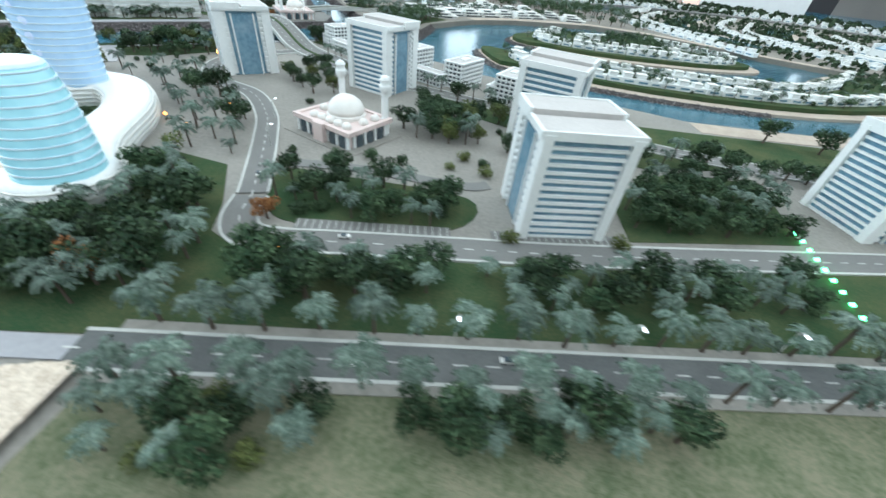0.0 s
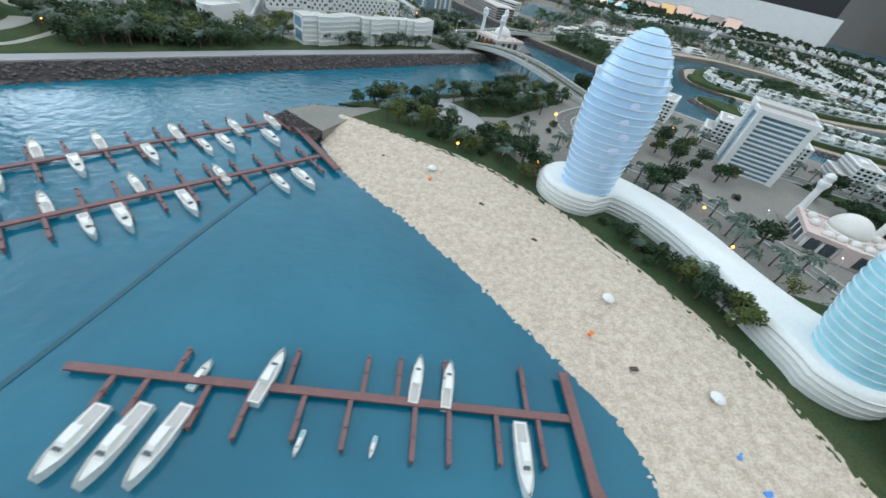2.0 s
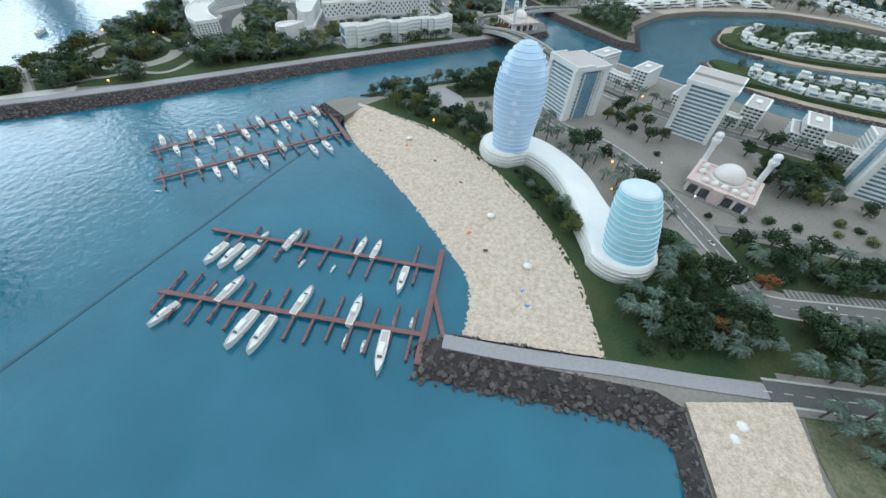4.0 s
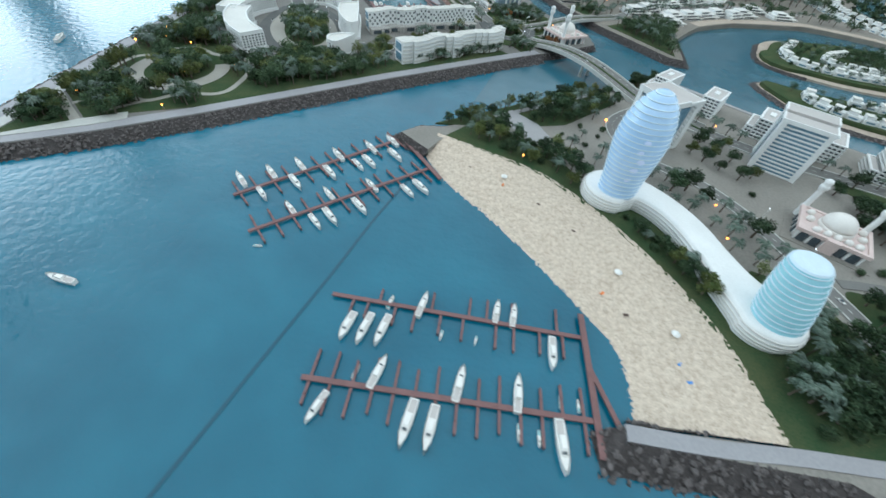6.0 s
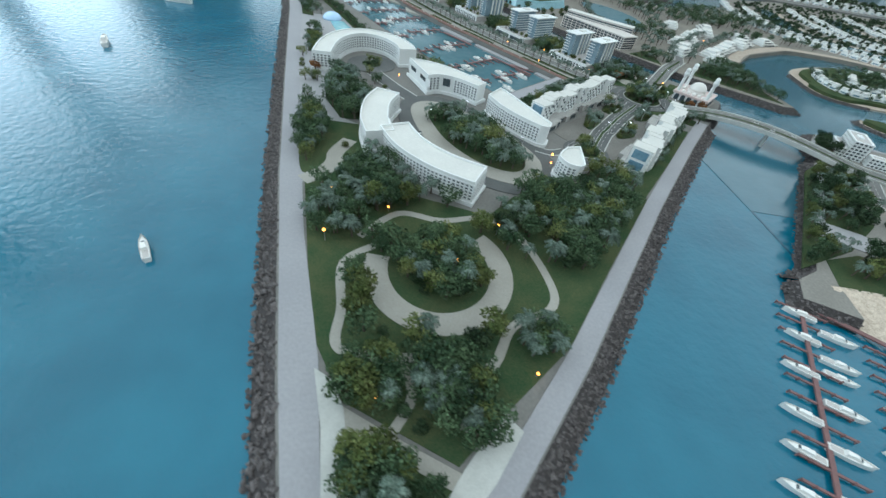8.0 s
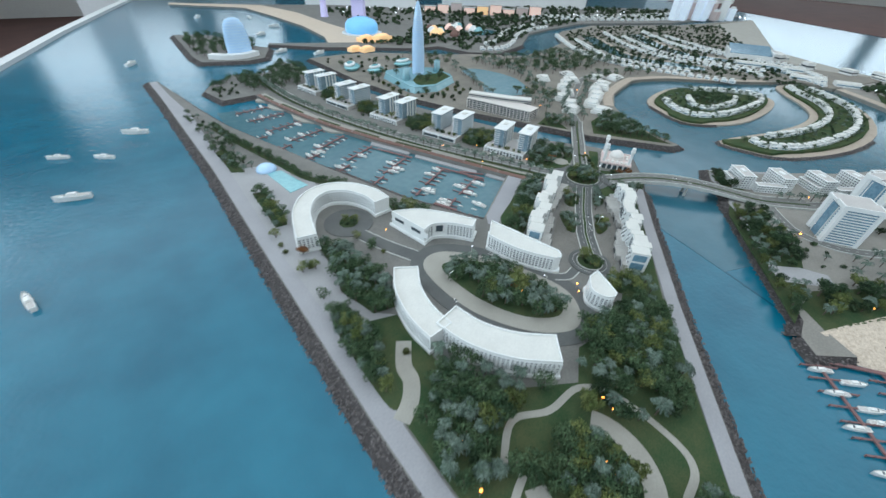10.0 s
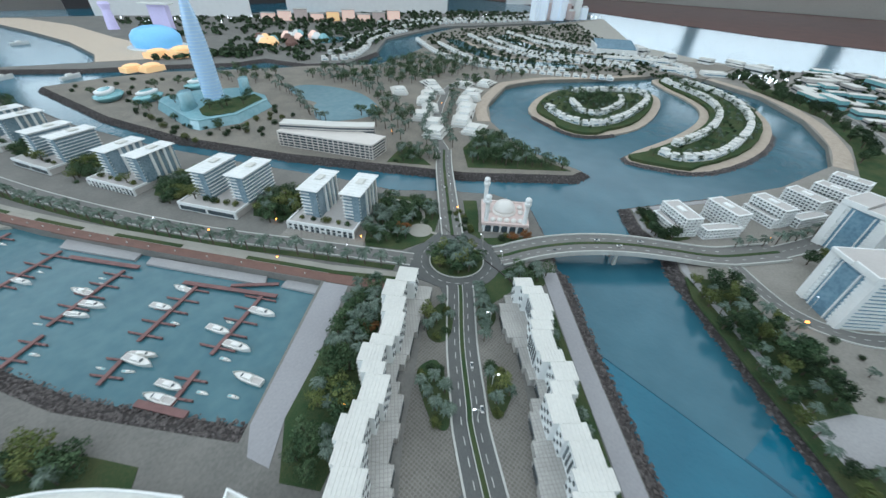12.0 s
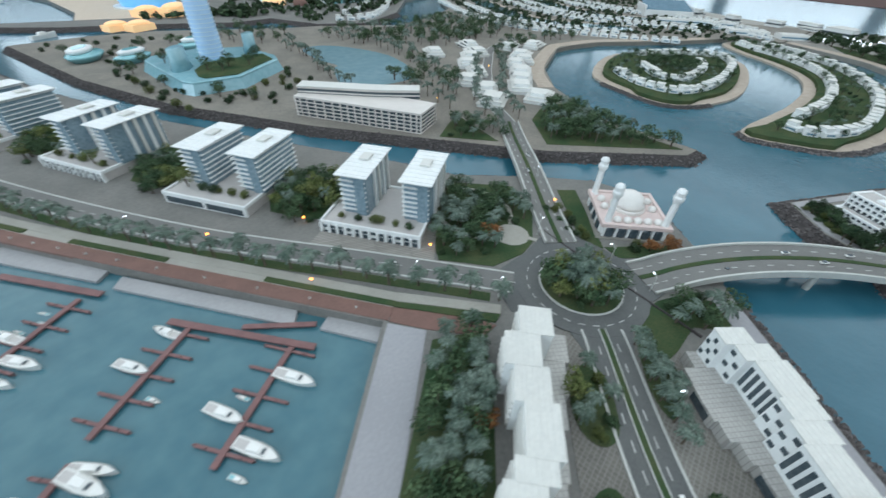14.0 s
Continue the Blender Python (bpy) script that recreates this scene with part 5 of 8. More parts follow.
# ---- apartment pairs along the boulevard ----
def apartment_pair(x, y, rot, label, far=False, white=True):
    """Two balcony towers on one garden podium; the podium's front looks along -y."""
    t = stand("apartment_pair", label, "apartment building", pose(x, y, LZ, 0, 0, rot), "apartment pairs on the boulevard")
    pw, ph, y0, y1 = 0.204, 0.026, -0.098 if white else -0.108, 0.066
    part("podium", box(B(), 0, (y0 + y1) / 2, -0.003, pw, y1 - y0, ph), ROOFGREY, t, "low white podium with a roof garden")
    part("podium_front", box(B(), 0, y0 + 0.001, -0.003, pw + 0.001, 0.005, ph), WHITE, t, "white arcaded podium front")
    part("podium_edge", ribbon(B(), [(-pw / 2, y0), (pw / 2, y0), (pw / 2, y1), (-pw / 2, y1)], 0.004, ph - 0.006, ph + 0.001, True), WHITE, t)
    if white:
        for i in range(13):
            part("arcade_pier", box(B(), -pw / 2 + pw * i / 12, y0 - 0.0025, 0, 0.0052, 0.005, ph - 0.0035 - 0.003 * (i % 2)), WHITE, t)
        for i in range(12):
            for z, hh in ((0.0, 0.0095 if i % 3 else 0.0045), (0.0125, 0.0055)):
                part("shop_window", box(B(), -pw / 2 + pw * (i + 0.5) / 12, y0 - 0.0018, z, 0.0105 if i % 4 else 0.0070, 0.003, hh), DARKGLASS, t)
    else:
        for s in (-1, 1):
            part("shop_window", box(B(), s * pw * 0.245, y0 - 0.0022, 0.004, pw * 0.44, 0.002, 0.013), DARKGLASS, t, "long dark shop window")
    n, step = 8, 0.0107
    for s in (-1, 1):
        cx, cy = 0.018 + s * 0.063, 0.010 if s < 0 else 0.018
        tw = part("tower", box(B(), cx, cy, ph - 0.003, 0.052, 0.122, n * step + 0.004), APTGLASS, t, "blue glazed tower with white balconies")
        fl = part("balcony", box(B(), -0.0024, 0, 0, 0.0545 if white else 0.064, 0.1300, 0.0017), WHITE, tw)
        fl.matrix_local = pose(cx, cy - 0.001, ph + step * 0.6)
        for i in range(1, n):
            piece("balcony", fl.data, tw, pose(cx, cy - 0.001, ph + step * (i + 0.6)))
        for k in range(4 if white else 0):
            for sx in (-1, 1):
                part("wall_fin", box(B(), cx + sx * 0.0270, cy - 0.022 + 0.024 * k, ph - 0.003, 0.007, 0.008, n * step + 0.003), ROOFWHITE if k % 2 else WHITE, tw)
        part("glass_bay", box(B(), cx + 0.013, cy - 0.0635, ph - 0.003, 0.021, 0.006, n * step + 0.001), APTGLASS, tw, "blue glazed bay")
        part("roof", ribbed(B(), cx, cy - 0.002, ph + n * step, 0.066, 0.144, 0.0022, 0, 9, 0.0013), WHITE, tw, "white ribbed roof slab")
        part("roof_hatch", box(B(), cx, cy + 0.01, ph + n * step + 0.003, 0.02, 0.03, 0.004), ROOFWHITE, tw)
    return t


for (px, py), rr, wh in (((-0.515, 2.125), -61, True), ((-0.685, 2.455), -63, False), ((-0.845, 2.815), -67, True), ((-0.985, 3.175), -70, False), ((-1.075, 3.54), -73, True)):
    apartment_pair(px, py, rr, "white balconied apartment towers with blue glazing on a garden podium", white=wh)


# ---- the northern shore ----
cv = stand("curved_hotel", "cream white curved hotel with gridded storeys by the canal", "hotel")
c_line = spline([(-0.345, 2.765), (-0.275, 2.620), (-0.215, 2.490), (-0.160, 2.375)], 6)
c_back = spline([(-0.060, 2.410), (-0.110, 2.540), (-0.175, 2.680), (-0.265, 2.810)], 6)
outl = c_line + c_back
part("glazing", prism(B(), offs(outl, 0.003 if area_of(outl) > 0 else -0.003, True), LZ - 0.003, LZ + 0.059), DARKGLASS, cv, "dark glazing behind a pale grid")
for k in range(6):
    part("floor_band", ribbon(B(), outl, 0.005, LZ + 0.0115 * k - 0.0012, LZ + 0.0115 * k + 0.0010, True), OFFWHITE, cv)
pier = None
for line in (c_line, c_back):
    dense = spline(line, 1)
    for px, py in dense:
        if pier is None:
            pier = part("grid_pier", box(B(), 0, 0, 0, 0.0022, 0.0050, 0.059), OFFWHITE, cv)
            pier.matrix_local = pose(px, py, LZ)
        else:
            piece("grid_pier", pier.data, cv, pose(px, py, LZ))
part("roof", prism(B(), offs(outl, -0.002 if area_of(outl) > 0 else 0.002, True), LZ + 0.059, LZ + 0.062), OFFWHITE, cv, "pale sweeping roof")
up = spline([(-0.30, 2.80), (-0.22, 2.70), (-0.14, 2.60), (-0.04, 2.50)], 6)
part("upper_wing", ribbon(B(), up, 0.05, LZ + 0.02, LZ + 0.082), OFFWHITE, cv, "upper curved wing")
for k in range(3):
    part("upper_glazing", ribbon(B(), up, 0.052, LZ + 0.045 + 0.012 * k, LZ + 0.052 + 0.012 * k), DARKGLASS, cv)
part("upper_roof", ribbon(B(), up, 0.058, LZ + 0.082, LZ + 0.085), ROOFWHITE, cv)

sup = stand("supertall_tower", "slender pale glass supertall tower rising from an aqua base", "tower")
prof = [(0.052, LZ), (0.054, 0.12), (0.052, 0.24), (0.046, 0.34), (0.036, 0.43), (0.022, 0.50), (0.008, 0.535)]
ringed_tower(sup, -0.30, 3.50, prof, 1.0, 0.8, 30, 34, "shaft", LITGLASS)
part("spire", lathe(B(), [(0.004, 0.53), (0.0015, 0.56)], 8, -0.30, 3.50), STEEL, sup)
base = stand("aqua_podium", "translucent aqua stepped podium with roof gardens", "podium")
bp = [(-0.545, 3.62), (-0.540, 3.22), (-0.515, 3.165), (-0.34, 3.140), (-0.10, 3.285), (-0.065, 3.38), (-0.10, 3.62), (-0.30, 3.72), (-0.50, 3.69)]
bm = B()
ins = 0.016 if area_of(bp) > 0 else -0.016
tiers = [[bm.verts.new((*q, z)) for q in offs(bp, g * ins, True)] for z, g in ((LZ - 0.003, 0), (0.058, 1.0), (0.064, 1.0), (0.066, 1.3))]
for lo, hi in zip(tiers, tiers[1:]):
    for i in range(len(lo)):
        bm.faces.new((lo[i - 1], lo[i], hi[i], hi[i - 1]))
bm.faces.new(tiers[-1])
part("lower_tier", bm, PALEAQUA, base)
part("roof_garden", prism(B(), [(-0.46, 3.24), (-0.45, 3.20), (-0.34, 3.18), (-0.13, 3.31), (-0.12, 3.42), (-0.36, 3.42), (-0.44, 3.33)], 0.064, 0.069), GRASS, base, "green roof garden")
for gx, gy, gw in ((-0.46, 3.40, 0.09), (-0.13, 3.50, 0.08)):
    part("glass_wing", lathe(B(), [(gw * 0.80, 0.06), (gw * 0.62, 0.10), (gw * 0.60, 0.138)], 20, gx, gy, 0, 1, 0.5, 55), PALEAQUA, base, "flared aqua wing", True)


def pavilion(x, y, rot, s, label):
    t = stand("oval_pavilion", label, "pavilion", pose(x, y, LZ, 0, 0, rot))
    part("lower_ring", lathe(B(), [(0.085 * s, 0), (0.105 * s, 0.018), (0.110 * s, 0.024), (0.09 * s, 0.028)], 28, 0, 0, 0, 1, 0.6), ICEGLASS, t, smooth=True)
    part("upper_ring", lathe(B(), [(0.075 * s, 0.027), (0.085 * s, 0.040), (0.060 * s, 0.046)], 28, 0.02, 0.02, 0, 1, 0.5), WHITE, t, smooth=True)
    part("roof_eye", lathe(B(), [(0.050 * s, 0.046), (0.048 * s, 0.0475)], 24, 0.02, 0.02, 0, 1, 0.5), ICEGLASS, t)
    return t


pavilion(-0.66, 3.98, 60, 1.0, "white oval pavilion with an aqua glass ring")
pavilion(-0.52, 3.82, 30, 0.8, "white oval pavilion with an aqua glass ring")
pavilion(-0.22, 3.92, 20, 0.9, "white oval pavilion with an aqua glass ring")


# ---- villas ----
def villa(m, s=1.0, label="small white flat-roofed villa"):
    t = stand("villa", label, "villa", m, "villas")
    part("body", box(B(), 0, 0, -0.002, 0.040, 0.030, 0.015), WHITE, t)
    part("upper_floor", box(B(), -0.006, 0.002, 0.013, 0.024, 0.024, 0.010), WHITE, t)
    part("window_band", box(B(), 0, -0.0148, 0.004, 0.024, 0.0012, 0.0045), GLASS, t)
    part("roof", box(B(), -0.006, 0.002, 0.023, 0.027, 0.027, 0.0014), ROOFWHITE, t)
    return t


VILLA = None


FAR_VILLAS = []


def put_villa(x, y, rot, s=1.0, z=LZ, far=False):
    global VILLA
    m = pose(x, y, z, 0, 0, rot) @ Matrix.Diagonal((s, s, s * 1.0, 1))
    if far:
        FAR_VILLAS.append(m)
        return
    if VILLA is None:
        VILLA = villa(pose(x, y, z, 0, 0, rot))
    else:
        copy_thing(VILLA, m)


def villa_row(line, gap, s=1.0, closed=False, flip=0, far=False):
    p = spline(line, 8, closed)
    run, due = 0.0, gap / 2
    for c, d in zip(p, p[1:] + (p[:1] if closed else [])):
        seg = Vector(d) - Vector(c)
        while seg.length > 0 and due < run + seg.length:
            q = Vector(c) + seg * ((due - run) / seg.length)
            put_villa(q.x, q.y, math.degrees(math.atan2(seg.y, seg.x)) + flip + random.uniform(-6, 6), 1.18 * s * random.uniform(0.88, 1.1), far=far)
            due += gap * random.uniform(0.92, 1.08)
        run += seg.length


villa_row([(1.05, 2.26), (0.93, 2.10), (0.93, 1.94), (1.15, 1.86), (1.58, 1.87), (1.80, 1.95), (1.78, 2.10), (1.50, 2.32)], 0.047, 0.96)
villa_row([(1.28, 2.22), (1.12, 2.08), (1.16, 1.98), (1.45, 1.97), (1.60, 2.04)], 0.045, 0.90)
villa_row([(0.80, 1.55), (0.79, 1.46), (0.95, 1.36), (1.28, 1.31), (1.70, 1.33), (2.10, 1.48), (2.36, 1.72), (2.46, 1.90)], 0.047, 0.96)
villa_row([(0.95, 1.53), (1.20, 1.47), (1.50, 1.46), (1.80, 1.51), (2.05, 1.65), (2.22, 1.84), (2.36, 1.98)], 0.046, 0.94)
for arc in ARCS:
    villa_row(arc, 0.064, 1.04, far=True)
    villa_row(offs(spline(arc, 3), 0.17)[1:-1:3], 0.066, 1.04, far=True)
villa_row([(0.80, 4.20), (1.05, 4.12), (1.40, 4.36), (1.75, 4.68), (2.15, 4.90), (2.6, 5.05)], 0.085, 1.15, far=True)
villa_row([(1.00, 4.36), (1.30, 4.50), (1.62, 4.82), (2.0, 5.05), (2.6, 5.25)], 0.085, 1.15, far=True)
for k in range(3):
    villa_row([(2.8, 5.35 + 0.25 * k), (3.8, 5.35 + 0.2 * k), (4.8, 5.0 + 0.22 * k), (6.2, 4.95 + 0.2 * k)], 0.12, 1.3, far=True)


def join_villas():
    """The far villa rows, past counting, as one mesh."""
    vs, fs, mats, names = [], [], [], {}
    for child in VILLA.children:
        slot = names.setdefault(child.data.materials[0].name, len(names))
        co = [v.co.copy() for v in child.data.vertices]
        polys = [tuple(p.vertices) for p in child.data.polygons]
        for m in FAR_VILLAS:
            o = len(vs)
            vs += [tuple(m @ c) for c in co]
            fs += [tuple(i + o for i in q) for q in polys]
            mats += [slot] * len(polys)
    me = bpy.data.meshes.new("far_villas")
    me.from_pydata(vs, [], fs)
    for nm in names:
        me.materials.append(bpy.data.materials[nm])
    me.polygons.foreach_set("material_index", mats)
    tagged(new("far_villas", me), "long rows of small white far villas", "villas", kind="stuff")


join_villas()


def terrace_villa(x, y, rot, s, label):
    t = stand("terrace_villa", label, "villa", pose(x, y, LZ, 0, 0, rot), "terrace villas")
    for k, (w, d, ox) in enumerate(((0.125, 0.075, 0), (0.095, 0.060, -0.010), (0.055, 0.045, -0.020))):
        st = part("storey", box(B(), ox * s, 0, 0.012 * k - 0.002, w * s, d * s, 0.012), WHITE, t, "white storey")
        for e in (-1, 1):
            part("window_band", box(B(), ox * s, e * d * s / 2, 0.012 * k + 0.0025, w * s * 0.7, 0.0014, 0.0055), DARKGLASS, st)
        part("floor_slab", box(B(), (ox + 0.004) * s, 0, 0.012 * k + 0.0095, w * 1.08 * s, d * 1.12 * s, 0.0022), ROOFWHITE, st, "projecting white roof slab")
    return t


for x, y, r in ((0.25, 2.40, 20), (0.41, 2.30, 25), (0.50, 2.68, 40), (0.66, 2.55, 40), (0.58, 2.80, 45), (0.76, 2.64, 40), (0.80, 2.92, 50), (0.94, 2.73, 30), (1.20, 2.81, 10), (0.62, 3.06, 60), (0.70, 2.88, 45), (0.33, 2.50, 30), (0.46, 2.42, 30), (0.90, 3.06, 60), (1.06, 2.88, 20), (0.38, 2.62, 40), (0.56, 2.48, 35), (0.86, 2.66, 40)):
    terrace_villa(x, y, r + random.uniform(-10, 10), random.uniform(1.08, 1.22), "white terraced villa with projecting roof slabs among palms")


# ---- far landmarks ----
far = stand("sail_tower", "pale glass sail-shaped tower over a curved low wing", "tower")
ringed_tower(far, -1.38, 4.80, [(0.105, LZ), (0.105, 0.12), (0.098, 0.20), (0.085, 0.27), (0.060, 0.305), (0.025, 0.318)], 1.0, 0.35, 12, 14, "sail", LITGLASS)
part("curved_wing", ribbon(B(), spline([(-1.62, 4.80), (-1.50, 4.72), (-1.36, 4.72), (-1.25, 4.80)], 6), 0.07, LZ - 0.003, 0.06), WHITE, far, "low white curved wing")
ho = stand("domed_resort_hall", "blue-lit domed hall with a violet tower on the far shore", "hall")
PALELIT = mat("pale_lit_glass_tower", (0.72, 0.80, 0.88), 0.3, emit=0.25, amount=0.5)
BLUELIT = mat("blue_lit_acrylic", (0.18, 0.46, 0.76), 0.3, emit=0.45, amount=0.3)
VIOLET = mat("violet_lit_acrylic", (0.62, 0.58, 0.86), 0.3, emit=0.20, amount=0.4)
AMBER = mat("amber_lit_acrylic", (0.95, 0.60, 0.30), 0.5, emit=0.38, amount=0.4)
PINK = mat("pink_lit_wall", (0.92, 0.64, 0.54), 0.5, emit=0.30, amount=0.5)
part("drum", lathe(B(), [(0.17, LZ - 0.003), (0.19, 0.07), (0.185, 0.12), (0.15, 0.16), (0.08, 0.185)], 28, 0.05, 5.50), BLUELIT, ho, "blue lit drum", True)
part("plinth", lathe(B(), [(0.23, LZ - 0.003), (0.23, 0.035)], 28, 0.05, 5.50), WHITE, ho)
part("violet_tower", box(B(), 0.44, 6.55, LZ - 0.003, 0.17, 0.10, 0.24, -40), VIOLET, ho, "violet lit slab tower")
part("roof_deck", box(B(), 0.42, 6.53, 0.26, 0.30, 0.14, 0.014, -40), WHITE, ho)
tw = stand("violet_slab_tower", "slim violet tower on the far shore", "tower")
part("shaft", lathe(B(), [(0.055, LZ - 0.003), (0.04, 0.20), (0.055, 0.25), (0.045, 0.27)], 16, 0.05, 6.87), VIOLET, tw)
for x, y, r in ((-0.10, 5.03, 0.10), (0.06, 4.97, 0.12), (-0.38, 4.63, 0.075), (-0.28, 4.57, 0.08)):
    d = stand("amber_vault", "amber-lit rounded vault hall near the bay", "hall")
    part("hall", box(B(), x, y, LZ - 0.003, r * 1.7, r * 1.0, r * 0.42, 20), AMBER, d)
    part("vault", lathe(B(), [(r * 0.8 * math.cos(a), LZ + r * 0.40 + r * 0.24 * math.sin(a)) for a in (0, 0.4, 0.8, 1.2, 1.5)], 20, x, y, 0, 1, 0.6, 20), AMBER, d, smooth=True)
for k in range(9):
    w = stand("lit_terrace", "pink-lit long terrace building on the far shore", "building")
    bx, by = 1.80 + 0.175 * k, 6.90 - 0.119 * k
    part("wall", box(B(), bx, by, LZ - 0.003, 0.17, 0.10, 0.085 + 0.025 * ((k * 7) % 3), -34), (PINK, PINK, CREAM, PINK, AMBER)[k % 5], w)
    part("roof", box(B(), bx, by, LZ + 0.082 + 0.025 * ((k * 7) % 3), 0.18, 0.11, 0.008, -34), ROOFGREY, w)
for k in range(14):
    x, y = 5.35 + 0.095 * k + 0.05 * math.sin(5 * k), 4.90 - 0.02 * k + 0.12 * math.sin(3 * k)
    h = (0.30 if k < 5 else 0.12) + 0.20 * abs(math.sin(2.3 * k + 0.4))
    w = stand("skyline_tower", "pale lit glass tower of the far skyline", "tower")
    part("shaft", box(B(), x, y, LZ - 0.003, 0.10, 0.10, h, 11 * k), PALELIT if k < 5 else (PALELIT, WHITE, CREAM)[k % 3], w)
    part("crown", box(B(), x, y, LZ + h - 0.003, 0.06, 0.06, 0.03, 11 * k), WHITE, w)
strip_of_lagoon = [(1.2, 0.80), (1.6, 0.72), (2.1, 0.88), (2.8, 1.25), (3.0, 1.7), (2.6, 1.7), (2.0, 1.2), (1.2, 1.0)]
th = stand("funfair", "colourful theme park halls on the far island", "funfair")
for k in range(16):
    x, y = 0.75 + 0.75 * random.random(), 4.95 + 0.5 * random.random()
    c = (WHITE, AMBER, ICEGLASS, REDPAVE, PINK)[k % 5]
    part("hall", lathe(B(), [(0.06, LZ - 0.003), (0.055, 0.05), (0.02, 0.09)], 10, x, y), c, th)
for k in range(64):
    x, y = (3.3 + 0.9 * random.random(), 1.25 + 1.6 * random.random()) if k % 3 == 0 else (1.75 + 2.2 * random.random(), 0.42 + 0.75 * random.random())
    if (inside(EAST, x, y) and not inside(strip_of_lagoon, x, y)) or inside(NORTH, x, y):
        w = stand("low_town_hall", "low pale flat-roofed building of the eastern town", "hall", pose(x, y, LZ, 0, 0, random.choice((24, 30, 36, 114, 120)) if y < 1.2 else random.uniform(40, 80)), "eastern town buildings")
        lx, ly, h = random.uniform(0.09, 0.22), random.uniform(0.05, 0.09), random.choice((0.02, 0.03, 0.045, 0.06))
        part("wall", box(B(), 0, 0, -0.003, lx, ly, h), (WHITE, ICEGLASS, ROOFGREY)[k % 3], w)
        part("window_band", box(B(), 0, 0, h * 0.35, lx + 0.002, ly + 0.002, h * 0.22), DARKGLASS, w)
        part("roof", box(B(), 0, 0, h - 0.003, lx + 0.006, ly + 0.006, 0.003), ROOFWHITE, w)
bh = stand("blue_roof_hall", "white hall with a sloping blue glass roof", "hall", pose(3.32, 2.76, LZ, 0, 0, -58))
part("wall", box(B(), 0, 0, -0.003, 0.40, 0.30, 0.055), WHITE, bh)
roof = part("glass_roof", box(B(), 0, 0, 0, 0.38, 0.30, 0.008), GLASS, bh, "sloping blue glass roof")
roof.matrix_local = pose(0, 0.01, 0.075, 9)
for sx in (-1, 1):
    part("gable", prism(B(), [(sx * 0.20 - 0.006, -0.15), (sx * 0.20 + 0.006, -0.15), (sx * 0.20 + 0.006, 0.16), (sx * 0.20 - 0.006, 0.16)], 0.05, 0.082), WHITE, bh)
for x, y, r, lx, ly in ((2.98, 2.52, -58, 0.36, 0.09), (2.84, 2.02, -68, 0.26, 0.10), (2.93, 1.76, -60, 0.18, 0.11), (3.10, 2.28, -62, 0.24, 0.08)):
    lw = stand("long_white_hall", "long white flat-roofed hall of the far town", "hall", pose(x, y, LZ, 0, 0, r), "far town halls")
    part("wall", box(B(), 0, 0, -0.003, lx, ly, 0.030), WHITE, lw)
    part("window_band", box(B(), 0, 0, 0.010, lx * 0.96, ly + 0.002, 0.008), GLASS, lw)
    for q in range(4):
        part("roof_rib", box(B(), 0, ly * (q - 1.5) / 4, 0.027, lx, ly * 0.14, 0.004), ROOFWHITE, lw)
sh = stand("spa_dome", "pale aqua glass dome beside a shallow pool", "dome")
part("dome", lathe(B(), [(0.045 * math.cos(a), LZ + 0.030 * math.sin(a)) for a in (0, 0.3, 0.6, 0.9, 1.2, 1.5)], 24, -1.655, 2.46), LITGLASS, sh, smooth=True)
slab("shallow_pool", [(-1.665, 2.43), (-1.615, 2.205), (-1.535, 2.235), (-1.60, 2.42)], ICEGLASS, "shallow pale aqua pool", LZ + 0.002, "pool")


# ---- bridges ----
def bridge(name, line, w, rise, label, z0=LZ, start=0.0, end=1.0):
    """An arched road deck on slim piers."""
    p = spline(line, 8)
    t = stand(name, label, "bridge")
    k = len(p)
    zs = []
    for i in range(k):
        u = i / (k - 1)
        zs.append(z0 + 0.0036 + rise * math.sin(math.pi * min(1, max(0, (u - start) / (end - start)))) ** 1.2)

    def deck(off, width, lo, hi):
        bm = B()
        a, b = offs(p, off + width / 2), offs(p, off - width / 2)
        v = [[bm.verts.new((*q, z + dz)) for q, z in zip(l, zs)] for l, dz in ((a, hi), (b, hi), (a, lo), (b, lo))]
        for i in range(k - 1):
            bm.faces.new((v[0][i], v[1][i], v[1][i + 1], v[0][i + 1]))
            bm.faces.new((v[2][i], v[2][i + 1], v[3][i + 1], v[3][i]))
            bm.faces.new((v[0][i], v[0][i + 1], v[2][i + 1], v[2][i]))
            bm.faces.new((v[1][i + 1], v[1][i], v[3][i], v[3][i + 1]))
        for i in (0, k - 1):
            bm.faces.new((v[0][i], v[2][i], v[3][i], v[1][i]))
        return bm

    part("deck", deck(0, w, -0.007, 0.0), ROADGREY, t, "grey road deck")
    for s in (-1, 1):
        part("parapet", deck(s * (w / 2 - 0.0005), 0.004, -0.009, 0.0042), KERB, t, "pale parapet")
    part("median", deck(0, 0.009, 0.0, 0.0014), GRASS, t, "green median strip")
    bm = B()
    for s in (-1, 1):
        q = offs(p, s * w / 4)
        for i in range(0, k - 1, 2):
            c, d = Vector(q[i]), Vector(q[i + 1])
            m = (c + d) / 2
            box(bm, m.x, m.y, (zs[i] + zs[i + 1]) / 2 + 0.0002, 0.011, 0.0016, 0.0006, math.degrees(math.atan2((d - c).y, (d - c).x)))
    part("lane_marks", bm, MARKING, t, "white dashed lane marks")
    i = int(k * 0.5)
    for s in (-1, 1):
        c = offs(p, s * w * 0.25)[i]
        part("pier", lathe(B(), [(0.006, -0.004), (0.004, zs[i] - 0.006)], 10, *c), KERB, t)
    return t


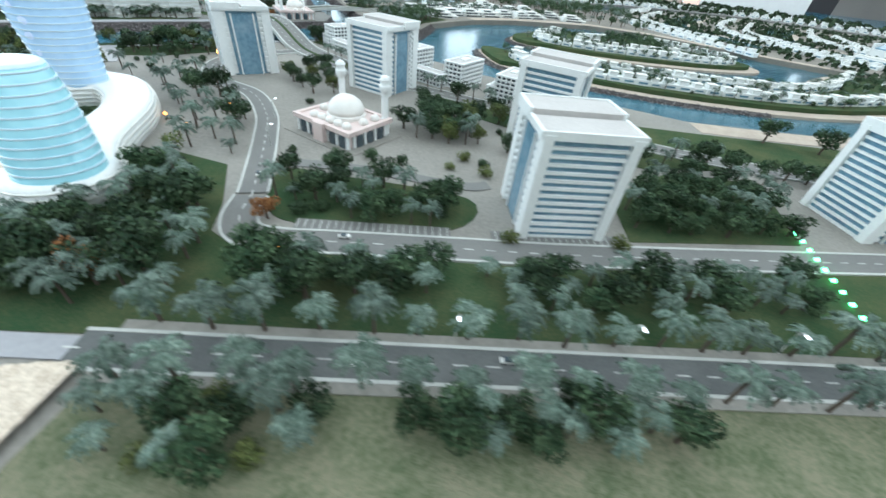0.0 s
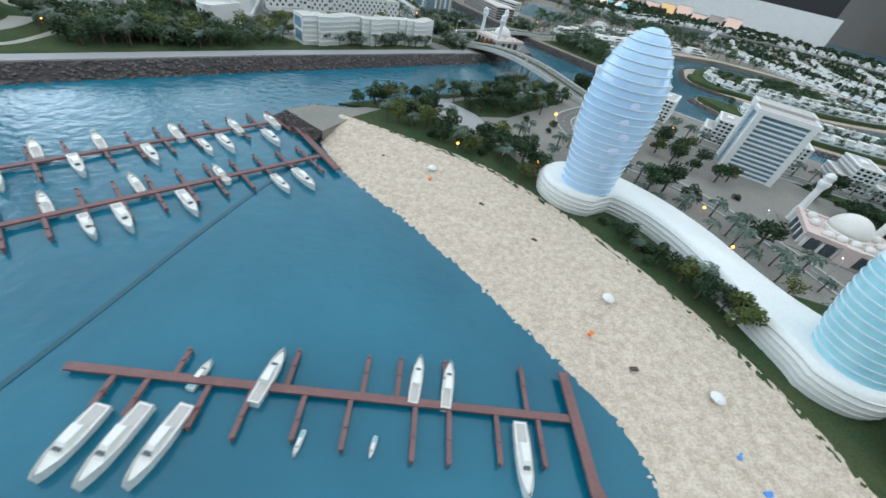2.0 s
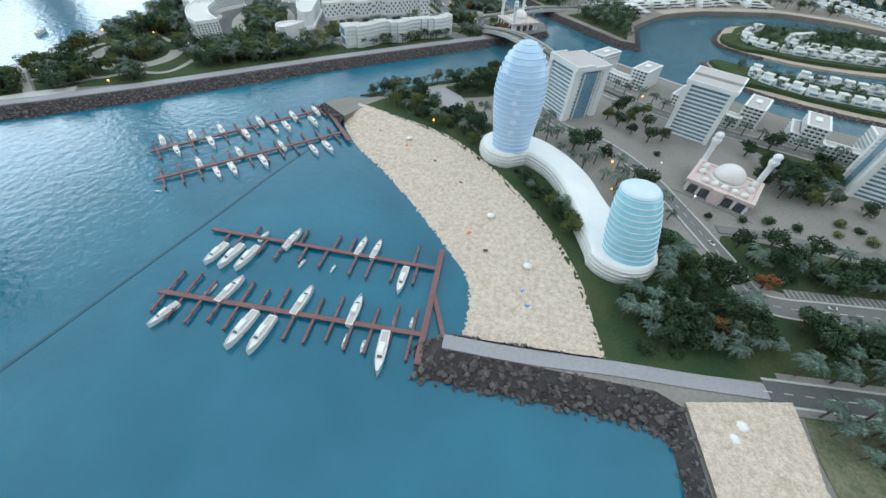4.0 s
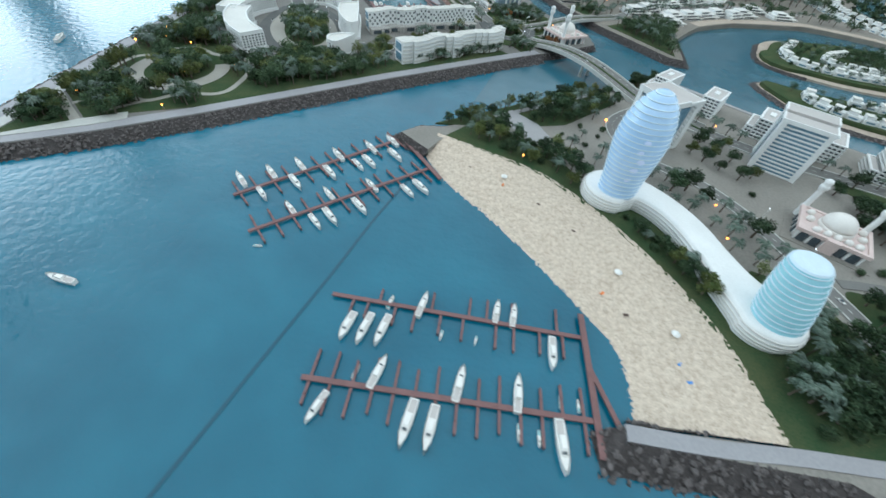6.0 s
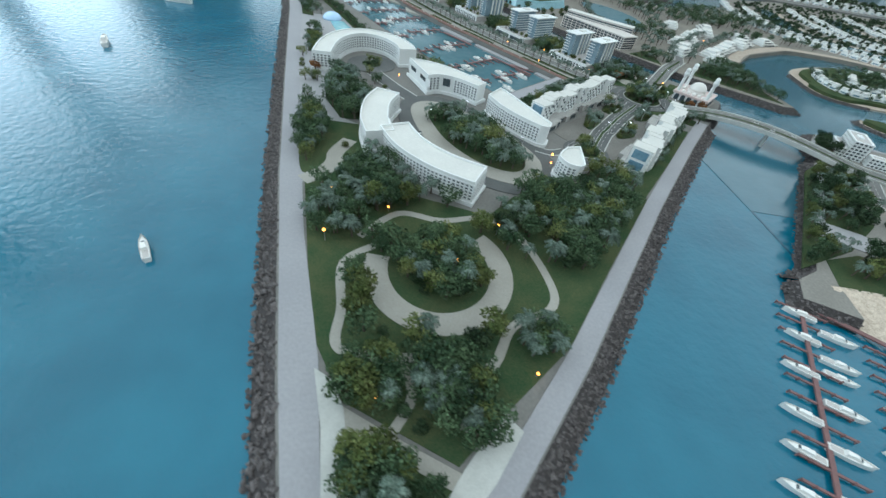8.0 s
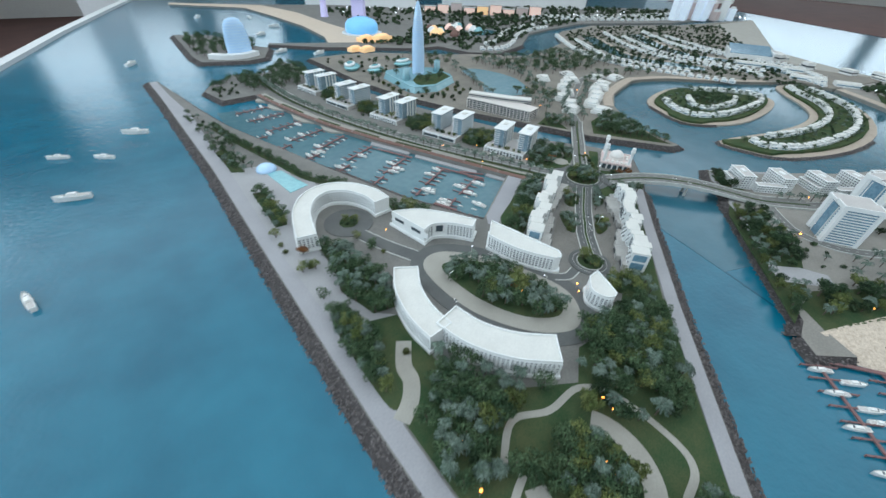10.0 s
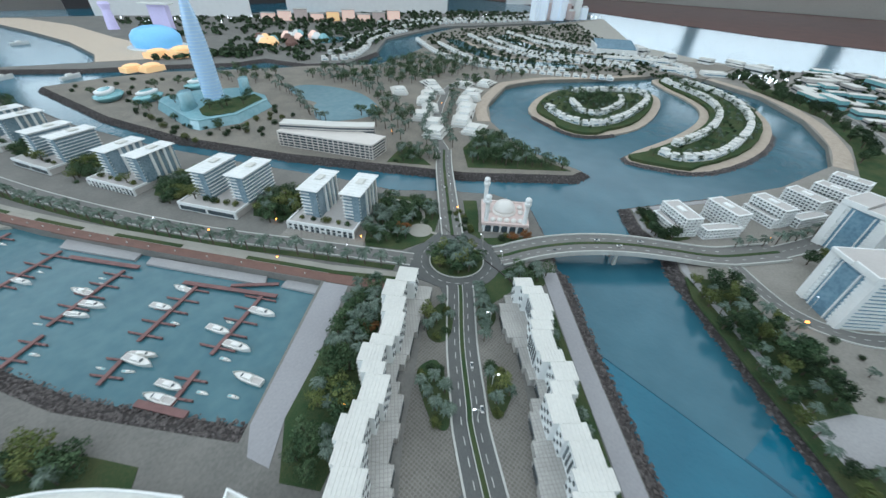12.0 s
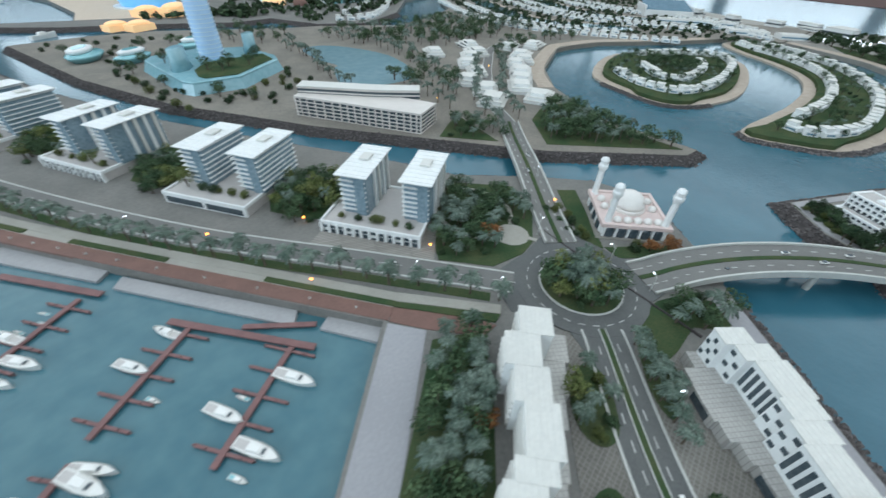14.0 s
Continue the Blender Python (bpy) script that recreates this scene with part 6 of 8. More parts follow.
bridge("road_bridge", [(-0.335, 1.640), (-0.270, 1.598), (-0.185, 1.520), (-0.090, 1.415), (0.000, 1.305), (0.100, 1.190), (0.255, 1.062)], 0.082, 0.030, "pale arched road bridge over the canal", start=0.08, end=0.86)
bridge("north_bridge", [(-0.345, 1.795), (-0.215, 1.925), (-0.120, 2.020), (-0.010, 2.125), (0.120, 2.240)], 0.062, 0.012, "pale road bridge to the villa shore", start=0.15, end=0.9)


# ---- jetties and boats ----
LEVELS = []


def jetty(line, w, fingers, label):
    """A timber jetty on short piles; fingers: (share along, signed length)."""
    t = stand("jetty", label, "jetty")
    p, q = Vector(line[0]), Vector(line[-1])
    d = (q - p).normalized()
    n = Vector((-d.y, d.x))
    ang = math.degrees(math.atan2(d.y, d.x))
    c = (p + q) / 2
    LEVELS.append(0.0045 + 0.0004 * (len(LEVELS) % 3) + (0.0 if fingers else 0.0014))
    part("deck", box(B(), c.x, c.y, LEVELS[-1], (q - p).length, w, 0.0028, ang), JETTY, t)
    for u, l in fingers:
        a = p.lerp(q, u)
        m = a + n * (l / 2)
        e = a + n * l
        bm = box(B(), m.x, m.y, 0.0042, 0.0042, abs(l), 0.0024, ang)
        for pile in (e, a + n * l * 0.6):
            lathe(bm, [(0.0015, -0.004), (0.0015, 0.0082)], 6, pile.x, pile.y)
        part("finger", bm, JETTY, t)
    return t


jetty([(-0.925, 0.365), (-0.632, 0.722)], 0.0075, [(0.03 + 0.083 * i, s * 0.045) for i in range(12) for s in (1, -1)], "red-brown timber jetty with finger berths near the beach tip")
jetty([(-0.835, 0.272), (-0.535, 0.600)], 0.0075, [(0.04 + 0.083 * i, s * 0.045) for i in range(12) for s in (1, -1)], "red-brown timber jetty with finger berths beside the sand")
jetty([(-0.645, 0.728), (-0.495, 0.565)], 0.011, [], "red-brown timber walkway linking two jetties")
jetty([(-0.613, 0.172), (-0.160, 0.196)], 0.0075, [(u, l) for u, l in ((0.09, -0.03), (0.15, -0.035), (0.19, 0.028), (0.26, -0.04), (0.34, -0.045), (0.40, 0.040), (0.44, -0.042), (0.53, -0.046), (0.55, 0.042), (0.62, 0.044), (0.66, -0.05), (0.72, 0.046), (0.73, -0.05), (0.83, -0.046), (0.90, 0.05), (0.92, -0.045))], "red-brown timber jetty with finger berths and moored boats")
jetty([(-0.598, 0.016), (-0.150, 0.054)], 0.0085, [(0.03 + 0.072 * i, s * (0.048 if (i + (s > 0)) % 3 else 0.038)) for i in range(14) for s in (1, -1)], "red-brown timber jetty with many finger berths")
jetty([(-0.162, 0.245), (-0.142, 0.002)], 0.010, [], "red-brown timber spine walkway of the jetties")
jetty([(-0.152, 0.140), (-0.112, 0.052)], 0.0075, [], "red-brown timber ramp to the quay")

HULLS = {}


def boat(x, y, heading, length, label="small white motor boat moored at a jetty", beam=0.82):
    """A white motor boat; heading: degrees, the way the bow points."""
    m = pose(x, y, 0.0, 0, 0, heading) @ Matrix.Diagonal((length / 0.05, beam * length / 0.05, length / 0.05, 1))
    kind = 0 if length > 0.045 else 1
    if kind in HULLS:
        return copy_thing(HULLS[kind], m)
    t = stand("motor_boat", label, "boat", m, "moored boats")
    HULLS[kind] = t
    bm = B()
    rows = []
    for u, w, zt in ((-0.025, 0.0074, 0.0075), (-0.015, 0.0085, 0.0076), (0.0, 0.0088, 0.0080), (0.012, 0.0071, 0.0088), (0.020, 0.0040, 0.0095), (0.0252, 0.0003, 0.0100)):
        rows.append([bm.verts.new(v) for v in ((u, -w, zt), (u, -w * 0.72, -0.001), (u, w * 0.72, -0.001), (u, w, zt))])
    for r, s in zip(rows, rows[1:]):
        for i in range(3):
            bm.faces.new((r[i], s[i], s[i + 1], r[i + 1]))
    bm.faces.new(rows[0])
    part("hull", bm, HULL, t)
    part("deck", prism(B(), [(-0.0245, -0.0068), (0.0, -0.0080), (0.012, -0.0062), (0.022, -0.0016), (0.022, 0.0016), (0.012, 0.0062), (0.0, 0.0080), (-0.0245, 0.0068)], 0.004, 0.0072), ROOFWHITE if kind else HULL, t)
    # A thin tinted plate on the deck imitates the cockpit's shade.
    part("cockpit", box(B(), -0.016, 0, 0.0070, 0.014, 0.0105, 0.0006), ROOFGREY if kind == 0 else ICEGLASS, t, "thin cockpit plate with shade put into its colour")
    cab = B()
    lo = [cab.verts.new((a, b, 0.0072)) for a, b in ((-0.009, -0.0058), (0.011, -0.0044), (0.011, 0.0044), (-0.009, 0.0058))]
    hi = [cab.verts.new((a, b, 0.0122)) for a, b in ((-0.008, -0.0048), (0.004, -0.0038), (0.004, 0.0038), (-0.008, 0.0048))]
    for i in range(4):
        cab.faces.new((lo[i - 1], lo[i], hi[i], hi[i - 1]))
    cab.faces.new(hi)
    part("cabin", cab, HULL, t)
    part("windscreen", box(B(), 0.0072, 0, 0.0086, 0.0035, 0.0070, 0.0018), DARKGLASS, t, "dark windscreen")
    return t


for x, y, h, l in ((-0.565, 0.118, -97, 0.056), (-0.535, 0.120, -97, 0.056), (-0.505, 0.124, -97, 0.056), (-0.508, 0.184, 84, 0.030), (-0.450, 0.192, 84, 0.050), (-0.405, 0.140, -95, 0.036),
                   (-0.345, 0.145, -95, 0.032), (-0.316, 0.212, 88, 0.046), (-0.285, 0.212, 88, 0.046), (-0.214, 0.153, -88, 0.056),
                   (-0.522, 0.045, 80, 0.042), (-0.488, 0.052, 80, 0.054), (-0.558, -0.020, -104, 0.046), (-0.424, -0.012, -95, 0.064), (-0.390, -0.012, -92, 0.062), (-0.360, 0.064, 86, 0.056), (-0.268, 0.070, 92, 0.056),
                   (-0.262, 0.012, -88, 0.044), (-0.232, 0.011, -86, 0.040), (-0.200, 0.008, -82, 0.066), (-0.200, 0.074, 92, 0.040), (-0.172, 0.074, 94, 0.036)):
    boat(x, y, h, l)
for i, (x, y) in enumerate(((-0.940, 0.42), (-0.890, 0.465), (-0.842, 0.515), (-0.772, 0.585), (-0.704, 0.645), (-0.660, 0.695))):
    boat(x, y, 139, 0.052)
for i, (x, y) in enumerate(((-0.870, 0.388), (-0.820, 0.448), (-0.760, 0.508), (-0.708, 0.560), (-0.686, 0.582), (-0.632, 0.632), (-0.722, 0.338), (-0.698, 0.362), (-0.650, 0.412), (-0.562, 0.498), (-0.535, 0.522))):
    boat(x, y, -40, 0.054 if i % 3 else 0.046)
for x, y in ((-0.790, 0.362), (-0.732, 0.432), (-0.650, 0.492)):
    boat(x, y, 140, 0.046)
for x, y, h, l in ((-1.07, 0.082, 178, 0.050), (-1.91, 0.93, 115, 0.060), (-2.40, 1.98, 110, 0.085), (-2.36, 2.60, 170, 0.11), (-2.16, 3.26, 160, 0.11), (-2.46, 3.07, 160, 0.08), (-2.28, 2.98, 150, 0.08),
                   (-1.2, 6.6, 20, 0.13), (-1.0, 5.9, 40, 0.13), (-0.75, 6.4, 10, 0.12), (-1.5, 7.4, 60, 0.14), (-0.9, 7.2, 100, 0.12), (-2.2, 4.9, 60, 0.12), (-0.70, 4.74, 30, 0.12), (-1.0, 4.95, 30, 0.12)):
    boat(x, y, h, l, "white motor boat on open water")
boat(-0.80, 0.245, 10, 0.030)

# marina jetties
mdir = Vector((-0.49, 0.872))
mperp = Vector((-0.872, -0.49))
random.seed(5)
marina = [((-0.828, 1.980), (-0.990, 1.888)), ((-0.924, 2.123), (-1.078, 2.030)), ((-1.03, 2.312), (-1.195, 2.215)), ((-1.12, 2.52), (-1.295, 2.42)), ((-1.20, 2.72), (-1.39, 2.60)),
          ((-1.27, 2.86), (-1.47, 2.78)), ((-1.345, 3.04), (-1.56, 2.96)), ((-1.40, 3.22), (-1.61, 3.16)), ((-1.45, 3.38), (-1.66, 3.33)),
          ((-1.023, 1.868), (-1.089, 1.825)), ((-1.16, 1.968), (-1.098, 2.012)), ((-1.275, 2.145), (-1.205, 2.19)), ((-1.37, 2.33), (-1.30, 2.37)), ((-1.46, 2.52), (-1.39, 2.55)), ((-1.55, 2.70), (-1.48, 2.73)), ((-1.64, 2.88), (-1.56, 2.90))]
for i, (a, b) in enumerate(marina):
    n = 5 if i < 9 else 2
    jetty([a, b], 0.0085, [((k + 0.5) / n, s * (0.040 if i < 9 else 0.032)) for k in range(n) for s in (1, -1)], "red-brown marina jetty with crossing finger berths")
    va, vb = Vector(a), Vector(b)
    d = (vb - va).normalized()
    ang = math.degrees(math.atan2(d.y, d.x))
    for k in range(n):
        for s in (1, -1):
            if random.random() < 0.55 and i not in (0, 1, 9):
                q = va.lerp(vb, (k + 0.95) / n) + Vector((-d.y, d.x)) * s * 0.030
                boat(q.x, q.y, ang + 90 * s + random.uniform(-6, 6), random.choice((0.034, 0.044, 0.052)))
jetty([(-0.946, 2.155), (-0.815, 1.947)], 0.011, [], "red-brown walkway along the marina quay")
jetty([(-0.872, 2.062), (-0.789, 1.984)], 0.009, [], "red-brown gangway to the marina quay")
jetty([(-1.111, 2.472), (-1.002, 2.297)], 0.012, [], "red-brown walkway along the marina quay")
jetty([(-1.124, 1.876), (-1.072, 1.786)], 0.014, [], "red-brown walkway along the marina bank")
jetty([(-1.40, 2.36), (-1.29, 2.14)], 0.014, [], "red-brown walkway along the marina bank")
for i, (x, y, l) in enumerate(((-0.956, 2.136, 0.050), (-1.011, 2.104, 0.056), (-1.008, 2.032, 0.042), (-0.952, 1.943, 0.058), (-0.926, 1.951, 0.038), (-0.863, 1.924, 0.062), (-0.945, 1.870, 0.062), (-0.975, 1.858, 0.046), (-0.966, 1.781, 0.064),
                              (-1.001, 1.765, 0.044), (-1.071, 1.872, 0.056), (-1.036, 1.814, 0.044), (-1.094, 1.857, 0.062), (-1.093, 1.975, 0.066), (-1.114, 2.222, 0.060), (-1.082, 2.291, 0.046), (-1.121, 2.293, 0.056))):
    boat(x, y, (-62 if i % 4 else 118) + random.uniform(-5, 5), l * 0.93, beam=1.0)


# ---- trees ----
def leaf_mesh(name, clumps, leaves, size, material, seed):
    """A crown of many small folded leaves in uneven clumps: (x, y, z, radius) each."""
    rnd = random.Random(seed)
    v, f = [], []
    total = sum(c[3] ** 2 for c in clumps)
    for cx, cy, cz, r in clumps:
        for _ in range(int(leaves * r * r / total)):
            while True:
                d = Vector((rnd.uniform(-1, 1), rnd.uniform(-1, 1), rnd.uniform(-0.8, 1)))
                if 0.2 < d.length < 1:
                    break
            d *= rnd.uniform(0.75, 1.08) / max(0.55, d.length) * 0.95
            c = Vector((cx, cy, cz)) + d * r
            a = Vector((rnd.uniform(-1, 1), rnd.uniform(-1, 1), rnd.uniform(-0.3, 0.6))).normalized()
            b = a.cross(d + Vector((0.01, 0.02, 0.03))).normalized()
            s = size * rnd.uniform(0.6, 1.25)
            o = len(v)
            tip = c + a * s + d * s * 0.4
            v += [tuple(c - a * s * 0.5), tuple(c + b * s * 0.5 + d * s * 0.25), tuple(tip), tuple(c - b * s * 0.5 + d * s * 0.1)]
            f += [(o, o + 1, o + 2), (o, o + 2, o + 3)]
    me = bpy.data.meshes.new(name)
    me.from_pydata(v, [], f)
    me.materials.append(material)
    return me


def broad_tree(m, seed, material, label, h=0.046):
    rnd = random.Random(seed)
    t = stand("broadleaf_tree", label, "tree", m, "broadleaf trees")
    bm = lathe(B(), [(0.0024, -0.003), (0.0016, h * 0.35), (0.0009, h * 0.6)], 6)
    for k in range(3):
        a = k * 2.1 + rnd.random()
        box(bm, 0.004 * math.cos(a), 0.004 * math.sin(a), h * 0.33, 0.009, 0.0011, 0.0011, math.degrees(a))
    part("trunk", bm, TRUNK, t)
    clumps = [(0, 0, h * 0.62, h * 0.30)]
    for k in range(7):
        a = k * 0.9 + rnd.uniform(-0.3, 0.3)
        q = h * rnd.uniform(0.22, 0.36)
        clumps.append((q * math.cos(a), q * math.sin(a), h * rnd.uniform(0.36, 0.82), h * rnd.uniform(0.13, 0.23)))
    ob = new("crown", leaf_mesh("crown", clumps, 900, 0.0030, material, seed))
    ob.parent = t
    return t


def bush(m, seed, material, label):
    rnd = random.Random(seed)
    t = stand("shrub", label, "shrub", m, "shrubs")
    part("stem", lathe(B(), [(0.0015, -0.003), (0.0010, 0.008)], 5), TRUNK, t)
    clumps = [(rnd.uniform(-0.007, 0.007), rnd.uniform(-0.007, 0.007), rnd.uniform(0.005, 0.012), rnd.uniform(0.006, 0.010)) for _ in range(5)]
    ob = new("crown", leaf_mesh("crown", clumps, 600, 0.0021, material, seed))
    ob.parent = t
    return t


def palm(m, seed, label, h=0.034):
    rnd = random.Random(seed)
    t = stand("palm_tree", label, "palm", m, "palm trees")
    part("trunk", lathe(B(), [(0.0021, -0.003), (0.0015, 0.004), (0.0013, h * 0.6), (0.0017, h - 0.002), (0.0012, h)], 6), TRUNK, t)
    v, f = [], []
    for k in range(28):
        a = k * 2.4 + rnd.uniform(-0.2, 0.2)
        lift = (1.25, 0.80, 0.42, 0.10)[k % 4] + rnd.uniform(-0.12, 0.12)
        ln = rnd.uniform(0.0150, 0.0195)
        w = Vector((math.cos(a), math.sin(a), 0))
        side = Vector((-w.y, w.x, 0))
        mid = []
        for i in range(7):
            u = i / 6
            mid.append(Vector((0, 0, h)) + w * ln * u * (1 - 0.12 * lift * u) + Vector((0, 0, 1)) * ln * (lift * u - (0.62 + 0.52 * lift) * u * u))
        for i in range(1, 6):
            p, q = mid[i], mid[i + 1]
            wid = ln * (0.0, 0.150, 0.200, 0.200, 0.165, 0.10)[i]
            for s in (-1, 1):
                for g in (0.0, 0.5):
                    o = len(v)
                    r0 = p.lerp(q, g)
                    v += [tuple(r0), tuple(r0.lerp(q, 0.85)), tuple(r0 + side * s * wid + w * ln * 0.15 - Vector((0, 0, wid * 0.28)))]
                    f.append((o, o + 1, o + 2))
        for i in range(6):
            o = len(v)
            p, q = mid[i], mid[i + 1]
            v += [tuple(p - side * 0.0004), tuple(p + side * 0.0004), tuple(q + side * 0.0003), tuple(q - side * 0.0003)]
            f.append((o, o + 1, o + 2, o + 3))
    me = bpy.data.meshes.new("fronds")
    me.from_pydata(v, [], f)
    me.materials.append(PALM)
    ob = new("fronds", me)
    ob.parent = t
    return t


STOCK = {}
LABELS = {"p": "greyish sage model palm with drooping fronds", "d": "dark green broadleaf model tree", "o": "olive green broadleaf model tree", "r": "rust-brown broadleaf model tree",
          "b": "low dark green model shrub", "y": "low yellow-green model shrub"}


BUDGET = {"p": 290, "d": 230, "o": 50, "r": 20, "b": 120, "y": 60}
REST = {}


def plant(kind, x, y, s=1.0, z=LZ):
    """One plant: a thing of its own while its kind can be counted, then part of the joined planting."""
    seed = random.randrange(4 if kind in "pdb" else 2)
    m = pose(x, y, z, 0, 0, random.uniform(0, 360)) @ Matrix.Diagonal((s, s, s * random.uniform(0.88, 1.12), 1))
    key = kind, seed
    if key in STOCK:
        if BUDGET[kind] <= 0:
            REST.setdefault(key, []).append(m)
            return None
        BUDGET[kind] -= 1
        return copy_thing(STOCK[key], m)
    if kind == "p":
        t = palm(m, 11 + seed, LABELS[kind])
    elif kind in "dor":
        t = broad_tree(m, 31 + seed + ord(kind), {"d": LEAF, "o": LEAF2, "r": LEAF3}[kind], LABELS[kind])
    else:
        t = bush(m, 71 + seed + ord(kind), {"b": LEAF, "y": LEAF2}[kind], LABELS[kind])
    STOCK[key] = t
    return t


def join_rest():
    """The plants past counting, as one joined mesh for each kind."""
    for kind in "pdorby":
        vs, fs, mats, base = [], [], [], 0
        names = {}
        for (k, seed), ms in REST.items():
            if k != kind:
                continue
            for child in STOCK[k, seed].children:
                me = child.data
                co = np.empty(len(me.vertices) * 3, np.float32)
                me.vertices.foreach_get("co", co)
                co = np.c_[co.reshape(-1, 3), np.ones(len(me.vertices))]
                polys = [tuple(p.vertices) for p in me.polygons]
                if child.name.startswith("crown") and kind in "do":
                    polys = [q for i, q in enumerate(polys) if (i // 2) % 2 == 0]
                slot = names.setdefault(me.materials[0].name, len(names))
                for m in ms:
                    vs.append((co @ np.array(m.transposed()))[:, :3])
                    fs += [tuple(i + base for i in q) for q in polys]
                    mats += [slot] * len(polys)
                    base += len(me.vertices)
        if vs:
            me = bpy.data.meshes.new("planting")
            me.from_pydata(np.concatenate(vs).tolist(), [], fs)
            for nm in names:
                me.materials.append(bpy.data.materials[nm])
            me.polygons.foreach_set("material_index", mats)
            tagged(new("planting", me), {"p": "massed greyish sage palms past counting", "d": "massed dark green trees past counting", "o": "massed olive green trees past counting", "r": "massed rust-brown trees past counting", "b": "massed dark shrubs past counting", "y": "massed yellow-green shrubs past counting"}[kind], "planting", kind="stuff")


BLOCKED = []


def scatter(poly, gap, mix, s=(0.8, 1.15), most=400, free=False, gaps=0.0):
    """Plants of the mix, no closer than gap, over an outline."""
    xs, ys = [p[0] for p in poly], [p[1] for p in poly]
    put = []
    for _ in range(most * 12):
        x, y = random.uniform(min(xs), max(xs)), random.uniform(min(ys), max(ys))
        if not inside(poly, x, y) or (not free and any(inside(b, x, y) for b in BLOCKED)):
            continue
        if gaps and noise.noise((x * 11, y * 11, 1.7)) < gaps - 0.5:
            continue
        if any((x - a) ** 2 + (y - b) ** 2 < gap * gap for a, b in put):
            continue
        put.append((x, y))
        plant(random.choice(mix), x, y, random.uniform(*s))
        if len(put) >= most:
            break


def row(line, gap, kind, s=1.0, jitter=0.004):
    p = spline(line, 8)
    run, due = 0.0, gap / 2
    for c, d in zip(p, p[1:]):
        seg = Vector(d) - Vector(c)
        while seg.length > 0 and due < run + seg.length:
            q = Vector(c) + seg * ((due - run) / seg.length)
            plant(kind, q.x + random.uniform(-jitter, jitter), q.y + random.uniform(-jitter, jitter), s * random.uniform(0.9, 1.12))
            due += gap
        run += seg.length


def circle(x, y, r, n=16):
    return [(x + r * math.cos(2 * math.pi * i / n), y + r * math.sin(2 * math.pi * i / n)) for i in range(n)]


def strip(line, w, n=5):
    p = spline(line, n)
    return offs(p, w / 2) + offs(p, -w / 2)[::-1]


random.seed(12)
BLOCKED += [strip([(0.378, 0.345), (0.388, 0.298), (0.412, 0.266), (0.455, 0.262), (0.52, 0.272), (0.66, 0.292), (0.84, 0.318), (1.2, 0.385), (1.6, 0.46)], 0.052),
            circle(-0.39, 1.882, 0.044), [(-0.347, 0.964), (-0.262, 0.900), (-0.225, 0.835), (-0.275, 0.795), (-0.399, 0.905)], strip([(0.376, 0.352), (0.366, 0.38), (0.31, 0.52), (0.255, 0.635), (0.17, 0.74), (0.06, 0.80), (-0.02, 0.90), (-0.02, 1.02), (0.10, 1.16)], 0.044),
            strip([(0.36, 0.086), (0.73, 0.132), (1.1, 0.178), (1.6, 0.235)], 0.056), circle(0.15, 0.30, 0.085), circle(-0.075, 0.605, 0.08), strip(spine, 0.10, 1),
            circle(0.795, 0.405, 0.085), circle(0.815, 0.725, 0.085), circle(0.425, 0.915, 0.085), circle(0.065, 0.925, 0.085), circle(1.33, 0.52, 0.085), circle(0.425, 0.603, 0.085),
            strip(RING, 0.066, 1), s1, s2, strip([(-1.57, 0.595), (-1.50, 0.545), (-1.41, 0.485)], 0.044),
            strip([(-1.50, 0.905), (-1.56, 0.86), (-1.56, 0.76), (-1.565, 0.69), (-1.51, 0.665), (-1.42, 0.655), (-1.34, 0.63), (-1.28, 0.70), (-1.20, 0.73), (-1.178, 0.79), (-1.20, 0.92), (-1.26, 0.98), (-1.36, 0.975), (-1.45, 1.0), (-1.53, 0.93)], 0.040),
            strip([(0.25, 1.065), (0.45, 0.96), (0.75, 0.86), (1.1, 0.72), (1.5, 0.70), (2.1, 0.86), (2.9, 1.25)], 0.06)]
# mainland: hotel gardens, road rows, lawns
scatter([(0.175, 0.15), (0.30, 0.115), (0.40, 0.15), (0.385, 0.215), (0.355, 0.30), (0.28, 0.36), (0.215, 0.40), (0.23, 0.24)], 0.026, "dpdppd", (0.9, 1.2), 70)
scatter([(0.454, 0.222), (0.65, 0.246), (0.664, 0.196), (0.469, 0.164)], 0.023, "ddppp", (0.8, 1.05), 44)
scatter([(0.705, 0.254), (0.92, 0.292), (1.10, 0.325), (1.09, 0.268), (0.90, 0.228), (0.73, 0.200)], 0.024, "ddppp", (0.8, 1.05), 70)
scatter([(0.150, 0.175), (0.175, 0.215), (0.24, 0.225), (0.32, 0.165), (0.283, 0.118), (0.19, 0.110)], 0.024, "dppdb", (0.8, 1.1), 30)
row([(0.39, 0.120), (0.506, 0.134), (0.602, 0.146), (0.757, 0.165), (0.978, 0.195), (1.3, 0.238)], 0.047, "p", 1.15)
row([(0.40, 0.061), (0.513, 0.079), (0.615, 0.091), (0.71, 0.101), (0.86, 0.121), (1.4, 0.192)], 0.046, "p", 1.1)
scatter([(0.420, 0.050), (0.50, 0.066), (0.585, 0.074), (0.595, 0.055), (0.575, 0.03), (0.50, 0.012), (0.435, 0.010)], 0.020, "dppydpd", (0.75, 1.0), 40)
scatter([(0.642, 0.084), (0.70, 0.090), (0.80, 0.107), (0.87, 0.112), (0.87, 0.088), (0.78, 0.060), (0.71, 0.050), (0.640, 0.052)], 0.020, "ddpdpdy", (0.75, 1.0), 40)
